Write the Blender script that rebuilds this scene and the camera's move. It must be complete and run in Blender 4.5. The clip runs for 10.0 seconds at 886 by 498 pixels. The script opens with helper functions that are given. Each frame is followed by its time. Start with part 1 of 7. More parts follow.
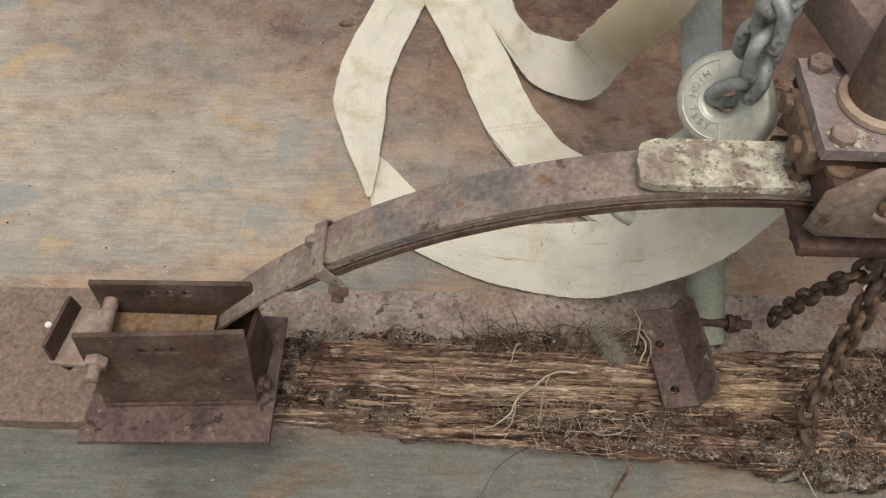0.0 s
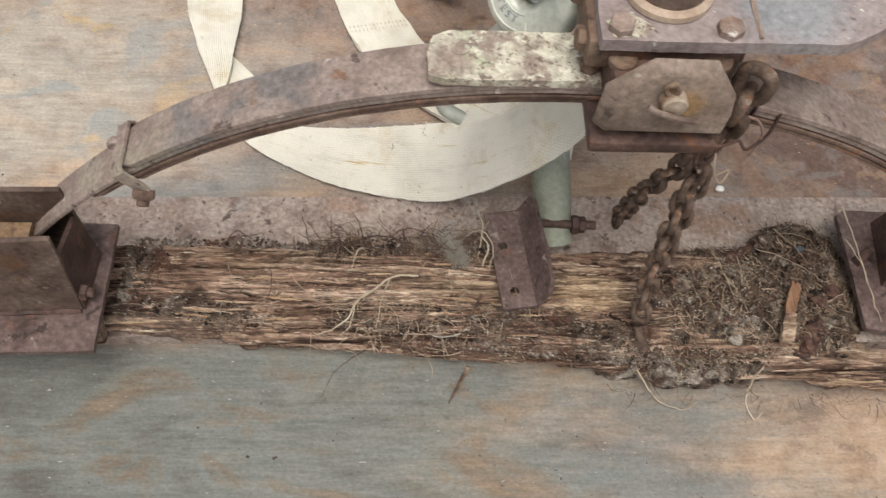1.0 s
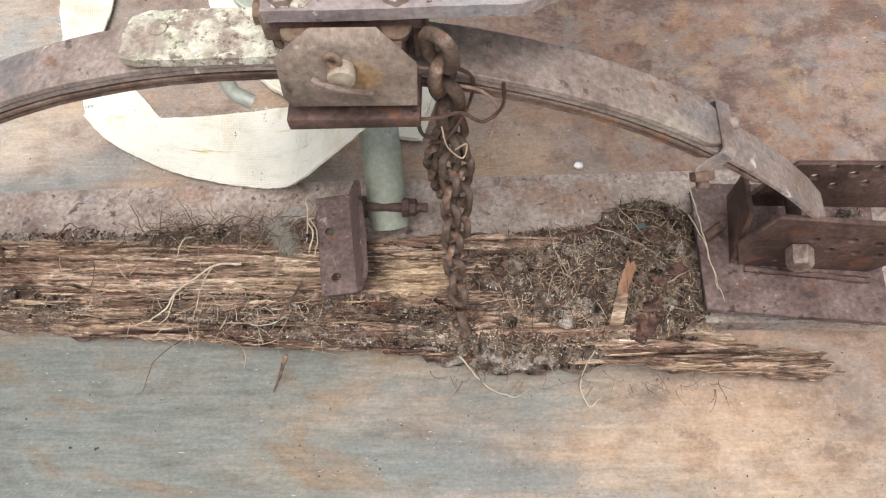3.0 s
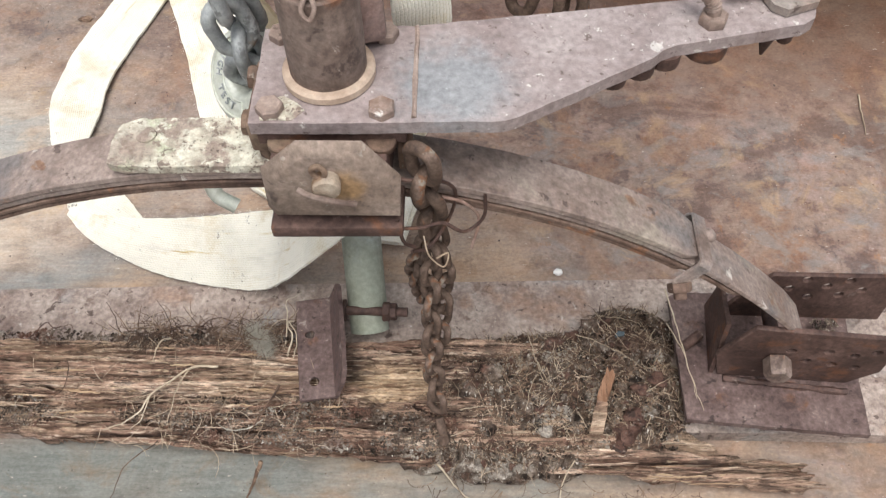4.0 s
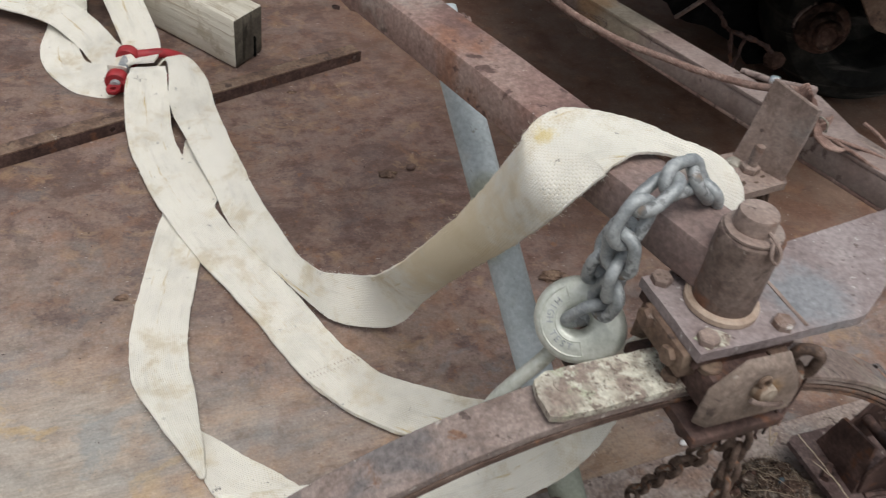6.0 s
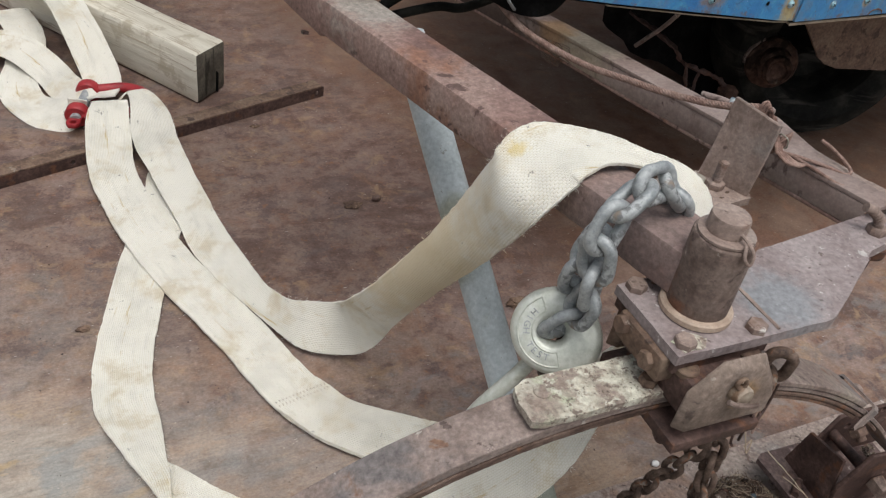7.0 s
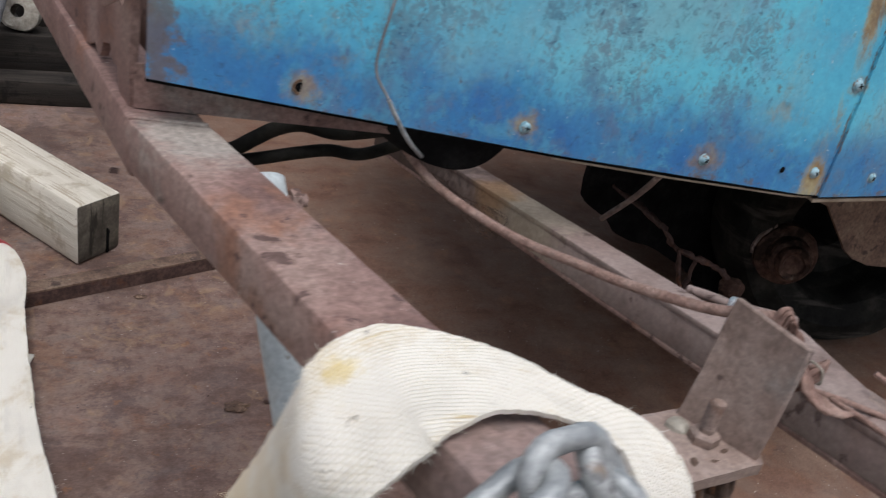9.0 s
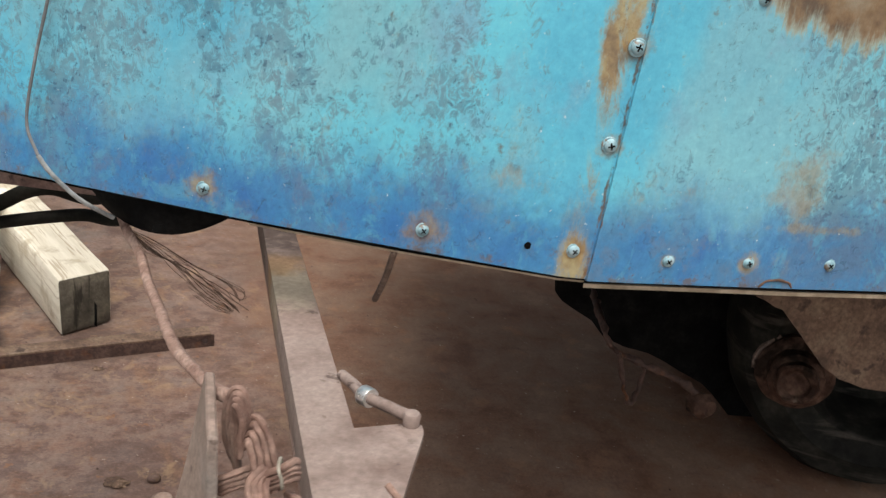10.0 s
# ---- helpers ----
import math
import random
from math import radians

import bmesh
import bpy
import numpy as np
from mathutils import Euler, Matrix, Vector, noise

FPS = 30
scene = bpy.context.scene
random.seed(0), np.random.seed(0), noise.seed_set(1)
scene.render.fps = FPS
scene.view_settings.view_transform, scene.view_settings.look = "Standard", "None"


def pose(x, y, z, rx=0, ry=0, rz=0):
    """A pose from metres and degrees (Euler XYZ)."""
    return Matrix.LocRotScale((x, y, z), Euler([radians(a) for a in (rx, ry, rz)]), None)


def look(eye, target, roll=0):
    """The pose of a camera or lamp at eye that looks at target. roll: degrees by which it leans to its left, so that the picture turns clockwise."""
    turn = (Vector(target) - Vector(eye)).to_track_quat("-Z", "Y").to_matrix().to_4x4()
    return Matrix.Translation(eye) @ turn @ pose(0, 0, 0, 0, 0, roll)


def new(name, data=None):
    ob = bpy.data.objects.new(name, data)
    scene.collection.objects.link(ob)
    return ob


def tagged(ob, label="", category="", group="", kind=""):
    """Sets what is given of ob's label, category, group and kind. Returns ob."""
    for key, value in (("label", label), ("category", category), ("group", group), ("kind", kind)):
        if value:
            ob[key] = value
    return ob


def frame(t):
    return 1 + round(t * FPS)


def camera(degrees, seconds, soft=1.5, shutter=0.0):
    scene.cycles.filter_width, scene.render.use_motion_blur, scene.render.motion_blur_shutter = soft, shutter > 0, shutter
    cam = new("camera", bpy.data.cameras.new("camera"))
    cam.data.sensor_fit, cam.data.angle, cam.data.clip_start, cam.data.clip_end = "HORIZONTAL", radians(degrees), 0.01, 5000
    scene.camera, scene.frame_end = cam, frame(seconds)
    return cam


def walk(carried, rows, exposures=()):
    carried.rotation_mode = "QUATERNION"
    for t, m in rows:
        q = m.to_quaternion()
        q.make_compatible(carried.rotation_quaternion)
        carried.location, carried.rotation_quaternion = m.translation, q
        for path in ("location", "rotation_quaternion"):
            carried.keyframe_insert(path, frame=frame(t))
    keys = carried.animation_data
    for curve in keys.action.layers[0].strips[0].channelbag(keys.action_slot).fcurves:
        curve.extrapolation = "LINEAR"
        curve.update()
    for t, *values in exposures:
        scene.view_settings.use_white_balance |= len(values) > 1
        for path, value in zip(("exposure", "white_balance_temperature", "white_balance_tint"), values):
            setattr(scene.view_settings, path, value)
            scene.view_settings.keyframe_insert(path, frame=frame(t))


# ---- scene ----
import itertools

cam = camera(54.1, 10.0, soft=1.2, shutter=0.15)
PATH = [
    (0, (0.028, 0.029, 0.987), (0.014, 1.169, -0.657), 1.0),
    (0.5, (0.066, 0.041, 0.969), (0.136, 1.161, -0.687), 3.7),
    (1, (0.169, 0.031, 0.969), (0.256, 1.001, -0.779), 5.2),
    (1.5, (0.314, 0.041, 0.957), (0.317, 0.958, -0.821), 1.7),
    (2, (0.371, 0.047, 0.948), (0.355, 0.98, -0.822), -1.3),
    (2.2, (0.393, 0.043, 0.948), (0.381, 0.983, -0.817), -1.3),
    (3.3, (0.483, 0.039, 0.94), (0.364, 0.998, -0.811), -7.0),
    (3.5, (0.484, 0.04, 0.941), (0.384, 1.028, -0.795), -5.8),
    (4, (0.47, 0.045, 0.95), (0.42, 1.185, -0.693), -2.2),
    (4.5, (0.441, 0.044, 0.967), (0.383, 1.284, -0.601), -0.9),
    (5, (0.322, 0.089, 0.982), (0.282, 1.449, -0.484), -0.9),
    (5.3, (0.125, 0.146, 0.988), (0.33, 1.6, -0.371), 2.5),
    (5.5, (0.007, 0.161, 0.997), (0.389, 1.601, -0.338), 3.4),
    (6, (-0.137, 0.106, 1.025), (0.542, 1.455, -0.286), 9.0),
    (6.2, (-0.165, 0.059, 1.037), (0.607, 1.374, -0.258), 10.9),
    (7.3, (-0.158, 0.118, 0.984), (0.638, 1.523, -0.197), 10.2),
    (7.5, (-0.145, 0.14, 0.98), (0.65, 1.56, -0.182), 11.0),
    (8, (-0.132, 0.228, 0.904), (0.715, 1.675, -0.186), 11.7),
    (8.5, (-0.145, 0.422, 0.811), (0.823, 1.87, -0.172), 12.5),
    (9, (0.13, 0.35, 0.837), (0.93, 1.958, -0.042), 11.6),
    (9.5, (0.429, 0.332, 0.845), (1.036, 2.026, -0.027), 10.4),
    (10, (0.659, 0.294, 0.843), (0.908, 2.139, 0.112), 6.6),
]
walk(cam, [(t, look(eye, target, roll)) for t, eye, target, roll in PATH], [(0.0, -0.3, 7100, 10), (0.5, 0.05, 6800, 10), (1.0, 0.12, 6800, 10), (2.0, 0.52, 6700, 10), (3.5, 0.5, 6500, 10), (4.5, 0.25, 6500, 10), (5.0, 0.0, 6400, 10), (5.5, -0.2, 6400, 10), (6.0, -0.27, 6400, 10), (7.5, -0.13, 6400, 10), (8.5, -0.1, 6500, 10), (9.0, -0.13, 6200, 14), (9.5, -0.22, 5900, 18), (10.0, 0.4, 6900, 10)])

# ---- light: bright overcast sky ----
world = bpy.data.worlds.new("overcast")
scene.world = world
world.use_nodes = True
wt = world.node_tree
sky = wt.nodes.new("ShaderNodeTexSky")
sky.sky_type, sky.sun_disc = "NISHITA", False
sky.sun_elevation, sky.sun_rotation = radians(72), radians(186)
sky.air_density, sky.dust_density, sky.ozone_density = 1.0, 4.0, 0.6
back = wt.nodes["Background"]
grey = wt.nodes.new("ShaderNodeHueSaturation")
grey.inputs["Saturation"].default_value = 0.30
wt.links.new(sky.outputs[0], grey.inputs["Color"])
wt.links.new(grey.outputs[0], back.inputs[0])
back.inputs[1].default_value = 0.148
sun = new("sun", bpy.data.lights.new("sun", "SUN"))
sun.data.energy, sun.data.angle, sun.data.color = 1.9, radians(36), (1.0, 0.98, 0.95)
sun.matrix_world = look((0.2, -0.35, 3.0), (0.3, 0.6, 0.0))


# ---- materials ----
class Nodes:
    """A thin wrapper that builds one node material."""

    def __init__(self, name):
        self.m = bpy.data.materials.new(name)
        self.m.use_nodes = True
        self.t = self.m.node_tree
        self.b = self.t.nodes["Principled BSDF"]
        self.co = self.t.nodes.new("ShaderNodeTexCoord")

    def n(self, kind):
        return self.t.nodes.new("ShaderNode" + kind)

    def to(self, a, b):
        self.t.links.new(a, b)

    def coords(self, scale=(1, 1, 1), source="Object", rot=(0, 0, 0)):
        mp = self.n("Mapping")
        mp.inputs["Scale"].default_value = scale
        mp.inputs["Rotation"].default_value = rot
        self.to(self.co.outputs[source], mp.inputs[0])
        return mp.outputs[0]

    def noise(self, scale, stretch=(1, 1, 1), detail=6, rough=0.6, source="Object", distort=0.0):
        nz = self.n("TexNoise")
        nz.inputs["Scale"].default_value = scale
        nz.inputs["Detail"].default_value = detail
        nz.inputs["Roughness"].default_value = rough
        nz.inputs["Distortion"].default_value = distort
        self.to(self.coords(stretch, source), nz.inputs["Vector"])
        return nz.outputs["Fac"]

    def span(self, x, lo, hi, a=0.0, b=1.0):
        r = self.n("MapRange")
        r.interpolation_type = "SMOOTHSTEP"
        for i, v in enumerate((lo, hi, a, b)):
            r.inputs[i + 1].default_value = v
        self.to(x, r.inputs[0])
        return r.outputs[0]

    def ramp(self, x, cols, lo=0.3, hi=0.7):
        r = self.n("ValToRGB")
        e = r.color_ramp.elements
        while len(e) < len(cols):
            e.new(0.5)
        for i, c in enumerate(cols):
            e[i].position = lo + (hi - lo) * i / max(1, len(cols) - 1)
            e[i].color = (*c, 1)
        self.to(x, r.inputs[0])
        return r.outputs[0]

    def mix(self, f, a, b, how="MIX"):
        x = self.n("Mix")
        x.data_type, x.blend_type = "RGBA", how
        for v, i in ((f, 0), (a, 6), (b, 7)):
            if isinstance(v, (int, float)):
                x.inputs[i].default_value = v
            elif isinstance(v, tuple):
                x.inputs[i].default_value = (*v, 1)
            else:
                self.to(v, x.inputs[i])
        return x.outputs[2]

    def math(self, op, a, b=0.0):
        x = self.n("Math")
        x.operation = op
        for i, v in enumerate((a, b)):
            if isinstance(v, (int, float)):
                x.inputs[i].default_value = v
            else:
                self.to(v, x.inputs[i])
        return x.outputs[0]

    def axis(self, i, source="Object"):
        s = self.n("SeparateXYZ")
        self.to(self.co.outputs[source], s.inputs[0])
        return s.outputs[i]

    def done(self, colour, rough, metal=0.0, bumps=(), shine=0.25):
        self.b.inputs["Specular IOR Level"].default_value = shine
        self.to(colour, self.b.inputs["Base Color"])
        if isinstance(rough, (int, float)):
            self.b.inputs["Roughness"].default_value = rough
        else:
            self.to(rough, self.b.inputs["Roughness"])
        self.b.inputs["Metallic"].default_value = metal
        prev = None
        for h, strength, dist in bumps:
            bp = self.n("Bump")
            bp.inputs["Strength"].default_value = strength
            bp.inputs["Distance"].default_value = dist
            self.to(h, bp.inputs["Height"])
            if prev:
                self.to(prev, bp.inputs["Normal"])
            prev = bp.outputs[0]
        if prev:
            self.to(prev, self.b.inputs["Normal"])
        return self.m


def surface(name, cols, scale=14, layers=(), stretch=(1, 1, 1), rough=(0.6, 0.9), metal=0.0, bump=(0.4, 0.001), grain=160, grit=0.3, spot=(), shine=0.25):
    """Mottled surface: a colour ramp over noise, patches of other colours, fine grain and relief."""
    w = Nodes(name)
    base = w.noise(scale, stretch)
    col = w.ramp(base, cols, 0.34, 0.66)
    for c, sc, lo, hi, st in layers:
        col = w.mix(w.math("MULTIPLY", w.span(w.noise(sc, st, 6, 0.6, distort=0.3), lo - 0.01, hi - 0.02), 0.85), col, c)
    for (sx, sy, sz), rad, tone in spot:
        off = w.n("VectorMath")
        off.operation = "DISTANCE"
        off.inputs[1].default_value = (sx, sy, sz)
        w.to(w.co.outputs["Object"], off.inputs[0])
        near = w.math("ADD", off.outputs["Value"], w.math("MULTIPLY", w.math("SUBTRACT", w.noise(45, I3, 6, 0.65), 0.5), rad * 1.2))
        col = w.mix(w.math("MULTIPLY", w.span(near, rad, rad * 0.35), 0.75), col, tone)
    fine = w.noise(grain, stretch, 4, 0.7)
    col = w.mix(grit, col, w.ramp(fine, [(0.15, 0.15, 0.15), (0.5, 0.5, 0.5), (0.9, 0.9, 0.9)], 0.25, 0.75), "OVERLAY")
    return w.done(col, w.span(base, 0.3, 0.7, *rough), metal, [(base, bump[0], bump[1] * 2), (fine, bump[0], bump[1] * 0.5)], shine)


I3 = (1, 1, 1)


def deck_material():
    """Worn steel deck: blue-grey and ochre paint remains over brown rust, streaked lengthwise."""
    w = Nodes("worn_deck_paint")
    x, y = w.axis(0), w.axis(1)
    big = w.noise(5, (0.8, 1.3, 1), 6, 0.6)
    mid = w.noise(24, (0.9, 1.15, 1), 6, 0.65)
    streak = w.noise(75, (0.22, 2.0, 1), 7, 0.75)
    fine = w.noise(260, (0.8, 1.1, 1), 5, 0.75)
    ragged = w.math("ADD", w.math("MULTIPLY", w.math("SUBTRACT", streak, 0.5), 0.16), w.math("MULTIPLY", w.math("SUBTRACT", w.noise(130, I3, 5, 0.7), 0.5), 0.34))

    def patch(scale, st, lo, hi, strength, push=None):
        n = w.math("ADD", w.noise(scale, st, 5, 0.58, distort=0.4), ragged)
        if push is not None:
            n = w.math("ADD", n, push)
        return w.math("MULTIPLY", w.span(n, lo, hi), strength)

    rust = w.ramp(mid, [(0.135, 0.084, 0.066), (0.20, 0.136, 0.108), (0.245, 0.176, 0.142), (0.215, 0.158, 0.132)], 0.36, 0.64)
    rust = w.mix(patch(6, I3, 0.50, 0.60, 0.7), rust, (0.265, 0.192, 0.165))
    rust = w.mix(patch(15, I3, 0.53, 0.66, 0.55), rust, (0.24, 0.125, 0.075))
    rust = w.mix(patch(10, (1.2, 1, 1), 0.53, 0.63, 0.7), rust, (0.098, 0.066, 0.060))
    rust = w.mix(patch(8, (0.9, 1.3, 1), 0.54, 0.66, 0.55), rust, (0.138, 0.130, 0.126))
    old = w.ramp(mid, [(0.215, 0.158, 0.128), (0.295, 0.230, 0.188), (0.345, 0.280, 0.230), (0.30, 0.24, 0.205)], 0.36, 0.64)
    warm = w.math("MULTIPLY", w.span(x, 0.15, 0.75), 0.10)
    old = w.mix(patch(9, (0.7, 1.3, 1), 0.42, 0.68, 0.62, warm), old, (0.46, 0.275, 0.14))
    old = w.mix(w.math("MULTIPLY", w.span(w.math("ADD", x, w.math("MULTIPLY", big, 0.5)), 0.40, 0.95), 0.65), old, w.ramp(mid, [(0.30, 0.21, 0.15), (0.40, 0.30, 0.22), (0.45, 0.355, 0.275)], 0.36, 0.64))
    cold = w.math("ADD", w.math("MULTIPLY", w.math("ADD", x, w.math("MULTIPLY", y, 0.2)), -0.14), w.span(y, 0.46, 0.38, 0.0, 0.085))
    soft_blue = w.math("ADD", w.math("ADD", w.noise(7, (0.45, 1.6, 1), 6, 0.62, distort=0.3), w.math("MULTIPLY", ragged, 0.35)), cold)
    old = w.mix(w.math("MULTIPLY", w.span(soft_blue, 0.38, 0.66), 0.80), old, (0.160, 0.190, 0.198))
    old = w.mix(patch(14, (0.8, 1.3, 1), 0.60, 0.72, 0.6), old, (0.16, 0.115, 0.092))
    # tone turns darker and greyer towards the front left, by position
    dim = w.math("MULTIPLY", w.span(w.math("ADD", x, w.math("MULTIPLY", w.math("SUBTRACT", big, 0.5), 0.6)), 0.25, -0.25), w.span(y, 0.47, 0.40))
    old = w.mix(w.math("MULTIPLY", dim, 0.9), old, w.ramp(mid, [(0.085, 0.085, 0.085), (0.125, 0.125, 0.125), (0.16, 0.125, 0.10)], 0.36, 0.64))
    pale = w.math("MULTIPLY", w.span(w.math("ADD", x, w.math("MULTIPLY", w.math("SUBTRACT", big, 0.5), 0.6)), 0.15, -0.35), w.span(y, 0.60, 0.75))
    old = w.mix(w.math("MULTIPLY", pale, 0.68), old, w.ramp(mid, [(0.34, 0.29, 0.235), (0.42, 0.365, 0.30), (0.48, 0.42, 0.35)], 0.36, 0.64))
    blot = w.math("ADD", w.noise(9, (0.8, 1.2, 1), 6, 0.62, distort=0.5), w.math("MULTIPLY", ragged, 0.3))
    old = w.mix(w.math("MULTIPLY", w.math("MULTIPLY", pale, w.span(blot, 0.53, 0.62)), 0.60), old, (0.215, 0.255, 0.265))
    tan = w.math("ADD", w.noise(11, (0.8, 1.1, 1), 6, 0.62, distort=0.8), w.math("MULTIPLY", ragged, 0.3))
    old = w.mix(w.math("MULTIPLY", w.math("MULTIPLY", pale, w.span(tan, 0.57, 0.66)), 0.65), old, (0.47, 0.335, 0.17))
    # redder, darker tone towards the back right, by position
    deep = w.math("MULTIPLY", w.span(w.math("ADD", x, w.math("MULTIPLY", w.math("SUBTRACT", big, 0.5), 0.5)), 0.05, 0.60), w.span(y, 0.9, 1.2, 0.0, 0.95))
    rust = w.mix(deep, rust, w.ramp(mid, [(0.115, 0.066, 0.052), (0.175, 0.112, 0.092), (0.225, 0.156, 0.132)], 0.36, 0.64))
    grain = w.ramp(streak, [(0.08, 0.08, 0.08), (0.5, 0.5, 0.5), (0.92, 0.92, 0.92)], 0.30, 0.70)
    old = w.mix(0.26, old, grain, "OVERLAY")
    rust = w.mix(w.math("MULTIPLY", w.span(w.noise(42, I3, 8, 0.72, distort=1.2), 0.53, 0.62), 0.35), rust, (0.085, 0.058, 0.050))
    rust = w.mix(w.math("MULTIPLY", w.span(w.noise(4.5, (1, 1.4, 1), 7, 0.62, distort=0.6), 0.50, 0.60), 0.7), rust, (0.105, 0.068, 0.056))
    rust = w.mix(w.math("MULTIPLY", w.span(w.noise(7.5, (1.2, 1, 1), 7, 0.66, distort=0.8), 0.53, 0.66), 0.62), rust, (0.225, 0.130, 0.082))
    rust = w.mix(w.math("MULTIPLY", w.span(w.noise(5.5, (1, 1.2, 1), 7, 0.64), 0.55, 0.68), 0.45), rust, (0.185, 0.160, 0.148))
    rust = w.mix(0.30, rust, w.ramp(w.noise(95, I3, 7, 0.75), [(0.1, 0.1, 0.1), (0.5, 0.5, 0.5), (0.9, 0.9, 0.9)], 0.3, 0.7), "OVERLAY")
    rust = w.mix(w.math("MULTIPLY", w.span(w.noise(34, I3, 7, 0.72), 0.58, 0.68), 0.6), rust, (0.28, 0.135, 0.06))
    rust = w.mix(w.math("MULTIPLY", w.span(w.noise(16, (0.8, 1.2, 1), 6, 0.66, distort=0.6), 0.52, 0.62), w.span(y, 1.15, 0.85, 0.08, 0.50)), rust, (0.215, 0.205, 0.20))
    rust = w.mix(w.math("MULTIPLY", w.span(w.noise(13, I3, 7, 0.68, distort=0.9), 0.55, 0.66), 0.50), rust, (0.36, 0.245, 0.145))
    rust = w.mix(w.math("MULTIPLY", w.span(w.noise(18, I3, 7, 0.66), 0.56, 0.66), w.span(y, 1.15, 0.85, 0.10, 0.45)), rust, (0.33, 0.23, 0.20))
    calm = w.ramp(w.noise(9, I3, 7, 0.66, distort=0.2), [(0.122, 0.060, 0.038), (0.180, 0.100, 0.065), (0.192, 0.126, 0.090), (0.238, 0.156, 0.112)], 0.33, 0.67)
    calm = w.mix(w.math("MULTIPLY", w.span(w.noise(20, (0.6, 1.4, 1), 6, 0.65), 0.56, 0.68), 0.5), calm, (0.11, 0.062, 0.050))
    calm = w.mix(w.math("MULTIPLY", w.span(w.noise(13, I3, 7, 0.68), 0.55, 0.66), 0.60), calm, (0.27, 0.145, 0.085))
    calm = w.mix(0.20, calm, w.ramp(w.noise(110, I3, 6, 0.72), [(0.1, 0.1, 0.1), (0.5, 0.5, 0.5), (0.9, 0.9, 0.9)], 0.3, 0.7), "OVERLAY")
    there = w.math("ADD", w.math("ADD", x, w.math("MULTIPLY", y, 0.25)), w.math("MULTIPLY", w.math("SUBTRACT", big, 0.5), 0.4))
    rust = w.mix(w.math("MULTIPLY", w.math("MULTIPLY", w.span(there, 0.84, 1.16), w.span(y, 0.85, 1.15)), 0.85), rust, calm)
    # past y 0.9 the tone is mixed slightly towards dark brown
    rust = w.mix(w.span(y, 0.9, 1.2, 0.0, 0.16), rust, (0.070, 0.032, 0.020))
    lean = w.math("ADD", w.math("MULTIPLY", w.math("SUBTRACT", w.noise(2.4, I3, 6, 0.6), 0.5), 1.3), w.math("ADD", w.math("MULTIPLY", x, 0.65), w.math("MULTIPLY", y, 1.06)))
    lean = w.math("ADD", lean, w.math("MULTIPLY", ragged, 0.9))
    col = w.mix(w.span(lean, 0.62, 1.30), old, rust)
    wear = w.noise(8, (0.65, 1.35, 1), 8, 0.68, distort=0.7)
    front = w.ramp(wear, [(0.090, 0.072, 0.056), (0.140, 0.146, 0.130), (0.175, 0.190, 0.174), (0.180, 0.142, 0.102), (0.27, 0.20, 0.135)], 0.32, 0.70)
    front = w.mix(0.30, front, grain, "OVERLAY")
    ahead = w.math("MULTIPLY", w.span(y, 0.46, 0.42), w.span(w.math("ADD", x, w.math("MULTIPLY", w.math("SUBTRACT", big, 0.5), 0.8)), 0.75, 0.15))
    col = w.mix(w.math("MULTIPLY", ahead, 0.80), col, front)
    col = w.mix(0.26, col, w.ramp(fine, [(0.05, 0.05, 0.05), (0.5, 0.5, 0.5), (0.95, 0.95, 0.95)], 0.28, 0.72), "OVERLAY")
    col = w.mix(w.span(w.noise(60, I3, 3, 0.55), 0.735, 0.76), col, (0.06, 0.045, 0.040))
    col = w.mix(w.span(w.noise(190, I3, 3, 0.6), 0.70, 0.74), col, (0.05, 0.037, 0.033))
    col = w.mix(w.span(w.noise(170, (0.4, 1.6, 1), 3, 0.6), 0.69, 0.73), col, (0.48, 0.43, 0.38))
    return w.done(col, w.span(big, 0.3, 0.7, 0.55, 0.8), 0.0, [(mid, 0.3, 0.003), (streak, 0.22, 0.0010), (fine, 0.4, 0.0006)])


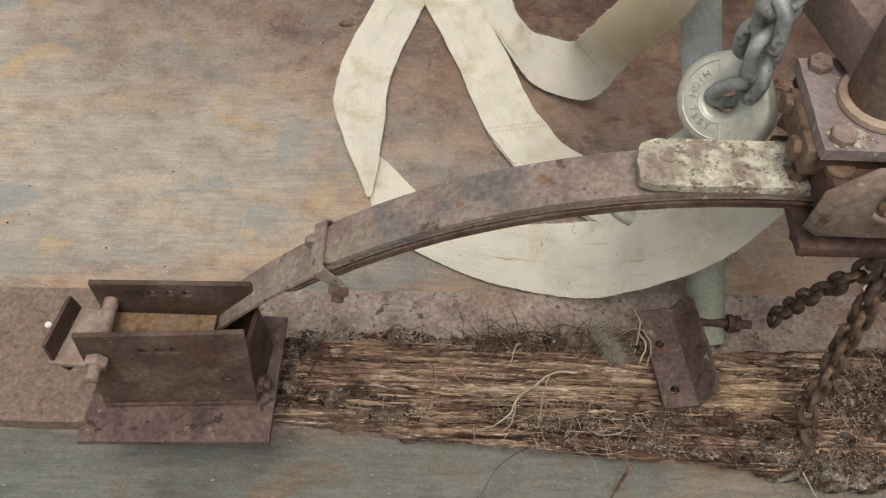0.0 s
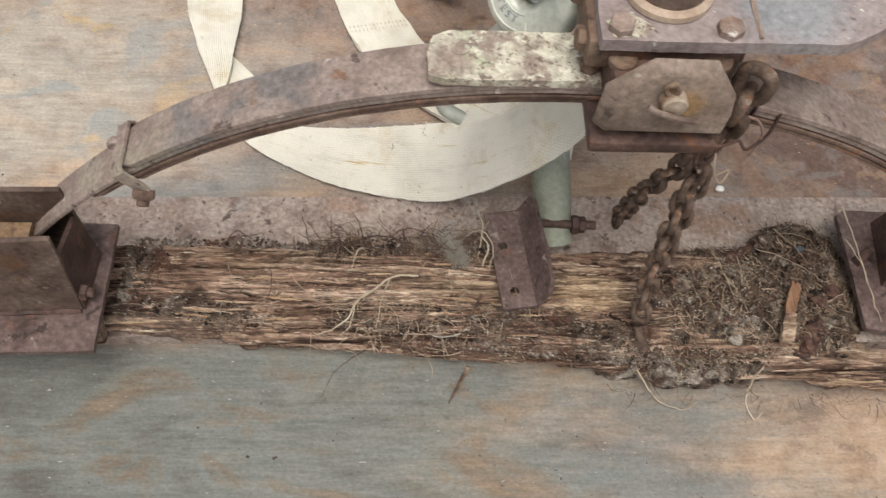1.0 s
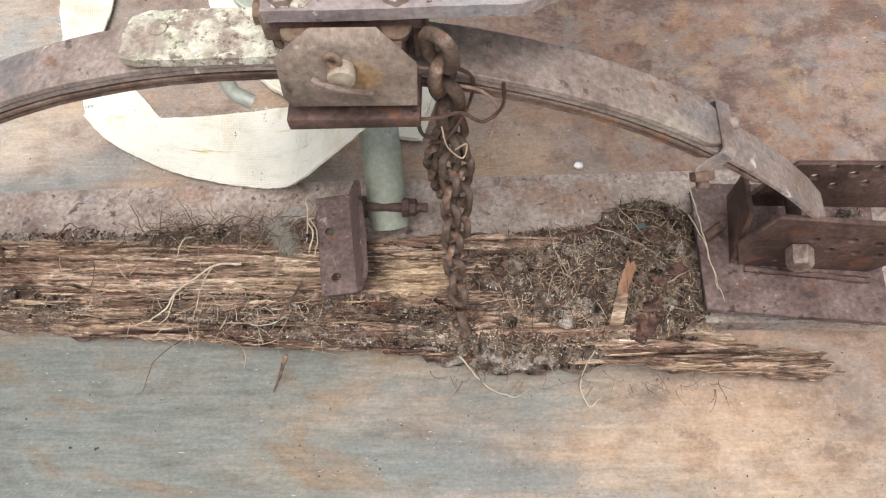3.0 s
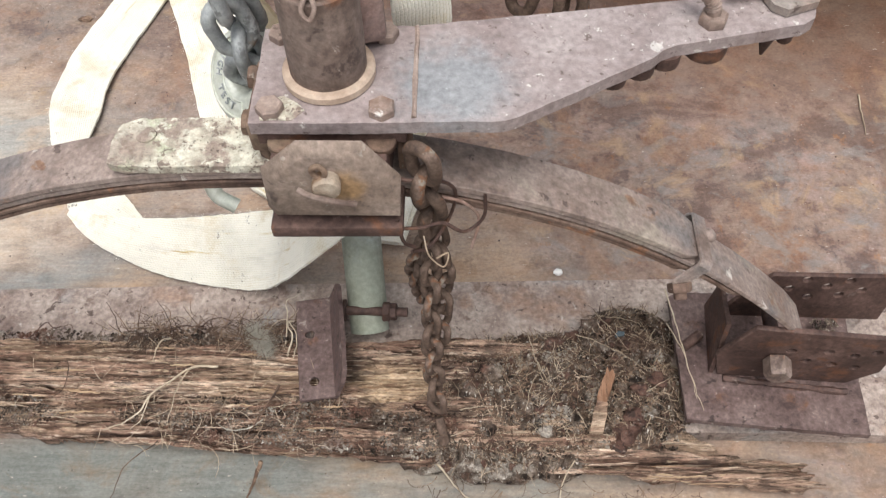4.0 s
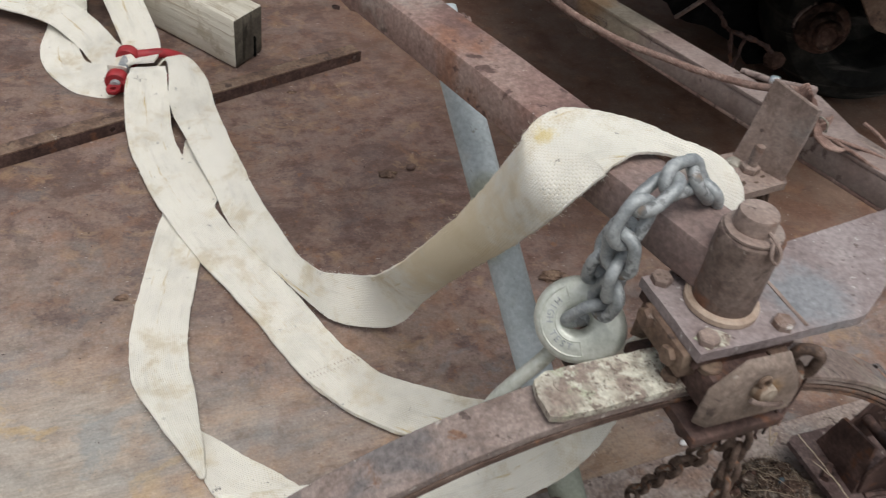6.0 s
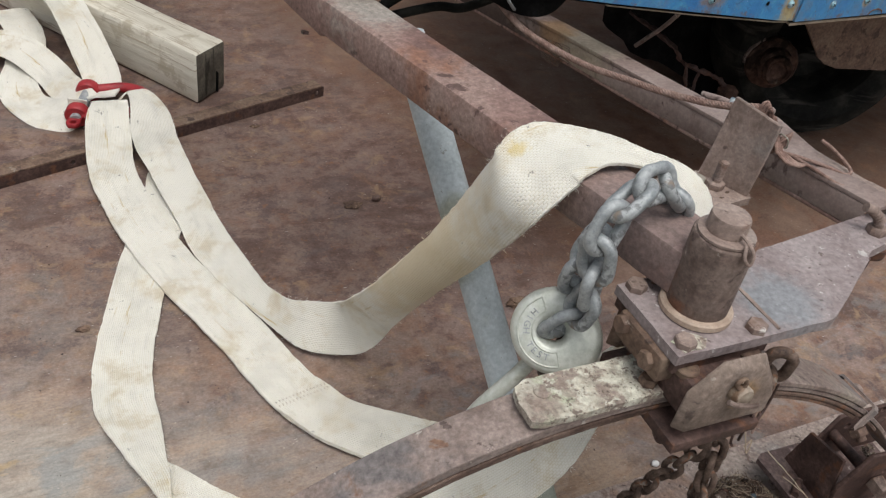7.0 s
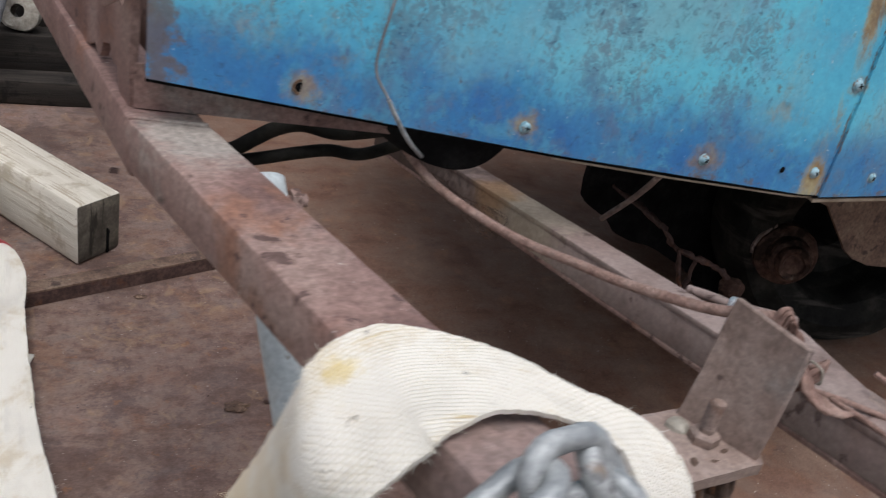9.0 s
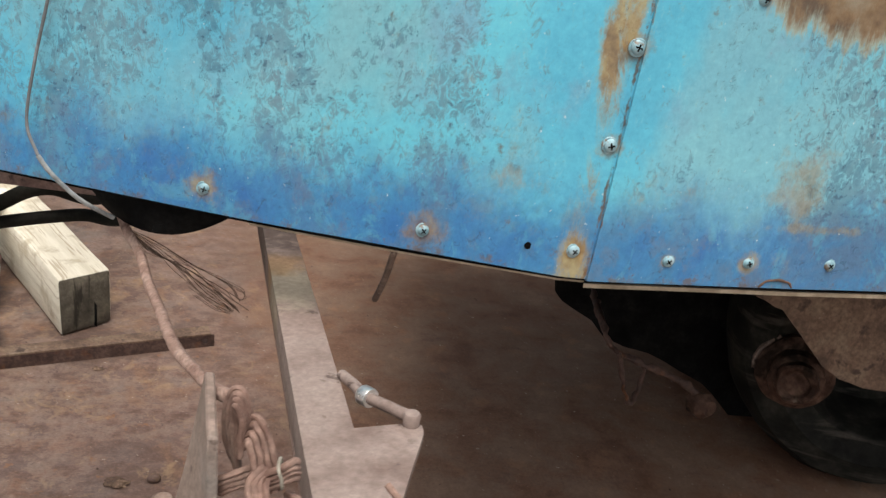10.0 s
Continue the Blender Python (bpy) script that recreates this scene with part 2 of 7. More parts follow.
def weave_material(name, tint, stain):
    w = Nodes(name)
    uv = w.co.outputs["UV"]
    br = w.n("TexBrick")
    br.inputs["Scale"].default_value = 1.0
    br.inputs["Brick Width"].default_value = 0.0042
    br.inputs["Row Height"].default_value = 0.0029
    br.inputs["Mortar Size"].default_value = 0.0008
    br.inputs["Mortar Smooth"].default_value = 1.0
    wob = w.n("VectorMath")
    wob.operation = "MULTIPLY_ADD"
    nz = w.n("TexNoise")
    nz.inputs["Scale"].default_value = 90
    w.to(uv, nz.inputs["Vector"])
    w.to(nz.outputs["Color"], wob.inputs[0])
    wob.inputs[1].default_value = (0.003, 0.003, 0)
    w.to(uv, wob.inputs[2])
    w.to(wob.outputs[0], br.inputs["Vector"])
    thread = w.math("SUBTRACT", 1.0, br.outputs["Fac"])
    soft = w.noise(9, I3, 5, 0.6)
    col = w.ramp(soft, [tuple(0.80 * c for c in tint), tint, tuple(min(1, 1.06 * c) for c in tint)], 0.3, 0.7)
    col = w.mix(w.math("MULTIPLY", w.span(w.noise(13, I3, 7, 0.70), 0.50, 0.68), 0.8), col, stain)
    col = w.mix(w.math("MULTIPLY", w.span(w.noise(9, (1, 6, 1), 8, 0.75, "UV"), 0.50, 0.68), 0.38), col, tuple(0.66 * c for c in tint))
    col = w.mix(w.math("MULTIPLY", w.span(w.noise(14, (0.5, 5, 1), 6, 0.7, "UV"), 0.595, 0.70), 0.8), col, (0.50, 0.37, 0.13))
    col = w.mix(w.span(w.noise(55, I3, 5, 0.75), 0.64, 0.70), col, tuple(0.30 * c for c in tint))
    worn = w.span(w.noise(16, I3, 5, 0.65), 0.35, 0.62, 0.34, 0.58)
    col = w.mix(worn, col, w.ramp(thread, [(0.32, 0.29, 0.24), (0.60, 0.60, 0.58)], 0.0, 0.8), "OVERLAY")
    for place, reach, tone, much in (((0.250, 0.83, 0.34), 0.24, (0.68, 0.555, 0.345), 0.80), ((0.272, 0.735, 0.548), 0.014, (0.66, 0.50, 0.13), 0.6), ((0.276, 0.705, 0.530), 0.014, (0.66, 0.50, 0.13), 0.6)):
        off = w.n("VectorMath")
        off.operation = "DISTANCE"
        off.inputs[1].default_value = place
        w.to(w.co.outputs["Object"], off.inputs[0])
        near = w.math("ADD", off.outputs["Value"], w.math("MULTIPLY", w.math("SUBTRACT", w.noise(30 if reach > 0.1 else 75, I3, 6, 0.7), 0.5), reach * (1.4 if reach > 0.1 else 2.6)))
        col = w.mix(w.math("MULTIPLY", w.span(near, reach, reach * 0.3), much), col, tone)
    w.b.inputs["Sheen Weight"].default_value = 0.2
    return w.done(col, 0.95, 0.0, [(soft, 0.3, 0.006), (thread, 0.75, 0.0009), (w.noise(520, I3, 4, 0.7), 0.5, 0.0008)])


def blue_material():
    """Faded sky-blue sheet paint with a deeper blue band along its lower edge, chips and rust runs."""
    w = Nodes("faded_blue_paint")
    x, z = w.axis(0), w.axis(2)
    tall = (1.0, 1.0, 0.8)

    def far(a, b):
        return w.math("ABSOLUTE", w.math("SUBTRACT", a, b))

    edge = w.math("SUBTRACT", z, w.math("MAXIMUM", w.math("SUBTRACT", 0.598, w.math("MULTIPLY", x, 0.058)), 0.546))
    wob = w.math("ADD", edge, w.math("MULTIPLY", w.math("SUBTRACT", w.noise(9, (1, 1, 0.6), 6, 0.66), 0.5), 0.15))
    big = w.noise(5, tall, 6, 0.6)
    mid = w.noise(26, tall, 7, 0.7)
    patch = w.noise(7, (1.2, 1.2, 0.7), 9, 0.68, distort=0.5)
    col = w.ramp(big, [(0.085, 0.40, 0.58), (0.105, 0.47, 0.64), (0.135, 0.55, 0.69), (0.16, 0.52, 0.62)], 0.32, 0.68)
    col = w.mix(w.math("MULTIPLY", w.span(w.noise(3.2, tall, 7, 0.6, distort=0.4), 0.48, 0.62), 0.55), col, (0.24, 0.44, 0.50))
    zone = w.math("MAXIMUM", w.span(x, 0.86, 0.76, -0.06, 0.045), w.span(far(x, 1.12), 0.05, 0.11, 0.05, -0.06))
    crackle = w.math("ADD", w.noise(120, (1, 1, 0.7), 8, 0.78, distort=0.9), w.math("MULTIPLY", w.math("SUBTRACT", patch, 0.5), 0.75))
    crackle = w.math("ADD", crackle, zone)
    mauve = w.math("ADD", w.span(w.math("ADD", far(x, 0.765), far(z, 0.71)), 0.02, 0.15, 0.16, 0.0), w.noise(15, tall, 7, 0.65))
    col = w.mix(w.math("MULTIPLY", w.span(mauve, 0.58, 0.76), 0.60), col, (0.20, 0.35, 0.48))
    col = w.mix(w.math("MULTIPLY", w.span(crackle, 0.50, 0.62), 0.75), col, w.ramp(mid, [(0.065, 0.17, 0.25), (0.14, 0.27, 0.34), (0.15, 0.20, 0.25)], 0.35, 0.65))
    col = w.mix(w.math("MULTIPLY", w.span(w.noise(70, (1, 1, 0.5), 8, 0.78), 0.55, 0.68), 0.40), col, (0.30, 0.62, 0.68))
    pits = w.math("ADD", w.math("ADD", w.noise(170, I3, 5, 0.7), zone), w.math("MULTIPLY", w.math("SUBTRACT", patch, 0.5), 0.5))
    col = w.mix(w.math("MULTIPLY", w.span(pits, 0.64, 0.70), 0.65), col, (0.045, 0.10, 0.16))
    band = w.ramp(patch, [(0.026, 0.118, 0.37), (0.042, 0.19, 0.43), (0.082, 0.165, 0.30)], 0.36, 0.60)
    band = w.mix(w.math("MULTIPLY", w.span(w.noise(38, tall, 8, 0.75), 0.50, 0.62), 0.60), band, (0.11, 0.15, 0.25))
    band = w.mix(w.math("MULTIPLY", w.span(w.noise(22, tall, 7, 0.7, distort=0.8), 0.53, 0.64), 0.65), band, (0.085, 0.30, 0.46))
    band = w.mix(w.math("MULTIPLY", w.span(w.noise(90, I3, 6, 0.75, distort=1.0), 0.56, 0.66), 0.6), band, (0.030, 0.055, 0.13))
    col = w.mix(w.math("MULTIPLY", w.span(wob, 0.110, 0.030), 0.88), col, band)
    col = w.mix(w.math("MULTIPLY", w.span(w.noise(210, I3, 3, 0.6), 0.71, 0.74), 0.7), col, (0.58, 0.68, 0.70))
    ochre = w.ramp(mid, [(0.16, 0.085, 0.040), (0.30, 0.195, 0.085), (0.40, 0.33, 0.17)], 0.38, 0.62)
    line = w.math("ADD", w.math("SUBTRACT", x, w.math("MULTIPLY", z, 0.085)), w.math("MULTIPLY", w.math("SUBTRACT", w.noise(34, I3, 5, 0.6), 0.5), 0.006))
    seam = far(line, 0.838)
    left = far(line, 0.820)
    run = w.math("ADD", w.span(left, 0.0, 0.030, 0.20, -0.16), w.noise(30, (1.3, 1.3, 0.42), 9, 0.76, distort=0.4))
    run = w.math("ADD", run, w.math("MAXIMUM", w.span(z, 0.66, 0.79, -0.10, 0.12), w.span(z, 0.60, 0.56, -0.10, 0.06)))
    col = w.mix(w.math("MULTIPLY", w.span(run, 0.52, 0.72), 0.50), col, (0.36, 0.33, 0.20))
    col = w.mix(w.math("MULTIPLY", w.span(run, 0.60, 0.76), 0.88), col, ochre)
    core = w.math("ADD", w.span(seam, 0.0, 0.0042, 0.20, 0.0), w.noise(70, (1, 1, 0.5), 8, 0.75))
    col = w.mix(w.math("MULTIPLY", w.span(core, 0.62, 0.74), 0.85), col, w.ramp(mid, [(0.07, 0.035, 0.018), (0.20, 0.105, 0.045)], 0.38, 0.62))
    for sx, sz, reach in ((0.540, 0.586, 0.020), (0.737, 0.573, 0.024), (0.871, 0.571, 0.015), (1.040, 0.567, 0.014), (0.325, 0.600, 0.020), (0.888, 0.668, 0.013), (0.897, 0.752, 0.018), (0.960, 0.5665, 0.010)):
        dx, dz = w.math("SUBTRACT", x, sx), w.math("SUBTRACT", z, sz)
        away = w.math("SQRT", w.math("ADD", w.math("MULTIPLY", dx, dx), w.math("MULTIPLY", dz, dz)))
        stain = w.math("ADD", away, w.math("MULTIPLY", w.math("SUBTRACT", w.noise(42, tall, 7, 0.72), 0.5), reach * 2.4))
        col = w.mix(w.math("MULTIPLY", w.span(stain, reach, reach * 0.25), 0.75), col, ochre)
    smear = w.math("ADD", w.span(far(w.math("SUBTRACT", x, w.math("MULTIPLY", z, 0.30)), 0.885), 0.0, 0.055, 0.20, 0.0), w.span(far(z, 0.650), 0.02, 0.065, 0.0, -0.25))
    bar = w.math("ADD", w.span(far(z, 0.602), 0.0, 0.010, 0.20, 0.0), w.span(far(x, 1.10), 0.03, 0.07, 0.0, -0.25))
    cross = w.math("ADD", w.math("MAXIMUM", smear, bar), w.noise(24, (1, 1, 0.7), 9, 0.74))
    col = w.mix(w.math("MULTIPLY", w.span(cross, 0.54, 0.74), 0.70), col, w.ramp(mid, [(0.17, 0.125, 0.075), (0.30, 0.27, 0.19), (0.27, 0.31, 0.30)], 0.38, 0.62))
    hang = w.math("ADD", w.noise(24, (1.8, 1.8, 0.35), 9, 0.72), w.span(far(x, 1.075), 0.03, 0.085, 0.10, -0.20))
    hang = w.math("ADD", hang, w.span(z, 0.745, 0.815, -0.22, 0.22))
    col = w.mix(w.math("MULTIPLY", w.span(hang, 0.46, 0.56), 0.60), col, (0.40, 0.30, 0.14))
    col = w.mix(w.math("MULTIPLY", w.span(hang, 0.52, 0.68), 0.88), col, w.ramp(mid, [(0.10, 0.055, 0.035), (0.21, 0.125, 0.065), (0.27, 0.22, 0.16)], 0.35, 0.65))
    col = w.mix(w.math("MULTIPLY", w.span(w.noise(30, tall, 8, 0.75), 0.66, 0.73), 0.6), col, (0.16, 0.115, 0.075))
    rim = w.math("ADD", w.noise(45, I3, 8, 0.72), w.math("MAXIMUM", w.span(edge, 0.0, 0.014, 0.13, 0.0), w.span(x, 0.205, 0.240, 0.28, 0.0)))
    col = w.mix(w.math("MULTIPLY", w.span(rim, 0.62, 0.76), 0.75), col, (0.15, 0.105, 0.075))
    fine = w.noise(150, I3, 6, 0.7)
    col = w.mix(0.16, col, w.ramp(fine, [(0.15, 0.15, 0.15), (0.5, 0.5, 0.5), (0.85, 0.85, 0.85)], 0.3, 0.7), "OVERLAY")
    return w.done(col, w.span(big, 0.3, 0.7, 0.45, 0.65), 0.0, [(big, 0.15, 0.01), (mid, 0.30, 0.0015), (crackle, 0.35, 0.0008), (fine, 0.3, 0.0006)])


def wood_material(name, cols, dark, freq=22, axis=0, rings=0.55):
    w = Nodes(name)
    st = [3.0, 3.0, 3.0]
    st[axis] = 0.13
    g = w.noise(freq, tuple(st), 8, 0.7)
    h = w.noise(freq * 4, tuple(st), 5, 0.7)
    col = w.ramp(g, cols, 0.34, 0.66)
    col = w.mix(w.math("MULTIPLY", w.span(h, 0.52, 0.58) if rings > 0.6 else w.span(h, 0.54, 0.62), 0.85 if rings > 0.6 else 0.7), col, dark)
    col = w.mix(w.math("MULTIPLY", w.span(w.noise(15, I3, 6, 0.65), 0.53, 0.64), 0.75), col, tuple(0.5 * c + 0.5 * d for c, d in zip(cols[0], dark)))
    if rings > 0.6:
        worn = w.noise(7, (0.5, 1.6, 1), 6, 0.65)
        col = w.mix(w.math("MULTIPLY", w.span(worn, 0.52, 0.64), 0.6), col, w.ramp(g, [(0.085, 0.052, 0.037), (0.36, 0.25, 0.17), (0.60, 0.47, 0.34)], 0.34, 0.60))
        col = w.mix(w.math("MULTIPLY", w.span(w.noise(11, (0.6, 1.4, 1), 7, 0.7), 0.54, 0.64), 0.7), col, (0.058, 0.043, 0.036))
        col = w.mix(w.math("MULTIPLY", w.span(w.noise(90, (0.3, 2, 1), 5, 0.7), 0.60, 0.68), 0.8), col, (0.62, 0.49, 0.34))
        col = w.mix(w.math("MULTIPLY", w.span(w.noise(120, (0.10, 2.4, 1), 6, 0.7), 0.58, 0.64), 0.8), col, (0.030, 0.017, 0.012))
        col = w.mix(w.math("MULTIPLY", w.span(w.noise(150, (0.12, 2.2, 1), 6, 0.7), 0.58, 0.65), 0.8), col, (0.72, 0.59, 0.46))
        off = w.n("VectorMath")
        off.operation = "DISTANCE"
        off.inputs[1].default_value = (0.392, 0.488 * 1.6, 0.04)
        w.to(w.coords((1, 1.6, 1)), off.inputs[0])
        near = w.math("ADD", off.outputs["Value"], w.math("MULTIPLY", w.math("SUBTRACT", w.noise(60, (0.3, 2, 1), 6, 0.7), 0.5), 0.10))
        col = w.mix(w.math("MULTIPLY", w.span(near, 0.062, 0.020), 0.8), col, w.ramp(h, [(0.64, 0.50, 0.35), (0.50, 0.355, 0.225), (0.20, 0.12, 0.075)], 0.42, 0.62))
        col = w.mix(0.65, col, w.ramp(w.noise(230, (0.4, 1.6, 1), 4, 0.7), [(0.1, 0.1, 0.1), (0.5, 0.5, 0.5), (0.9, 0.9, 0.9)], 0.3, 0.7), "OVERLAY")
    return w.done(col, 0.9, 0.0, [(g, 0.6, 0.004), (h, 0.7, 0.0015)])


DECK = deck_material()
STRIP = surface("strip_rust", [(0.225, 0.172, 0.148), (0.315, 0.252, 0.218), (0.375, 0.312, 0.272)], 20, [((0.18, 0.128, 0.11), 34, 0.58, 0.68, I3), ((0.29, 0.19, 0.14), 9, 0.56, 0.70, I3), ((0.30, 0.29, 0.28), 6, 0.55, 0.68, I3), ((0.48, 0.43, 0.39), 85, 0.66, 0.71, I3), ((0.09, 0.064, 0.055), 70, 0.62, 0.67, I3)], grit=0.55, bump=(0.8, 0.002), spot=(((-0.42, 0.53, 0.005), 0.30, (0.165, 0.112, 0.088)),))
SPRING = surface("spring_steel", [(0.165, 0.122, 0.103), (0.245, 0.191, 0.166), (0.305, 0.248, 0.218)], 22, [((0.15, 0.138, 0.135), 9, 0.54, 0.68, I3), ((0.27, 0.235, 0.19), 7, 0.53, 0.66, I3), ((0.19, 0.105, 0.065), 26, 0.62, 0.71, I3), ((0.55, 0.50, 0.45), 34, 0.65, 0.71, I3), ((0.08, 0.058, 0.05), 60, 0.64, 0.70, I3)], rough=(0.5, 0.8), grit=0.6)
LEAF = surface("leaf_edge_rust", [(0.06, 0.036, 0.028), (0.13, 0.085, 0.065), (0.17, 0.12, 0.095)], 30, [((0.21, 0.10, 0.055), 26, 0.6, 0.7, I3)], grit=0.55)
PLATE = surface("rusted_plate", [(0.196, 0.142, 0.117), (0.272, 0.206, 0.174), (0.320, 0.254, 0.218)], 18, [((0.19, 0.12, 0.09), 20, 0.60, 0.72, I3), ((0.25, 0.225, 0.205), 7, 0.54, 0.68, I3), ((0.58, 0.54, 0.50), 30, 0.68, 0.72, I3), ((0.10, 0.072, 0.062), 50, 0.64, 0.70, I3)], rough=(0.5, 0.8), grit=0.5)
ARM = surface("arm_plate_rust", [(0.20, 0.155, 0.147), (0.275, 0.227, 0.219), (0.325, 0.278, 0.268)], 14, [((0.50, 0.47, 0.44), 30, 0.68, 0.73, I3), ((0.55, 0.52, 0.48), 120, 0.66, 0.70, I3), ((0.12, 0.09, 0.08), 150, 0.64, 0.70, I3)], rough=(0.45, 0.75), grit=0.45, spot=(((0.462, 0.515, 0.489), 0.06, (0.225, 0.245, 0.26)),))
OLIVE = surface("olive_brown_rust", [(0.052, 0.034, 0.027), (0.100, 0.069, 0.055), (0.150, 0.108, 0.088)], 18, [((0.11, 0.058, 0.036), 20, 0.58, 0.70, I3), ((0.15, 0.13, 0.11), 60, 0.64, 0.72, I3)], rough=(0.5, 0.85), grit=0.6)
DARK = surface("dark_rust", [(0.042, 0.025, 0.021), (0.078, 0.047, 0.039), (0.120, 0.075, 0.062)], 20, [((0.13, 0.060, 0.034), 28, 0.58, 0.70, I3), ((0.16, 0.12, 0.10), 60, 0.66, 0.74, I3)], rough=(0.5, 0.85), grit=0.55)
PIN = surface("pin_steel", [(0.20, 0.15, 0.11), (0.32, 0.26, 0.20), (0.42, 0.36, 0.29)], 30, [((0.14, 0.08, 0.045), 40, 0.55, 0.66, I3)], rough=(0.4, 0.7), grit=0.5)
SCREW = surface("dull_screw", [(0.15, 0.30, 0.36), (0.24, 0.41, 0.47), (0.36, 0.48, 0.52)], 90, [((0.20, 0.13, 0.08), 120, 0.57, 0.66, I3)], rough=(0.4, 0.65), metal=0.1, shine=0.5)
OCHRE = surface("ochre_rust", [(0.12, 0.075, 0.05), (0.21, 0.135, 0.078), (0.20, 0.14, 0.10)], 20, [((0.08, 0.05, 0.04), 26, 0.58, 0.7, I3)], grit=0.55)
BEAM = surface("beam_rust", [(0.16, 0.093, 0.078), (0.24, 0.152, 0.129), (0.285, 0.203, 0.172)], 10, [((0.235, 0.115, 0.072), 9, 0.58, 0.72, I3), ((0.27, 0.205, 0.18), 6, 0.55, 0.68, I3), ((0.085, 0.052, 0.045), 34, 0.61, 0.68, I3), ((0.42, 0.36, 0.31), 55, 0.69, 0.73, I3)], rough=(0.5, 0.8), grit=0.55, spot=(((0.355, 0.605, 0.53), 0.12, (0.225, 0.172, 0.157)), ((0.252, 1.095, 0.55), 0.085, (0.335, 0.315, 0.275))))
# the last spot turns the rail's far end under the body near-black
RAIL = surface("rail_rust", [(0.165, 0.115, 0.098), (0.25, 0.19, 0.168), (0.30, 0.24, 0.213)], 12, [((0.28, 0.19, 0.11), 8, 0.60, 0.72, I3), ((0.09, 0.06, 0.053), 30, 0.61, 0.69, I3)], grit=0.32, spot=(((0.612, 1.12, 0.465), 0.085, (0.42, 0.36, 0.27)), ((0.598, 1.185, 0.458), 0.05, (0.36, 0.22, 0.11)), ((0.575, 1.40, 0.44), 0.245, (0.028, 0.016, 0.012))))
PURPLE = surface("purple_brown_rust", [(0.066, 0.043, 0.039), (0.115, 0.078, 0.071), (0.160, 0.116, 0.105)], 20, [((0.15, 0.075, 0.045), 22, 0.60, 0.72, I3), ((0.035, 0.024, 0.022), 60, 0.60, 0.68, I3), ((0.28, 0.24, 0.215), 80, 0.66, 0.72, I3)], rough=(0.45, 0.75), grit=0.6)
CLAMP = surface("clamp_grease_rust", [(0.085, 0.055, 0.042), (0.16, 0.105, 0.075), (0.20, 0.145, 0.105)], 22, [((0.06, 0.04, 0.035), 30, 0.57, 0.66, I3), ((0.26, 0.22, 0.18), 50, 0.66, 0.72, I3)], grit=0.6)
CHEEK = surface("cheek_plate_rust", [(0.135, 0.098, 0.076), (0.20, 0.152, 0.122), (0.245, 0.192, 0.158)], 16, [((0.085, 0.062, 0.052), 30, 0.57, 0.68, I3), ((0.30, 0.26, 0.22), 60, 0.64, 0.71, I3)], grit=0.6, spot=(((0.381, 0.447, 0.452), 0.022, (0.27, 0.165, 0.075)),))
LICHEN = surface("lichen_covered_steel", [(0.30, 0.255, 0.205), (0.45, 0.42, 0.34), (0.58, 0.56, 0.47)], 46, [((0.235, 0.18, 0.15), 28, 0.50, 0.58, I3), ((0.56, 0.545, 0.45), 60, 0.54, 0.61, I3), ((0.41, 0.43, 0.31), 34, 0.57, 0.66, I3), ((0.16, 0.12, 0.10), 150, 0.58, 0.63, I3), ((0.09, 0.07, 0.06), 260, 0.63, 0.68, I3)], bump=(0.8, 0.002), grit=0.6, spot=(((0.198, 0.505, 0.425), 0.030, (0.255, 0.20, 0.165)),))
SLEEVE = surface("sleeve_rust", [(0.115, 0.080, 0.066), (0.185, 0.138, 0.116), (0.235, 0.182, 0.156)], 24, [((0.20, 0.095, 0.055), 18, 0.58, 0.68, I3), ((0.085, 0.06, 0.052), 34, 0.57, 0.66, I3), ((0.34, 0.29, 0.25), 70, 0.64, 0.70, I3)], rough=(0.5, 0.8), grit=0.6)
BRONZE = surface("dusty_bronze", [(0.32, 0.235, 0.175), (0.43, 0.33, 0.255), (0.48, 0.385, 0.305)], 24, rough=(0.5, 0.75), metal=0.0)
GALV = surface("galvanised_steel", [(0.24, 0.26, 0.265), (0.35, 0.37, 0.37), (0.44, 0.455, 0.45)], 40, [((0.17, 0.175, 0.175), 60, 0.57, 0.66, I3), ((0.28, 0.215, 0.16), 20, 0.62, 0.72, I3)], rough=(0.45, 0.7), metal=0.35, bump=(0.4, 0.0008), shine=0.5)
PIPE = surface("galvanised_pipe", [(0.36, 0.40, 0.40), (0.46, 0.51, 0.515), (0.55, 0.60, 0.61)], 9, [((0.27, 0.275, 0.21), 6, 0.53, 0.68, I3), ((0.50, 0.53, 0.52), 26, 0.62, 0.72, (1, 1, 0.4)), ((0.22, 0.21, 0.18), 70, 0.66, 0.72, I3)], rough=(0.5, 0.75), metal=0.0, bump=(0.15, 0.0006), grit=0.3, spot=(((0.352, 0.57, 0.09), 0.17, (0.23, 0.24, 0.165)),))
ZINC = surface("hook_zinc", [(0.44, 0.46, 0.40), (0.56, 0.58, 0.51), (0.62, 0.63, 0.56)], 30, [((0.38, 0.38, 0.30), 18, 0.58, 0.7, I3)], rough=(0.35, 0.55), metal=0.3, bump=(0.2, 0.0006), shine=0.5)
CHAIN = surface("rusty_chain", [(0.055, 0.036, 0.028), (0.10, 0.067, 0.05), (0.14, 0.10, 0.08)], 40, [((0.17, 0.08, 0.042), 50, 0.58, 0.68, I3), ((0.21, 0.19, 0.16), 70, 0.62, 0.7, I3)], grit=0.6)
WEB = weave_material("cream_webbing", (0.77, 0.742, 0.655), (0.58, 0.50, 0.36))
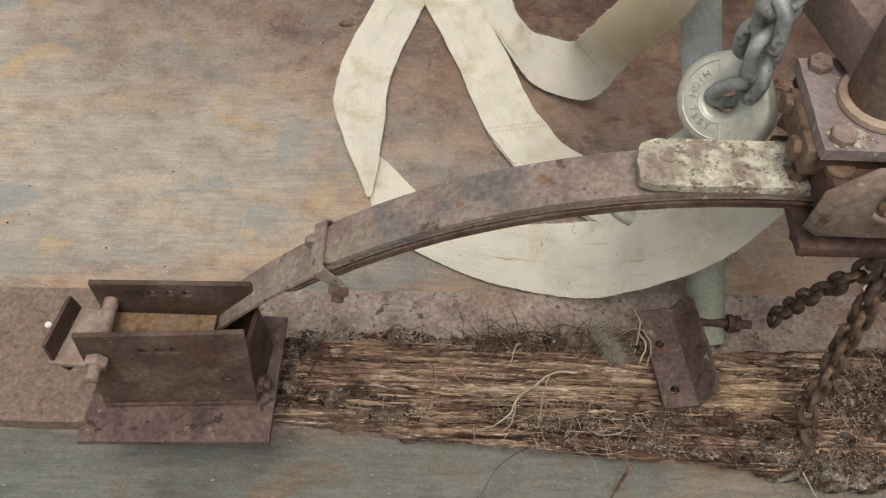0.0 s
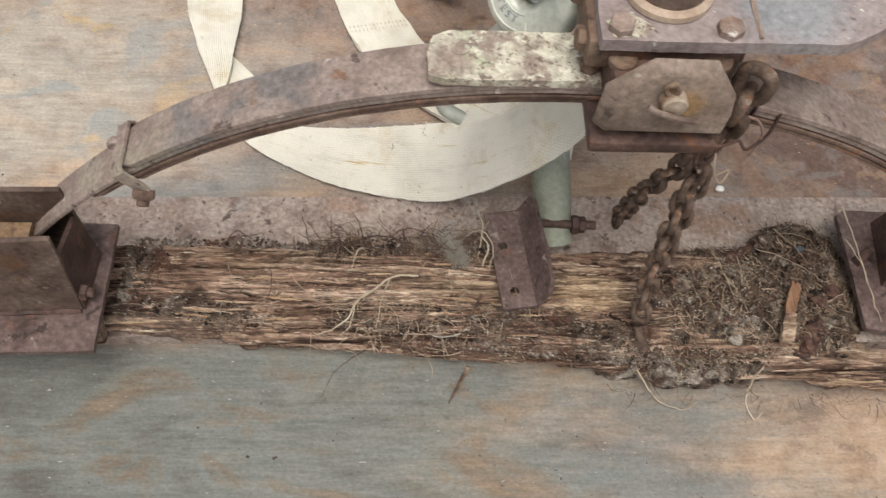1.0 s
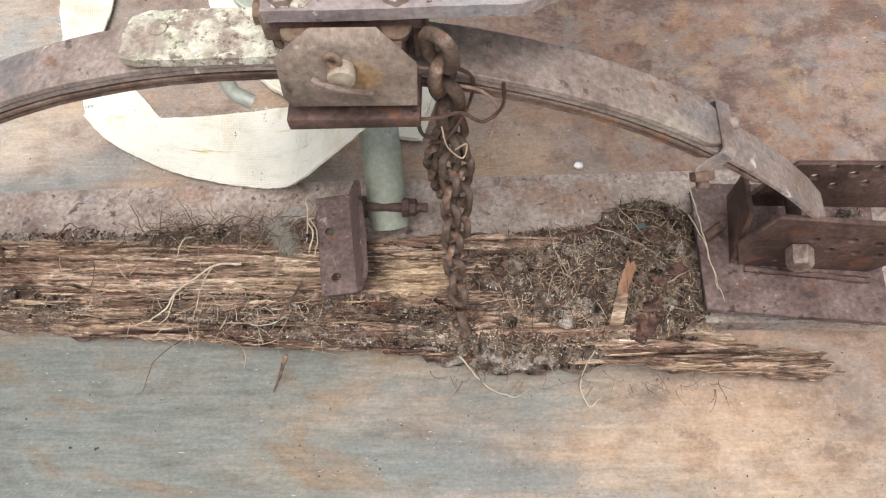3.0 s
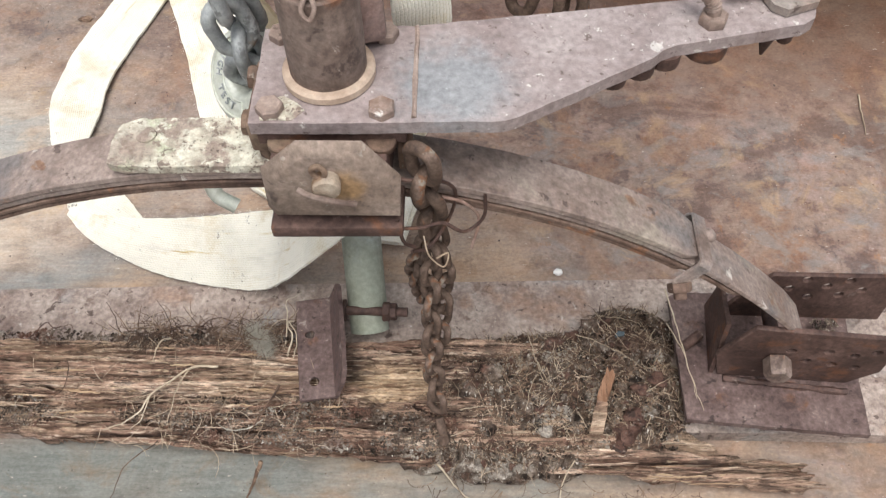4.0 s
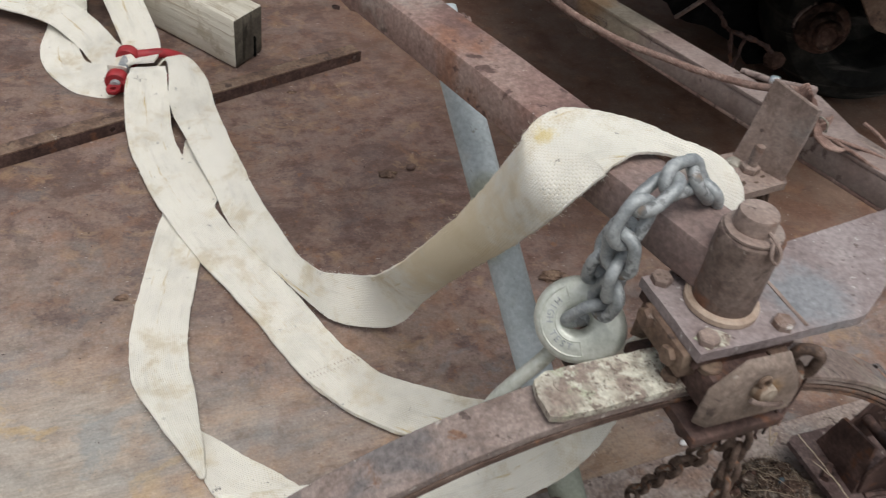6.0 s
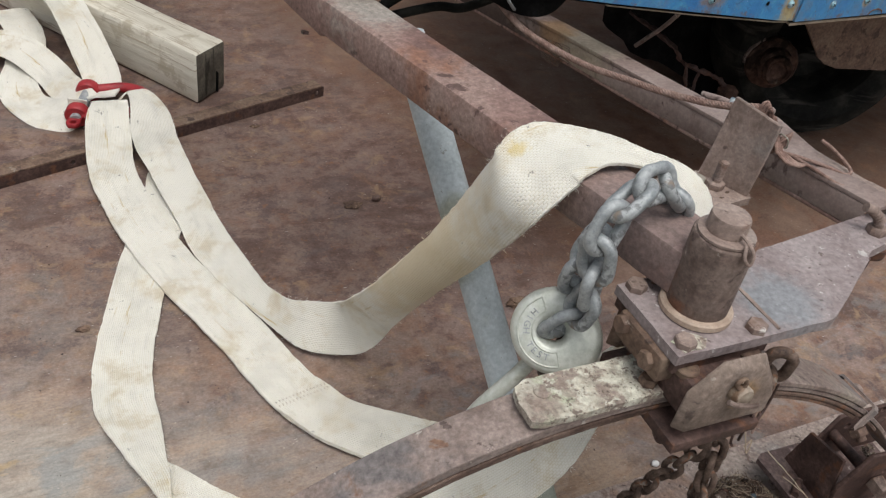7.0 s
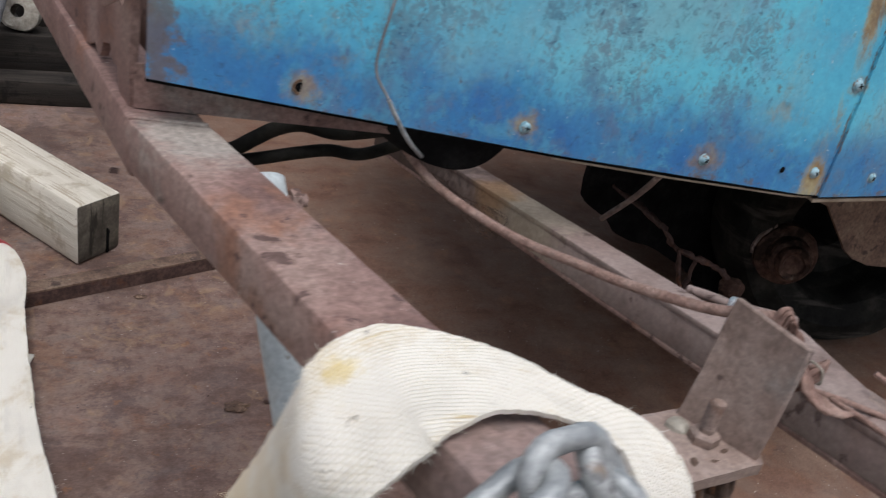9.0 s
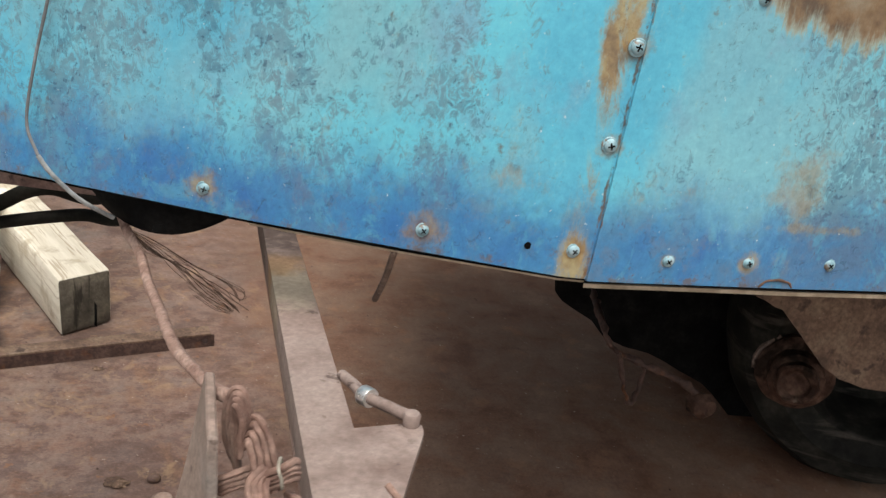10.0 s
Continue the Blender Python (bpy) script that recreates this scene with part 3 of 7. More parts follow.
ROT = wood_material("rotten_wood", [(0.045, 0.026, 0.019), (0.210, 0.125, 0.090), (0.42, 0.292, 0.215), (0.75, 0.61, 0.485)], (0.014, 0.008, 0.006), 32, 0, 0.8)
CHIP = wood_material("orange_wood_chip", [(0.15, 0.075, 0.04), (0.235, 0.125, 0.075), (0.33, 0.195, 0.125)], (0.06, 0.035, 0.022), 40, 1)
SLIVER = wood_material("fresh_splinter", [(0.34, 0.22, 0.13), (0.47, 0.33, 0.21), (0.58, 0.45, 0.31)], (0.16, 0.085, 0.05), 30)
TIMBER = wood_material("weathered_timber", [(0.52, 0.47, 0.36), (0.70, 0.655, 0.545), (0.80, 0.765, 0.665)], (0.36, 0.29, 0.19), 9, 1)
ENDGRAIN = surface("timber_end_grain", [(0.06, 0.052, 0.04), (0.115, 0.10, 0.078), (0.17, 0.15, 0.115)], 24, [((0.03, 0.026, 0.02), 18, 0.58, 0.68, (3, 1, 0.4))], grit=0.5)
SOIL = surface("dry_soil", [(0.038, 0.026, 0.020), (0.115, 0.086, 0.067), (0.225, 0.185, 0.152)], 75, [((0.34, 0.305, 0.262), 26, 0.54, 0.66, I3), ((0.58, 0.55, 0.49), 190, 0.61, 0.67, I3), ((0.125, 0.062, 0.045), 12, 0.56, 0.66, I3), ((0.010, 0.007, 0.006), 50, 0.57, 0.63, I3)], bump=(0.9, 0.003), grain=420, grit=0.8, shine=0.1, spot=(((0.665, 0.545, 0.07), 0.060, (0.085, 0.050, 0.037)),))
STRAW = surface("dry_straw", [(0.26, 0.20, 0.14), (0.41, 0.34, 0.25), (0.55, 0.48, 0.38)], 8, grit=0.3)
FIBRE = surface("pale_rootlets", [(0.22, 0.16, 0.11), (0.36, 0.28, 0.20), (0.50, 0.41, 0.31)], 30, grit=0.3)
ROOT = surface("dead_roots", [(0.050, 0.031, 0.023), (0.115, 0.072, 0.050), (0.24, 0.165, 0.115)], 40, grit=0.3)
FLUFF = surface("grey_fluff", [(0.24, 0.215, 0.175), (0.33, 0.305, 0.255), (0.42, 0.395, 0.335)], 60)
PEBBLE = surface("white_pebble", [(0.78, 0.76, 0.72), (0.86, 0.85, 0.83)], 60)
FLAKE = surface("blue_grey_flake", [(0.05, 0.065, 0.075), (0.09, 0.11, 0.12)], 60)
RED = surface("red_shackle_paint", [(0.20, 0.010, 0.014), (0.30, 0.018, 0.022), (0.35, 0.03, 0.035)], 30, [((0.16, 0.05, 0.04), 40, 0.62, 0.7, I3)], rough=(0.4, 0.6), shine=0.5)
ROPE = surface("dusty_wire_rope", [(0.15, 0.088, 0.07), (0.24, 0.155, 0.125), (0.29, 0.205, 0.17)], 50, grit=0.5)
BLUE = blue_material()
# near-black for rubber, and for shaded gap strips, holes and undersides
BLACK = surface("black_rubber_and_gaps", [(0.004, 0.004, 0.0042), (0.008, 0.008, 0.0082), (0.016, 0.0155, 0.015)], 20, rough=(0.75, 0.95), shine=0.05)
TYRE = surface("dusty_tyre", [(0.007, 0.007, 0.0065), (0.016, 0.016, 0.014), (0.036, 0.034, 0.029)], 16, [((0.065, 0.058, 0.050), 12, 0.53, 0.70, (0.4, 0.4, 3))], rough=(0.6, 0.9), shine=0.05)
EARTH = surface("red_earth", [(0.040, 0.021, 0.016), (0.090, 0.048, 0.036), (0.135, 0.078, 0.060)], 70, [((0.22, 0.18, 0.15), 150, 0.60, 0.68, I3), ((0.03, 0.02, 0.016), 60, 0.56, 0.63, I3)], bump=(0.9, 0.003), grain=400, grit=0.7)
GREASE = surface("greasy_hub_metal", [(0.030, 0.017, 0.013), (0.085, 0.050, 0.038), (0.15, 0.095, 0.072)], 24, [((0.20, 0.17, 0.14), 18, 0.67, 0.75, I3), ((0.008, 0.006, 0.005), 12, 0.48, 0.60, I3)], rough=(0.35, 0.7), bump=(0.6, 0.002), grit=0.5, shine=0.06)
LIP = surface("beige_edge", [(0.30, 0.24, 0.17), (0.42, 0.34, 0.25), (0.5, 0.42, 0.32)], 30)
SILVER = surface("bright_clamp", [(0.55, 0.55, 0.54), (0.7, 0.7, 0.69)], 40, rough=(0.25, 0.4), metal=0.8, shine=0.5)
WIRE = surface("dull_wire", [(0.13, 0.135, 0.14), (0.23, 0.235, 0.24)], 30, rough=(0.5, 0.7), metal=0.2)
SIDE = wood_material("tarred_sleeper", [(0.011, 0.009, 0.008), (0.026, 0.022, 0.018), (0.050, 0.041, 0.033)], (0.005, 0.0045, 0.004), 10)
GROUND = surface("yard_ground", [(0.06, 0.05, 0.04), (0.10, 0.085, 0.07), (0.14, 0.12, 0.10)], 3, grain=40)


# ---- mesh tools ----
UP = Vector((0, 0, 1))


def frame_of(loc, axis=(0, 0, 1), spin=0.0):
    """A pose at loc whose z points along axis."""
    q = Vector(axis).normalized().to_track_quat("Z", "Y")
    return Matrix.Translation(loc) @ q.to_matrix().to_4x4() @ Matrix.Rotation(spin, 4, "Z")


def smooth(mesh, angle=38):
    mesh.polygons.foreach_set("use_smooth", [True] * len(mesh.polygons))
    mesh.set_sharp_from_angle(angle=radians(angle))


def finish(name, bm, material, angle=38):
    bmesh.ops.recalc_face_normals(bm, faces=bm.faces)
    me = bpy.data.meshes.new(name)
    bm.to_mesh(me)
    bm.free()
    me.materials.append(material)
    smooth(me, angle)
    return me


def thing(name, loc, label, category, group=""):
    ob = new(name)
    ob.empty_display_size = 0.02
    ob.location = loc
    return tagged(ob, label, category, group)


def hang(ob, parent):
    """Make ob, built in world coordinates, a part of parent."""
    ob.parent = parent
    base = Matrix.Translation(parent.location)
    if parent.parent is not None:
        base = Matrix.Identity(4)
    ob.matrix_parent_inverse = base.inverted()
    return ob


def part(name, bm, material, parent, label="", angle=38):
    ob = new(name, finish(name, bm, material, angle))
    hang(ob, parent)
    return tagged(ob, label)


def solo(name, bm, material, label, category, group="", kind="", angle=38):
    return tagged(new(name, finish(name, bm, material, angle)), label, category, group, kind)


def bevelled(bm, w, seg=2, limit=0.5):
    if w > 0:
        es = [e for e in bm.edges if len(e.link_faces) == 2 and e.calc_face_angle(0) > limit]
        bmesh.ops.bevel(bm, geom=es, offset=w, segments=seg, affect="EDGES", profile=0.5, clamp_overlap=True)
    return bm


def rough_up(bm, amount, scale=60.0):
    """Small uneven wear on a finished form."""
    for v in bm.verts:
        v.co += noise.noise_vector(v.co * scale) * amount
    return bm


def merged(*bms):
    out = bmesh.new()
    for b in bms:
        me = bpy.data.meshes.new("tmp")
        b.to_mesh(me)
        b.free()
        out.from_mesh(me)
        bpy.data.meshes.remove(me)
    return out


def box(c, s, m=None, bev=0.0012, cuts=0):
    bm = bmesh.new()
    bmesh.ops.create_cube(bm, size=1.0)
    bmesh.ops.scale(bm, vec=s, verts=bm.verts)
    if cuts:
        bmesh.ops.subdivide_edges(bm, edges=[e for e in bm.edges if e.calc_length() > 0.6 * max(s)], cuts=cuts, use_grid_fill=True)
    bevelled(bm, bev)
    bmesh.ops.transform(bm, matrix=Matrix.Translation(c) @ (m or Matrix.Identity(4)), verts=bm.verts)
    return bm


def prism(outline, z0, z1, m=None, bev=0.0012, step=0.0, wear=0.0):
    """A plate: the outline in x and y, from z0 to z1. step: the edges are cut finer, for worn rims."""
    pts = [Vector((*p, 0)) for p in outline]
    if step:
        fine = []
        for a, b in zip(pts, pts[1:] + pts[:1]):
            k = max(1, int((b - a).length / step))
            fine += [a.lerp(b, i / k) for i in range(k)]
        pts = [p + noise.noise_vector(p * 90) * wear for p in fine]
    bm = bmesh.new()
    low = [bm.verts.new((p.x, p.y, z0)) for p in pts]
    top = [bm.verts.new((p.x, p.y, z1)) for p in pts]
    bm.faces.new(low[::-1])
    bm.faces.new(top)
    n = len(pts)
    for i in range(n):
        bm.faces.new((low[i], low[(i + 1) % n], top[(i + 1) % n], top[i]))
    bevelled(bm, bev, 2, 0.9)
    if m:
        bmesh.ops.transform(bm, matrix=m, verts=bm.verts)
    return bm


def holed(w, h, t, holes, r, m=None, bev=0.0008, cut=None):
    """A plate of w by h by t, standing in x and z, with round holes through it."""
    rim = cut or [(0, 0), (w, 0), (w, h), (0, h)]
    bm = bmesh.new()
    loops = []
    edges = []
    for ring in [rim] + [[(cx + r * math.cos(2 * math.pi * i / 14), cz + r * math.sin(2 * math.pi * i / 14)) for i in range(14)] for cx, cz in holes]:
        vs = [bm.verts.new((x, 0, z)) for x, z in ring]
        loops.append(vs)
        edges += [bm.edges.new((vs[i], vs[(i + 1) % len(vs)])) for i in range(len(vs))]
    bmesh.ops.triangle_fill(bm, use_beauty=True, edges=edges, normal=(0, -1, 0))
    ext = bmesh.ops.extrude_face_region(bm, geom=bm.faces[:])
    bmesh.ops.translate(bm, vec=(0, t, 0), verts=[g for g in ext["geom"] if isinstance(g, bmesh.types.BMVert)])
    if m:
        bmesh.ops.transform(bm, matrix=m, verts=bm.verts)
    return bm


def lathe(profile, m=None, seg=32, cap=True):
    bm = bmesh.new()
    rings = []
    for r, z in profile:
        rings.append([bm.verts.new((r * math.cos(2 * math.pi * i / seg), r * math.sin(2 * math.pi * i / seg), z)) for i in range(seg)])
    for a, b in zip(rings, rings[1:]):
        for i in range(seg):
            bm.faces.new((a[i], a[(i + 1) % seg], b[(i + 1) % seg], b[i]))
    if cap:
        bm.faces.new(rings[0][::-1])
        bm.faces.new(rings[-1])
    if m:
        bmesh.ops.transform(bm, matrix=m, verts=bm.verts)
    return bm


def spline(pts, n, closed=False):
    """n points a span along a smooth curve through pts (of any dimension)."""
    p = [np.array(q, float) for q in pts]
    out = []
    k = len(p)
    for i in range(k if closed else k - 1):
        a, b = p[i], p[(i + 1) % k]
        pa = p[(i - 1) % k] if closed or i > 0 else 2 * a - b
        pb = p[(i + 2) % k] if closed or i + 2 < k else 2 * b - a
        for j in range(n):
            t = j / n
            out.append(0.5 * (2 * a + (b - pa) * t + (2 * pa - 5 * a + 4 * b - pb) * t * t + (3 * a - pa - 3 * b + pb) * t ** 3))
    if not closed:
        out.append(p[-1])
    return out


def tube(pts, r, seg=10, closed=False, cap=True, m=None, taper=None):
    """A round bar along points."""
    ps = [Vector(p[:3]) for p in pts]
    bm = bmesh.new()
    n = len(ps)
    nrm = None
    rings = []
    for i, p in enumerate(ps):
        d = (ps[(i + 1) % n] - ps[i - 1]) if closed else (ps[min(i + 1, n - 1)] - ps[max(i - 1, 0)])
        d.normalize()
        if nrm is None:
            nrm = d.cross(Vector((0.3, 0.5, 0.81))).normalized()
        nrm = (nrm - d * nrm.dot(d)).normalized()
        bn = d.cross(nrm)
        rr = r * (taper[0] + (taper[1] - taper[0]) * i / (n - 1)) if taper else r
        rings.append([bm.verts.new(p + (nrm * math.cos(2 * math.pi * k / seg) + bn * math.sin(2 * math.pi * k / seg)) * rr) for k in range(seg)])
    for i in range(n if closed else n - 1):
        a, b = rings[i], rings[(i + 1) % n]
        for k in range(seg):
            bm.faces.new((a[k], a[(k + 1) % seg], b[(k + 1) % seg], b[k]))
    if cap and not closed:
        bm.faces.new(rings[0][::-1])
        bm.faces.new(rings[-1])
    if m:
        bmesh.ops.transform(bm, matrix=m, verts=bm.verts)
    return bm


def ribbon(ctrl, width, thick=0.0035, n=12, across=8, curl=0.0, fuzz=0.0006, skew=False):
    """Webbing along (place, width direction) rows, with UVs in metres for its weave."""
    rows = spline([(*c[0], *Vector(c[1]).normalized(), c[2] if len(c) > 2 else 1.0, c[3] if len(c) > 3 else 0.0) for c in ctrl], n)
    bm = bmesh.new()
    uv = bm.loops.layers.uv.new("UVMap")
    top, low, us, ws = [], [], [], []
    u = 0.0
    for i, r in enumerate(rows):
        p, w = Vector(r[:3]), Vector(r[3:6]).normalized()
        a, b = Vector(rows[max(i - 1, 0)][:3]), Vector(rows[min(i + 1, len(rows) - 1)][:3])
        d = (b - a).normalized()
        if not skew:
            w = (w - d * w.dot(d)).normalized()
        nn = w.cross(d).normalized()
        if i:
            u += (p - Vector(rows[i - 1][:3])).length
        us.append(u)
        ws.append(width * r[6])
        ta, la = [], []
        for k in range(across + 1):
            v = k / across - 0.5
            q = p + w * (width * r[6] * v) + nn * (curl * (v * v * 4 - 0.5))
            q -= nn * (r[7] * (1 - 4 * v * v))
            q += noise.noise_vector(q * 22) * 0.0016 + nn * (0.0022 * noise.noise(Vector((u * 9, v * 2.5, p.z * 3))))
            if k in (0, across):
                q += w * ((1 if k else -1) * fuzz * noise.noise(q * 400) * 2)
            ta.append(bm.verts.new(q + nn * thick / 2))
            la.append(bm.verts.new(q - nn * thick / 2))
        top.append(ta)
        low.append(la)

    def quad(vs, uvs):
        f = bm.faces.new(vs)
        for lp, c in zip(f.loops, uvs):
            lp[uv].uv = c

    for i in range(len(rows) - 1):
        for k in range(across):
            v0, v1 = k / across - 0.5, (k + 1) / across - 0.5
            c = [(us[i], v0 * ws[i]), (us[i], v1 * ws[i]), (us[i + 1], v1 * ws[i + 1]), (us[i + 1], v0 * ws[i + 1])]
            quad((top[i][k], top[i][k + 1], top[i + 1][k + 1], top[i + 1][k]), c)
            quad((low[i][k + 1], low[i][k], low[i + 1][k], low[i + 1][k + 1]), [c[1], c[0], c[3], c[2]])
        for k in (0, across):
            quad((top[i][k], top[i + 1][k], low[i + 1][k], low[i][k]), [(us[i], 0)] * 4)
    for e in (0, -1):
        for k in range(across):
            quad((top[e][k], low[e][k], low[e][k + 1], top[e][k + 1]), [(us[e], 0)] * 4)
    return bm


def hex_head(loc, axis, r=0.009, h=0.007, spin=0.2, stud=0.0, stud_r=0.0):
    """A hexagonal bolt head or nut, with the stud that sticks out of it."""
    prof = [(r * 0.98, 0), (r, 0.0004), (r, h * 0.8), (r * 0.86, h)]
    m = frame_of(loc, axis, spin)
    bm = lathe(prof, m, 6)
    if stud:
        q = stud_r or r * 0.55
        bm = merged(bm, lathe([(q, h * 0.5), (q, h + stud), (q * 0.8, h + stud + 0.0008)], m, 14))
    return bm


def link_mesh(name, length, width, wire, material):
    """One stadium-shaped chain link, its long way along z."""
    a, b = length / 2 - width / 2, width / 2 - wire / 2
    pts = []
    for s in (1, -1):
        for i in range(9):
            t = math.pi * i / 8
            pts.append((s * b * math.cos(t), 0, s * (a + b * math.sin(t))))
    bm = tube(pts, wire / 2, 10, True)
    return finish(name, bm, material, 60)


def run_chain(parent, mesh, path, pitch, spin=0.4, jitter=0.25):
    """Links along a path, each turned a quarter from the one before."""
    ps = [Vector(p) for p in spline(path, 40)]
    acc, last, k = 0.0, ps[0], 0
    marks = [ps[0]]
    for p in ps[1:]:
        acc += (p - last).length
        last = p
        if acc >= pitch:
            marks.append(p)
            acc = 0.0
    for a, b in zip(marks, marks[1:]):
        d = b - a
        q = d.normalized().to_track_quat("Z", "Y").to_matrix().to_4x4()
        turn = spin + k * math.pi / 2 + random.uniform(-jitter, jitter)
        ob = new("link", mesh)
        ob.parent = parent
        ob.matrix_parent_inverse = Matrix.Translation(parent.location).inverted()
        ob.matrix_basis = Matrix.Translation((a + b) / 2) @ q @ Matrix.Rotation(turn, 4, "Z")
        k += 1


# ---- the deck ----
def slab(name, x0, x1, y0, y1, z0, z1, material, label, cat):
    bm = box(((x0 + x1) / 2, (y0 + y1) / 2, (z0 + z1) / 2), (x1 - x0, y1 - y0, z1 - z0), None, 0.002)
    return solo(name, bm, material, label, cat, kind="structure")


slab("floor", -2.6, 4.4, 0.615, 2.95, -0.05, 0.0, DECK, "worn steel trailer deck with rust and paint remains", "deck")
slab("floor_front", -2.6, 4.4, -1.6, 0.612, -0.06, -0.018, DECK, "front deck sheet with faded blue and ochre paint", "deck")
slab("ground", -400, 400, -400, 400, -1.0, -0.95, GROUND, "bare yard ground below the trailer deck", "ground")
rim = [(-2.6, 0.452)] + [(-2.4 + 0.12 * i, 0.442 + 0.006 * noise.noise(Vector((i * 0.7, 3, 1)))) for i in range(55)] + [(4.4, 0.445), (4.4, 0.70), (0.9, 0.655), (0.2, 0.645), (-0.6, 0.628), (-2.6, 0.60)]
solo("trim", prism(rim, -0.0178, 0.005, None, 0.0015), STRIP, "long flat rusted steel strip welded along the deck", "steel strip", kind="structure")
slab("wall_back", -2.6, 4.4, 2.97, 3.02, -0.06, 0.75, SIDE, "dark tarred side boards behind the deck", "side boards")


def sleeper(x0, x1, y, h, d):
    bm = box(((x0 + x1) / 2, y, h / 2), (x1 - x0, d, h), None, 0.006, 30)
    return solo("timber_sleeper", rough_up(bm, 0.006, 9), SIDE, "dark weathered timber sleeper along the deck edge", "timber")


sleeper(-2.4, 2.2, 2.72, 0.062, 0.10)
sleeper(-2.4, 1.6, 2.90, 0.13, 0.10)
lean = thing("leaning_pipe", (-0.03, 2.80, 0.0), "grey steel pipe leaning on the back boards", "pipe")
part("tube", tube([(-0.07, 2.60, 0.062), (0.02, 2.93, 0.36)], 0.024, 16), WIRE, lean)
part("collar", lathe([(0.030, 0), (0.031, 0.002), (0.031, 0.02), (0.029, 0.022)], frame_of((0.0, 2.857, 0.294), (0.09, 0.33, 0.298))), GALV, lean)


# ---- rotten plank, soil and litter ----
def plank():
    """Rotten plank: a ridged top that thins into a splintered tongue at one end."""
    bm = bmesh.new()
    nx, ny = 420, 84
    x0, x1 = -0.345, 0.846
    grid = []
    for i in range(nx + 1):
        u = i / nx
        x = x0 + (x1 - x0) * u
        yf = 0.443 - 0.068 * max(0.0, (x + 0.17)) + 0.004 * noise.noise(Vector((x * 14, 0, 5))) + 0.0025 * noise.noise(Vector((x * 60, 0, 9)))
        yb = 0.552 + 0.004 * noise.noise(Vector((x * 10, 2, 0))) + 0.003 * noise.noise(Vector((x * 55, 2, 0)))
        if x > 0.60:
            s = min(1.0, (x - 0.60) / 0.06)
            yb = yb * (1 - s) + (yf + 0.040 + 0.038 * (1 - min(1.0, max(0.0, (x - 0.70) / 0.08))) - 0.03 * (x - 0.66) * 1.5 + 0.004 * noise.noise(Vector((x * 40, 7, 0)))) * s
        row = []
        for j in range(ny + 1):
            v = j / ny
            y = yf + (yb - yf) * v
            tall = 0.040 if x < 0.6 else 0.040 - 0.018 * min(1.0, (x - 0.6) / 0.1)
            z = tall * min(1.0, 0.30 + v * 4.2) if v < 0.17 else tall
            z = z if v < 0.93 else tall * (1 - (v - 0.93) * 5)
            if x > 0.66 and v > 0.48:
                z -= 0.012 * min(1.0, (x - 0.66) / 0.04) * min(1.0, (v - 0.48) * 12)
            z += 0.0050 * noise.noise(Vector((x * 5, y * 110, 1))) + 0.0040 * noise.noise(Vector((x * 18, y * 300, 4))) + 0.0025 * noise.noise(Vector((x * 45, y * 620, 6))) + 0.007 * noise.noise(Vector((x * 9, y * 30, 8)))
            groove = abs(noise.noise(Vector((x * 3.2, y * 60, 14))))
            z -= 0.022 * max(0.0, 1 - groove * 10) + 0.008 * max(0.0, 1 - 7 * abs(noise.noise(Vector((x * 5, y * 130, 31)))))
            ye = y + 0.0015 * noise.noise(Vector((x * 30, y * 90, 2)))
            xe = x + (0.022 * noise.noise(Vector((1, y * 160, 3))) + 0.012 * noise.noise(Vector((4, y * 420, 3)))) * max(0.0, (u - 0.9) * 10)
            row.append(bm.verts.new((xe, ye, max(z, -0.010))))
        low = bm.verts.new((row[0].co.x, row[0].co.y + 0.013, -0.0165))
        lowb = bm.verts.new((row[-1].co.x, row[-1].co.y, -0.0165 if x > 0.6 else 0.004))
        grid.append([low, *row, lowb])
    for a, b in zip(grid, grid[1:]):
        for j in range(len(a) - 1):
            bm.faces.new((a[j], b[j], b[j + 1], a[j + 1]))
    for e in (grid[0], grid[-1]):
        bm.faces.new(e)
    return bm


plank_thing = thing("rotten_plank", (0.2, 0.47, 0.0), "rotten brown plank with split grain lying on the deck", "plank")
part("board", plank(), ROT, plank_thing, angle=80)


def splinter(parent, x, y, z, length, wide, high, yaw, tilt, material=SLIVER):
    n = 9
    rows = []
    for i in range(n + 1):
        t = i / n
        k = math.sin(math.pi * (0.08 + 0.84 * t)) ** 0.6
        rows.append((t * length - length / 2, 0.0016 * noise.noise(Vector((t * 6, x * 50, y * 40))), wide * k / 2, high * k / 2))
    bm = bmesh.new()
    rings = []
    for a, off, w, h in rows:
        rings.append([bm.verts.new((a, off + w * c, h * s)) for c, s in ((-1, -0.4), (-0.5, 1), (0.6, 0.8), (1, -0.5))])
    for p, q in zip(rings, rings[1:]):
        for k in range(4):
            bm.faces.new((p[k], p[(k + 1) % 4], q[(k + 1) % 4], q[k]))
    bm.faces.new(rings[0][::-1])
    bm.faces.new(rings[-1])
    bmesh.ops.transform(bm, matrix=pose(x, y, z, 0, tilt, yaw), verts=bm.verts)
    part("splinter", bm, material, parent)


for i in range(170):
    x = random.uniform(-0.15, 0.43) if i < 145 else random.uniform(0.62, 0.84)
    y = random.uniform(0.44, 0.545) - 0.05 * max(0, x) if i < 145 else random.uniform(0.385, 0.402) - 0.06 * (x - 0.6)
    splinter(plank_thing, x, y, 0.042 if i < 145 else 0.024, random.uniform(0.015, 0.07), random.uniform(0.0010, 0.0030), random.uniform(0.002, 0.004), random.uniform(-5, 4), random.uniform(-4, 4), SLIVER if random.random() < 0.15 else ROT)


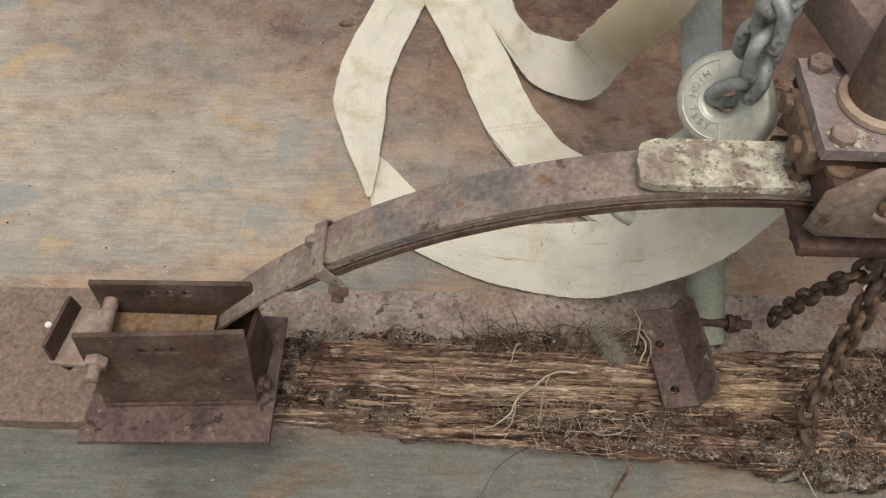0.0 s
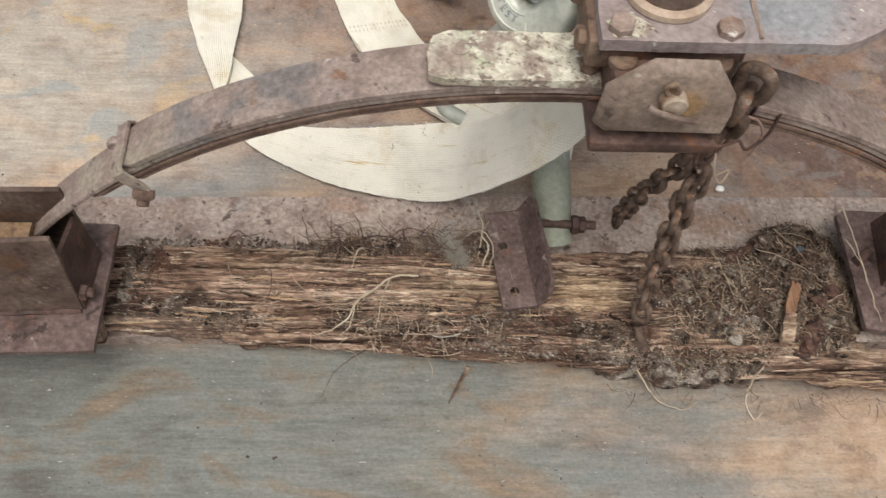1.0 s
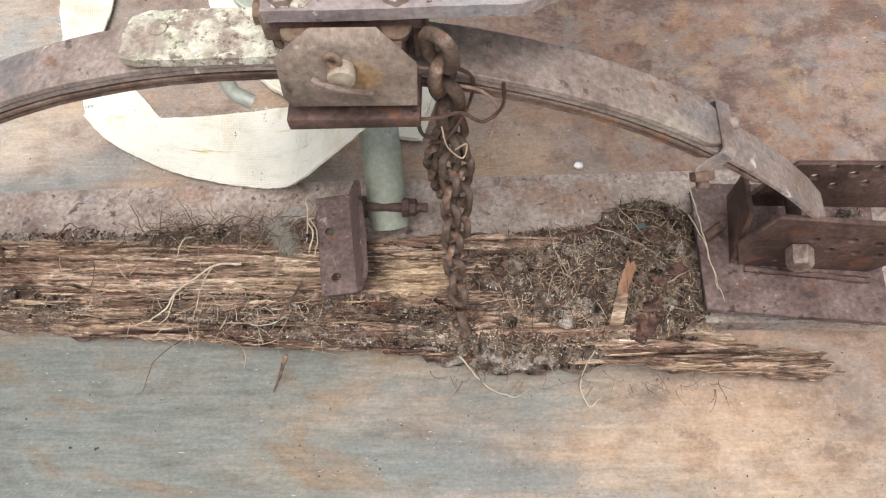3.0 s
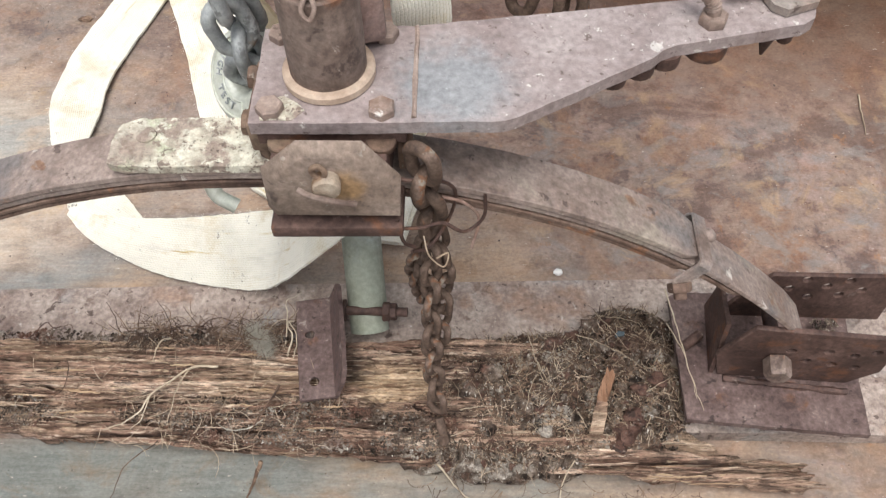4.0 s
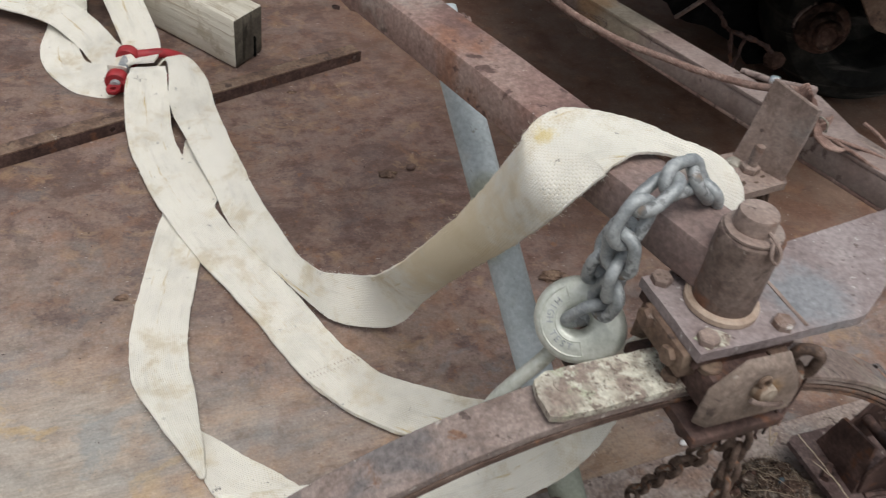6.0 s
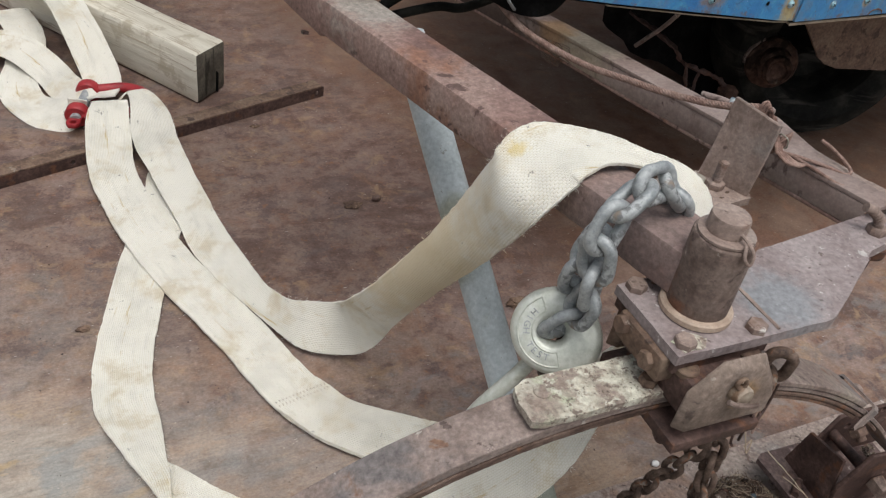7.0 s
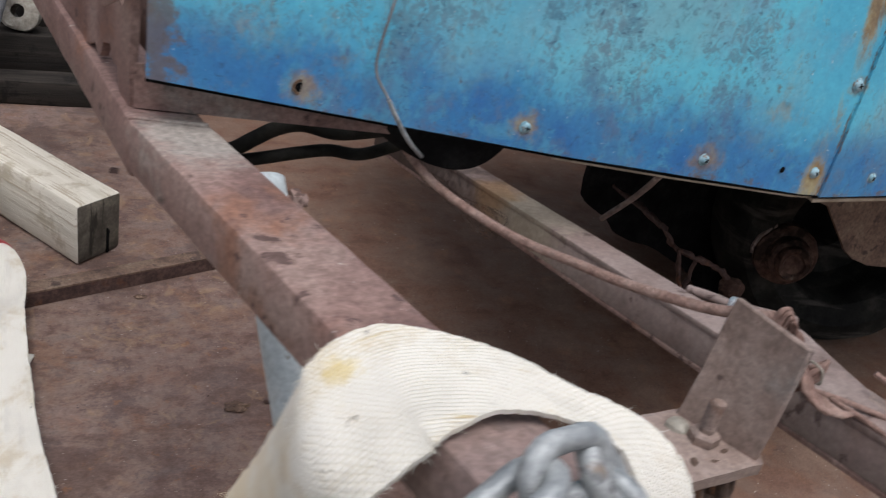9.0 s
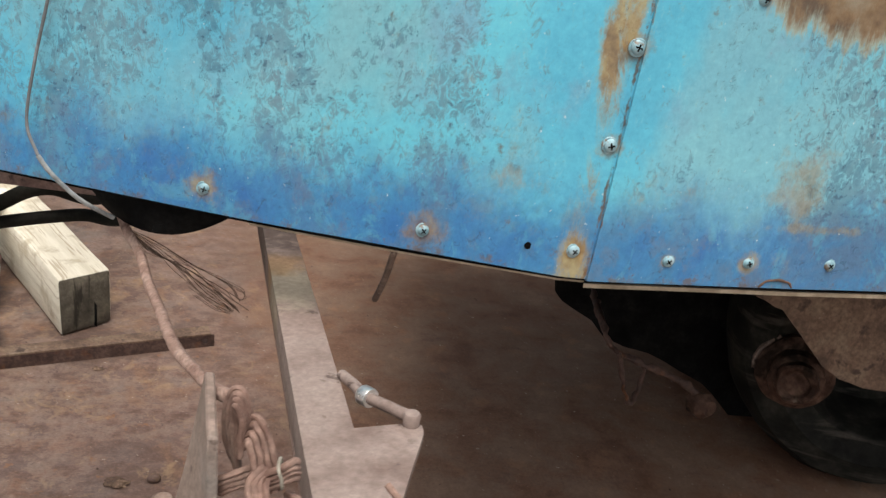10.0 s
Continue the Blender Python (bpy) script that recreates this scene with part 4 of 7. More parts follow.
def heap_height(x, y):
    a = ((x - 0.575) / 0.172) ** 2 + ((y - 0.484) / 0.086) ** 2
    b = ((x - 0.668) / 0.066) ** 2 + ((y - 0.562) / 0.050) ** 2
    c = ((x - 0.512) / 0.105) ** 2 + ((y - 0.420) / 0.032) ** 2
    h = 0.054 * max(0.0, 1 - a) ** 0.5 + 0.034 * max(0.0, 1 - b) ** 0.6
    return max(h, 0.040 * max(0.0, 1 - c) ** 0.5)


def heap():
    bm = bmesh.new()
    n = 210
    grid = []
    for i in range(n + 1):
        row = []
        for j in range(n + 1):
            x, y = 0.40 + 0.35 * i / n, 0.345 + 0.275 * j / n
            h = heap_height(x + 0.012 * noise.noise(Vector((x * 30, y * 30, 0))), y + 0.012 * noise.noise(Vector((x * 30, y * 30, 7))))
            p = Vector((x, y, 0))
            h += (0.022 * noise.noise(p * 40) + 0.026 * abs(noise.noise(p * 85)) - 0.010 + 0.010 * noise.noise(p * 210) + 0.005 * noise.noise(p * 420)) * min(1, h * 40)
            row.append(bm.verts.new((x, y, h - 0.012)))
        grid.append(row)
    for a, b in zip(grid, grid[1:]):
        for j in range(n):
            if max(v.co.z for v in (a[j], b[j], b[j + 1], a[j + 1])) > -0.009:
                bm.faces.new((a[j], b[j], b[j + 1], a[j + 1]))
    loose = [v for v in bm.verts if not v.link_faces]
    bmesh.ops.delete(bm, geom=loose, context="VERTS")
    return bm


solo("soil_heap", heap(), SOIL, "crumbly dark soil heap full of dry roots on the plank", "soil", kind="stuff", angle=70)


def crumbs(count, area, size, zf, seed):
    rnd = random.Random(seed)
    vs, fs = [], []
    for _ in range(count):
        x, y = rnd.uniform(area[0], area[1]), rnd.uniform(area[2], area[3])
        z = zf(x, y)
        if z is None:
            continue
        s = size * rnd.uniform(0.3, 1.0) ** 1.5
        k = len(vs)
        for d in ((1, 0, 0), (-1, 0, 0), (0, 1, 0), (0, -1, 0), (0, 0, 1), (0, 0, -1)):
            vs.append((x + d[0] * s * rnd.uniform(0.6, 1.2), y + d[1] * s * rnd.uniform(0.6, 1.2), z + d[2] * s * rnd.uniform(0.5, 1.0)))
        for a, b, c in ((0, 2, 4), (2, 1, 4), (1, 3, 4), (3, 0, 4), (2, 0, 5), (1, 2, 5), (3, 1, 5), (0, 3, 5)):
            fs.append((k + a, k + b, k + c))
    me = bpy.data.meshes.new("crumbs")
    me.from_pydata(vs, [], fs)
    return me


def on_heap(x, y):
    h = heap_height(x, y)
    return h - 0.006 if h > 0.012 else None


def stuff(name, me, material, label, cat):
    me.materials.append(material)
    return tagged(new(name, me), label, cat, kind="stuff")


stuff("soil_crumbs", crumbs(12000, (0.41, 0.74, 0.35, 0.61), 0.0042, on_heap, 3), SOIL, "loose soil crumbs over the heap", "soil")
stuff("soil_lumps", crumbs(300, (0.41, 0.73, 0.36, 0.60), 0.0085, on_heap, 41), EARTH, "larger lumps of dry earth in the heap", "soil")
stuff("pale_crumbs", crumbs(1100, (0.42, 0.68, 0.37, 0.58), 0.0020, on_heap, 8), FLUFF, "pale grit scattered in the soil", "grit")
stuff("plank_dirt", crumbs(9000, (-0.17, 0.46, 0.395, 0.47), 0.0024, lambda x, y: 0.042 + 0.004 * noise.noise(Vector((x * 40, y * 40, 1))) if noise.noise(Vector((x * 9, y * 22, 5))) > 0.0 - 0.6 * x and y > 0.438 - 0.07 * (x + 0.17) else None, 5), SOIL, "dark soil crumbs on the plank", "soil")
stuff("plank_mat", crumbs(2600, (-0.165, -0.04, 0.452, 0.545), 0.0034, lambda x, y: 0.042 + 0.005 * noise.noise(Vector((x * 40, y * 40, 1))) if noise.noise(Vector((x * 26, y * 30, 11))) > 9 * (x + 0.12) else None, 15), SOIL, "dark mat of soil at the plank's bracket end", "soil")
stuff("edge_dirt", crumbs(1500, (-0.16, 0.28, 0.538, 0.562), 0.0038, lambda x, y: 0.040 * max(0.3, noise.noise(Vector((x * 17, 1, 2))) + 0.75), 6), SOIL, "black soil clumps along the plank's back edge", "soil")
stuff("deck_grit", crumbs(420, (-0.7, 1.5, 0.66, 2.6), 0.0022, lambda x, y: 0.0008, 9), DARK, "small dark grit scattered over the deck", "grit")
stuff("deck_grit_front", crumbs(160, (-0.6, 1.2, 0.05, 0.42), 0.0016, lambda x, y: -0.0175, 12), DARK, "small dark grit on the front deck sheet", "grit")


def fibres(count, place, length, r, seed, lift=0.5, flat=0.0, curl=1.3):
    """Dry stems and roots: thin three-sided curved strands."""
    rnd = random.Random(seed)
    vs, fs = [], []
    while count > 0:
        p, yaw = place(rnd)
        count -= 1
        if p is None:
            continue
        ln = length * rnd.uniform(0.3, 1.0)
        d = Vector((math.cos(yaw), math.sin(yaw), rnd.uniform(-0.2, lift)))
        bend = Vector((rnd.uniform(-1, 1), rnd.uniform(-1, 1), rnd.uniform(-0.5, 0.3))) * curl
        rr = r * rnd.uniform(0.5, 1.1)
        q = Vector(p)
        base = len(vs)
        n = 6
        for i in range(n + 1):
            side = d.cross(UP).normalized() if abs(d.normalized().z) < 0.95 else Vector((1, 0, 0))
            up = side.cross(d).normalized()
            k = rr * (1 - 0.6 * i / n)
            for ang in (0.5, 2.6, 4.7):
                w = q + (side * math.cos(ang) + up * math.sin(ang)) * k
                vs.append((w.x, w.y, max(w.z, flat)))
            d = (d.normalized() + bend / n).normalized()
            q = q + d * ln / n
        for i in range(n):
            for k in range(3):
                a, b = base + 3 * i + k, base + 3 * i + (k + 1) % 3
                fs.append((a, b, b + 3, a + 3))
    me = bpy.data.meshes.new("strands")
    me.from_pydata(vs, [], fs)
    smooth(me, 180)
    return me


def heap_spot(rnd):
    x, y = rnd.uniform(0.41, 0.74), rnd.uniform(0.35, 0.61)
    h = heap_height(x, y)
    return ((x, y, h - 0.006 + rnd.uniform(0, 0.009)), rnd.uniform(0, 6.28)) if h > 0.015 else (None, 0)


def heap_rim(rnd):
    x = rnd.uniform(0.40, 0.73)
    y = 0.385 - 0.05 * (x - 0.42) + rnd.gauss(0, 0.008)
    return (x, y, rnd.uniform(-0.005, 0.025)), rnd.uniform(-2.6, -0.5)


def edge_spot(rnd):
    x = rnd.choice((rnd.gauss(0.09, 0.03), rnd.gauss(0.19, 0.03), rnd.gauss(0.245, 0.018), rnd.gauss(0.20, 0.03), rnd.gauss(0.235, 0.02), rnd.gauss(0.10, 0.02)))
    return (x, rnd.gauss(0.550, 0.009), rnd.uniform(0.036, 0.056)), rnd.uniform(0, 6.28)


def plank_spot(rnd):
    x = rnd.gauss(0.17, 0.10)
    return (x, rnd.uniform(0.41, 0.50) - 0.05 * x, 0.045), rnd.uniform(0, 6.28)


stuff("heap_roots", fibres(4600, heap_spot, 0.018, 0.00068, 21, 0.3, -0.017, 1.6), ROOT, "tangle of fine dead roots in the soil", "roots")
stuff("heap_straw", fibres(900, heap_spot, 0.024, 0.00065, 22, 0.15, -0.017, 0.8), FIBRE, "dry straw stems in the soil", "straw")
stuff("heap_chaff", fibres(1500, heap_spot, 0.0095, 0.00062, 29, 0.35, -0.017, 0.5), FIBRE, "short tan chaff mixed into the soil heap", "chaff")
stuff("rim_straw", fibres(55, heap_rim, 0.030, 0.0006, 23, 0.3, -0.017, 2.6), ROOT, "pale roots hanging over the plank's front edge", "roots")
stuff("edge_roots", fibres(360, edge_spot, 0.042, 0.0008, 24, 0.35, 0.006, 3.4), ROOT, "wiry dead roots along the plank's back edge", "roots")
stuff("edge_straw", fibres(90, edge_spot, 0.05, 0.0005, 25, 0.6, 0.006, 3.6), FIBRE, "dry stems along the plank's back edge", "straw")
stuff("plank_stems", fibres(110, plank_spot, 0.05, 0.0006, 26, 0.2, 0.03, 1.6), FIBRE, "thin grey stems lying on the plank", "stems")


def stem(pts, r, label="bleached dry root lying on the plank", material=STRAW, name="dry_root"):
    line = [Vector(p) + noise.noise_vector(Vector(p) * 110) * 0.0016 for p in spline(pts, 7)]
    solo(name, tube(line, r * 0.85, 6, taper=(1.0, 0.35)), material, label, "root", angle=180)


stem([(0.185, 0.502, 0.054), (0.158, 0.499, 0.058), (0.132, 0.482, 0.056), (0.114, 0.468, 0.054), (0.102, 0.447, 0.050), (0.084, 0.434, 0.047), (0.064, 0.428, 0.045)], 0.0019)
stem([(0.152, 0.497, 0.057), (0.142, 0.468, 0.056), (0.136, 0.432, 0.047)], 0.0011)
stem([(0.112, 0.466, 0.053), (0.106, 0.440, 0.048), (0.096, 0.428, 0.046)], 0.0009)
stem([(0.13, 0.415, 0.045), (0.09, 0.392, 0.026), (0.075, 0.372, 0.002), (0.060, 0.362, -0.014)], 0.0008, "thin grey-brown stem hanging over the plank", ROOT)
stem([(0.259, 0.479, 0.055), (0.244, 0.448, 0.052), (0.225, 0.417, 0.045)], 0.0019, "thin grey stick lying on the plank", ROOT)
stem([(0.245, 0.440, 0.048), (0.225, 0.428, 0.047), (0.205, 0.428, 0.046), (0.19, 0.436, 0.046)], 0.0012, "thin grey-green sprig lying on the plank", FLUFF)
stem([(0.093, 0.553, 0.040), (0.131, 0.559, 0.048), (0.150, 0.562, 0.043), (0.171, 0.569, 0.050), (0.208, 0.561, 0.046), (0.225, 0.548, 0.05)], 0.0013, "wavy dark root along the plank's back edge", DARK)
stem([(0.05, 0.560, 0.03), (0.046, 0.572, 0.055), (0.040, 0.580, 0.07)], 0.0008, "wavy dark root along the plank's back edge", DARK)
stem([(0.118, 0.556, 0.04), (0.112, 0.570, 0.062), (0.102, 0.580, 0.075)], 0.0008, "wavy dark root along the plank's back edge", DARK)
stem([(0.118, 0.545, 0.045), (0.110, 0.528, 0.058), (0.106, 0.512, 0.050)], 0.0016, "short bleached stick on the plank")
stem([(0.258, 0.535, 0.045), (0.262, 0.560, 0.075), (0.258, 0.578, 0.072), (0.272, 0.600, 0.058)], 0.0011, "pale dry stem beside the angle bracket")
stem([(0.262, 0.520, 0.046), (0.268, 0.535, 0.062), (0.262, 0.552, 0.066), (0.268, 0.562, 0.056)], 0.0016, "pale dry stem beside the angle bracket")
stem([(0.270, 0.515, 0.050), (0.274, 0.535, 0.066), (0.262, 0.552, 0.074), (0.245, 0.555, 0.062), (0.235, 0.548, 0.05)], 0.0009, "pale dry stem beside the angle bracket")
stem([(0.703, 0.585, 0.088), (0.712, 0.54, 0.080), (0.722, 0.49, 0.066), (0.735, 0.450, 0.050)], 0.0012, "pale straw stem across the soil heap")
stem([(0.700, 0.545, 0.080), (0.716, 0.51, 0.075), (0.728, 0.462, 0.056)], 0.0009, "pale straw stem across the soil heap")
stem([(-0.02, 0.50, 0.045), (0.01, 0.505, 0.062), (0.012, 0.475, 0.055), (-0.015, 0.46, 0.046)], 0.0011, "curled dark root on the plank", ROOT)
stem([(-0.055, 0.545, 0.042), (-0.035, 0.562, 0.05), (-0.02, 0.552, 0.055), (-0.005, 0.560, 0.05), (0.0, 0.548, 0.042)], 0.0010, "curled dark root on the plank", DARK)
stem([(0.59, 0.40, 0.03), (0.575, 0.375, 0.0), (0.585, 0.35, -0.012), (0.60, 0.36, -0.012)], 0.0011, "pale root looped over the plank's edge")
stem([(0.44, 0.395, 0.03), (0.47, 0.372, -0.008), (0.50, 0.362, -0.014), (0.52, 0.37, -0.01)], 0.0013, "pale root lying below the plank's edge")
stem([(0.243, 0.396, 0.030), (0.232, 0.382, 0.004), (0.222, 0.368, -0.013)], 0.0032, "broken brown twig against the plank", ROOT, "twig")
stem([(1.058, 0.98, 0.003), (1.054, 0.947, 0.004), (1.049, 0.901, 0.004)], 0.0016, "bent pale twig lying on the deck", STRAW, "twig")
for x, y, a, ln in ((0.64, 0.545, -1.0, 0.06), (0.655, 0.515, -0.7, 0.05), (0.625, 0.530, -0.5, 0.06), (0.553, 0.508, -1.35, 0.08), (0.562, 0.485, -1.2, 0.06), (0.545, 0.470, -1.9, 0.05), (0.575, 0.515, -1.6, 0.04), (0.69, 0.485, 0.5, 0.035), (0.600, 0.440, -1.2, 0.03), (0.480, 0.455, 0.1, 0.04), (0.455, 0.425, 0.35, 0.045), (0.66, 0.575, -0.3, 0.04), (0.69, 0.545, -2.0, 0.03)):
    h = heap_height(x, y) + 0.004
    d = Vector((math.cos(a), math.sin(a), 0))
    p = Vector((x, y, h)) - d * ln / 2
    q = Vector((x, y, h)) + d * ln / 2
    stem([p - Vector((0, 0, 0.004)), Vector((x, y, h + 0.006)) + Vector((d.y, -d.x, 0)) * 0.002, q], 0.0008, "pale straw stem across the soil heap", STRAW, "straw_stem")


def clod(x, y, r, material, label):
    b = bmesh.new()
    bmesh.ops.create_icosphere(b, subdivisions=3, radius=r)
    z = heap_height(x, y) if heap_height(x, y) > 0.01 else 0.04
    for v in b.verts:
        v.co = Vector((v.co.x, v.co.y * 0.85, v.co.z * 0.6)) * (1 + 0.75 * noise.noise(v.co * 90 + Vector((x, y, 0)) * 60) + 0.35 * noise.noise(v.co * 300 + Vector((x, y, 0)) * 90)) + Vector((x, y, z - r * 0.1))
    solo("soil_clod", b, material, label, "clod", "clods in the soil heap")


for x, y, r in ((0.649, 0.430, 0.017), (0.660, 0.448, 0.013), (0.640, 0.418, 0.012), (0.690, 0.492, 0.014), (0.670, 0.478, 0.010), (0.575, 0.540, 0.013), (0.60, 0.555, 0.010), (0.640, 0.575, 0.010)):
    clod(x, y, r * 0.85, EARTH, "dull red-brown clod of earth in the soil heap")
for x, y, r in ((0.50, 0.50, 0.011), (0.475, 0.475, 0.009), (0.535, 0.455, 0.010), (0.495, 0.435, 0.010), (0.56, 0.43, 0.009), (0.475, 0.398, 0.012), (0.51, 0.39, 0.010), (0.545, 0.395, 0.011), (0.44, 0.46, 0.008), (0.62, 0.56, 0.012)):
    clod(x, y, r, SOIL, "grey crumbly clod of earth in the soil heap")
flake = thing("paint_flake", (0.649, 0.539, 0.075), "small blue-grey flake lying in the soil heap", "flake")
part("chip", rough_up(prism([(-0.006, -0.002), (0.004, -0.003), (0.006, 0.001), (-0.001, 0.004), (-0.006, 0.001)], 0, 0.003, pose(0.649, 0.539, heap_height(0.649, 0.539) + 0.001, 12, 8, 20), 0.0008), 0.001, 120), FLAKE, flake)

chip = thing("wood_chip", (0.622, 0.48, 0.06), "orange-brown wood chip stuck in the soil heap", "wood chip")
part("sliver", rough_up(prism([(0.003, 0), (0.012, -0.003), (0.015, 0.02), (0.017, 0.040), (0.013, 0.047), (0.010, 0.042), (0.006, 0.048), (0.003, 0.03)], 0, 0.008, pose(0.612, 0.452, 0.054, 6, -4, -17), 0.0012, 0.004, 0.0012), 0.0012, 160), CHIP, chip)
part("rotten_end", rough_up(prism([(0, 0), (0.014, 0.002), (0.016, 0.034), (0.002, 0.038)], 0, 0.010, pose(0.606, 0.422, 0.050, 4, -4, -14), 0.001, 0.005, 0.0016), 0.0018, 120), ROT, chip, "dark decayed end")


def tuft_spot(rnd):
    t = rnd.random()
    return (0.214 + 0.020 * t + rnd.gauss(0, 0.004), 0.552 - 0.030 * t + rnd.gauss(0, 0.003), 0.040 + rnd.uniform(0, 0.016)), rnd.gauss(0.9, 0.7)


tuft = tagged(new("wool_tuft", fibres(1500, tuft_spot, 0.020, 0.00024, 28, 0.3, 0.038, 2.2)), "grey-white wispy tuft of wool on the plank", "tuft")
tuft.data.materials.append(FLUFF)


def pebble(x, y, r, z=0.0, material=PEBBLE, label="small white stone lying on the deck"):
    b = bmesh.new()
    bmesh.ops.create_icosphere(b, subdivisions=2, radius=r)
    for v in b.verts:
        v.co = Vector((v.co.x, v.co.y * 0.8, v.co.z * 0.75)) * (1 + 0.25 * noise.noise(v.co * 200 + Vector((x, y, 0)) * 50)) + Vector((x, y, z + r * 0.7))
    solo("pebble", b, material, label, "pebble", "pebbles")


pebble(0.591, 0.664, 0.0065)
pebble(-0.485, 0.572, 0.005, 0.005)
pebble(0.415, 1.40, 0.010, 0, DECK, "small brown stone lying on the deck")
for x, y, r in ((0.362, 1.392, 0.015), (0.556, 1.045, 0.018), (-0.155, 1.167, 0.009), (0.62, 0.97, 0.008), (0.25, 1.72, 0.008)):
    b = bmesh.new()
    bmesh.ops.create_icosphere(b, subdivisions=3, radius=r)
    for v in b.verts:
        v.co = Vector((v.co.x * 1.2, v.co.y * 0.7, v.co.z * 0.35)) * (1 + 0.7 * noise.noise(v.co * 150 + Vector((x, y, 0)) * 40)) + Vector((x, y, r * 0.25))
    solo("dirt_clod", b, ROOT, "dark crumbled clod of leaf dirt on the deck", "dirt", "clods on the deck")


# ---- leaf spring with its clips ----
SX, SZ, SY0, SY1 = 0.295, 0.424, 0.487, 0.537


def arc(dx):
    return SZ - 0.78 * dx * dx - 0.61 * dx ** 4


def leaf(lo, hi, depth, thick, y0=SY0, y1=SY1, round_end=True):
    """One spring leaf that follows the arc, depth below its top."""
    bm = bmesh.new()
    rings = []
    n = 60
    for i in range(n + 1):
        d = lo + (hi - lo) * i / n
        g = (arc(d + 0.002) - arc(d - 0.002)) / 0.004
        nrm = Vector((-g, 0, 1)).normalized()
        p = Vector((SX + d, 0, arc(d))) - nrm * depth
        q = p - nrm * thick
        inset = 0.006 if round_end and i in (0, n) else 0.0
        c = 0.0009
        sec = [(y0 + inset, p - nrm * c), (y0 + inset + c, p), (y1 - inset - c, p), (y1 - inset, p - nrm * c), (y1 - inset, q + nrm * c), (y1 - inset - c, q), (y0 + inset + c, q), (y0 + inset, q + nrm * c)]
        rings.append([bm.verts.new((v.x, y + 0.0004 * noise.noise(Vector((v.x * 40, y * 10, depth * 90))), v.z + 0.0004 * noise.noise(Vector((v.x * 50, 3, y * 30))))) for y, v in sec])
    for a, b in zip(rings, rings[1:]):
        for k in range(8):
            bm.faces.new((a[k], a[(k + 1) % 8], b[(k + 1) % 8], b[k]))
    bm.faces.new(rings[0][::-1])
    bm.faces.new(rings[-1])
    return bm


spring = thing("leaf_spring", (SX, 0.512, 0.40), "arched rusty leaf spring bridging between two brackets", "leaf spring")
part("leaf", leaf(-0.392, 0.388, 0.0, 0.0066), SPRING, spring, "dusty purple-brown top leaf")
part("leaf", leaf(-0.538, 0.535, 0.0078, 0.0054, SY0 + 0.0012, SY1 - 0.0012), SPRING, spring)
part("leaf", leaf(-0.445, 0.455, 0.0146, 0.0046, SY0 + 0.0002, SY1 - 0.001), LEAF, spring)
part("leaf", leaf(-0.40, 0.395, 0.0206, 0.0042, SY0 + 0.0012, SY1 - 0.0006), LEAF, spring)


def clip(d, sign):
    """Band bent round the leaves, with a rivet on top and a bolt below its front ear."""
    g = (arc(d + 0.002) - arc(d - 0.002)) / 0.004
    t = Vector((1, 0, g)).normalized()
    nrm = Vector((-g, 0, 1)).normalized()
    o = Vector((SX + d, 0, arc(d)))
    band = bmesh.new()
    path = [(SY1 + 0.0035, -0.030), (SY1 + 0.0035, -0.002), (SY1 + 0.001, 0.0035), (SY0 - 0.0005, 0.0035), (SY0 - 0.0045, 0.000), (SY0 - 0.0045, -0.020), (SY0 - 0.006, -0.030), (SY0 - 0.012, -0.034), (SY0 - 0.014, -0.034)]
    w, th = 0.0150, 0.0030
    rows = []
    for i, (y, h) in enumerate(path):
        a, b = path[max(i - 1, 0)], path[min(i + 1, len(path) - 1)]
        dy, dh = b[0] - a[0], b[1] - a[1]
        ln = math.hypot(dy, dh)
        ny, nh = -dh / ln, dy / ln
        ww = w * (1.0 if i < 5 else 0.9)
        row = []
        for s, off in ((-1, th / 2), (1, th / 2), (1, -th / 2), (-1, -th / 2)):
            p = o + t * (s * ww / 2) + nrm * (h + nh * -off)
            row.append(band.verts.new((p.x, y + ny * -off, p.z)))
        rows.append(row)
    for a, b in zip(rows, rows[1:]):
        for k in range(4):
            band.faces.new((a[k], a[(k + 1) % 4], b[(k + 1) % 4], b[k]))
    band.faces.new(rows[0][::-1])
    band.faces.new(rows[-1])
    ob = part("clip", bevelled(band, 0.0008, 1), SPRING, spring, "bent steel rebound clip")
    p = o + nrm * 0.0048 + t * (sign * 0.012)
    part("rivet", lathe([(0.0072, -0.002), (0.0070, 0.0006), (0.0050, 0.0028), (0.0020, 0.0038)], frame_of((p.x, 0.521, p.z), nrm), 16), SPRING, ob)
    p = o - nrm * 0.030
    part("bolt", hex_head((p.x, SY0 - 0.006, p.z), (0.1 * sign, -0.8, -0.6), 0.0112, 0.009, 0.3, 0.006), LEAF, ob, "rusted hexagonal clip bolt")


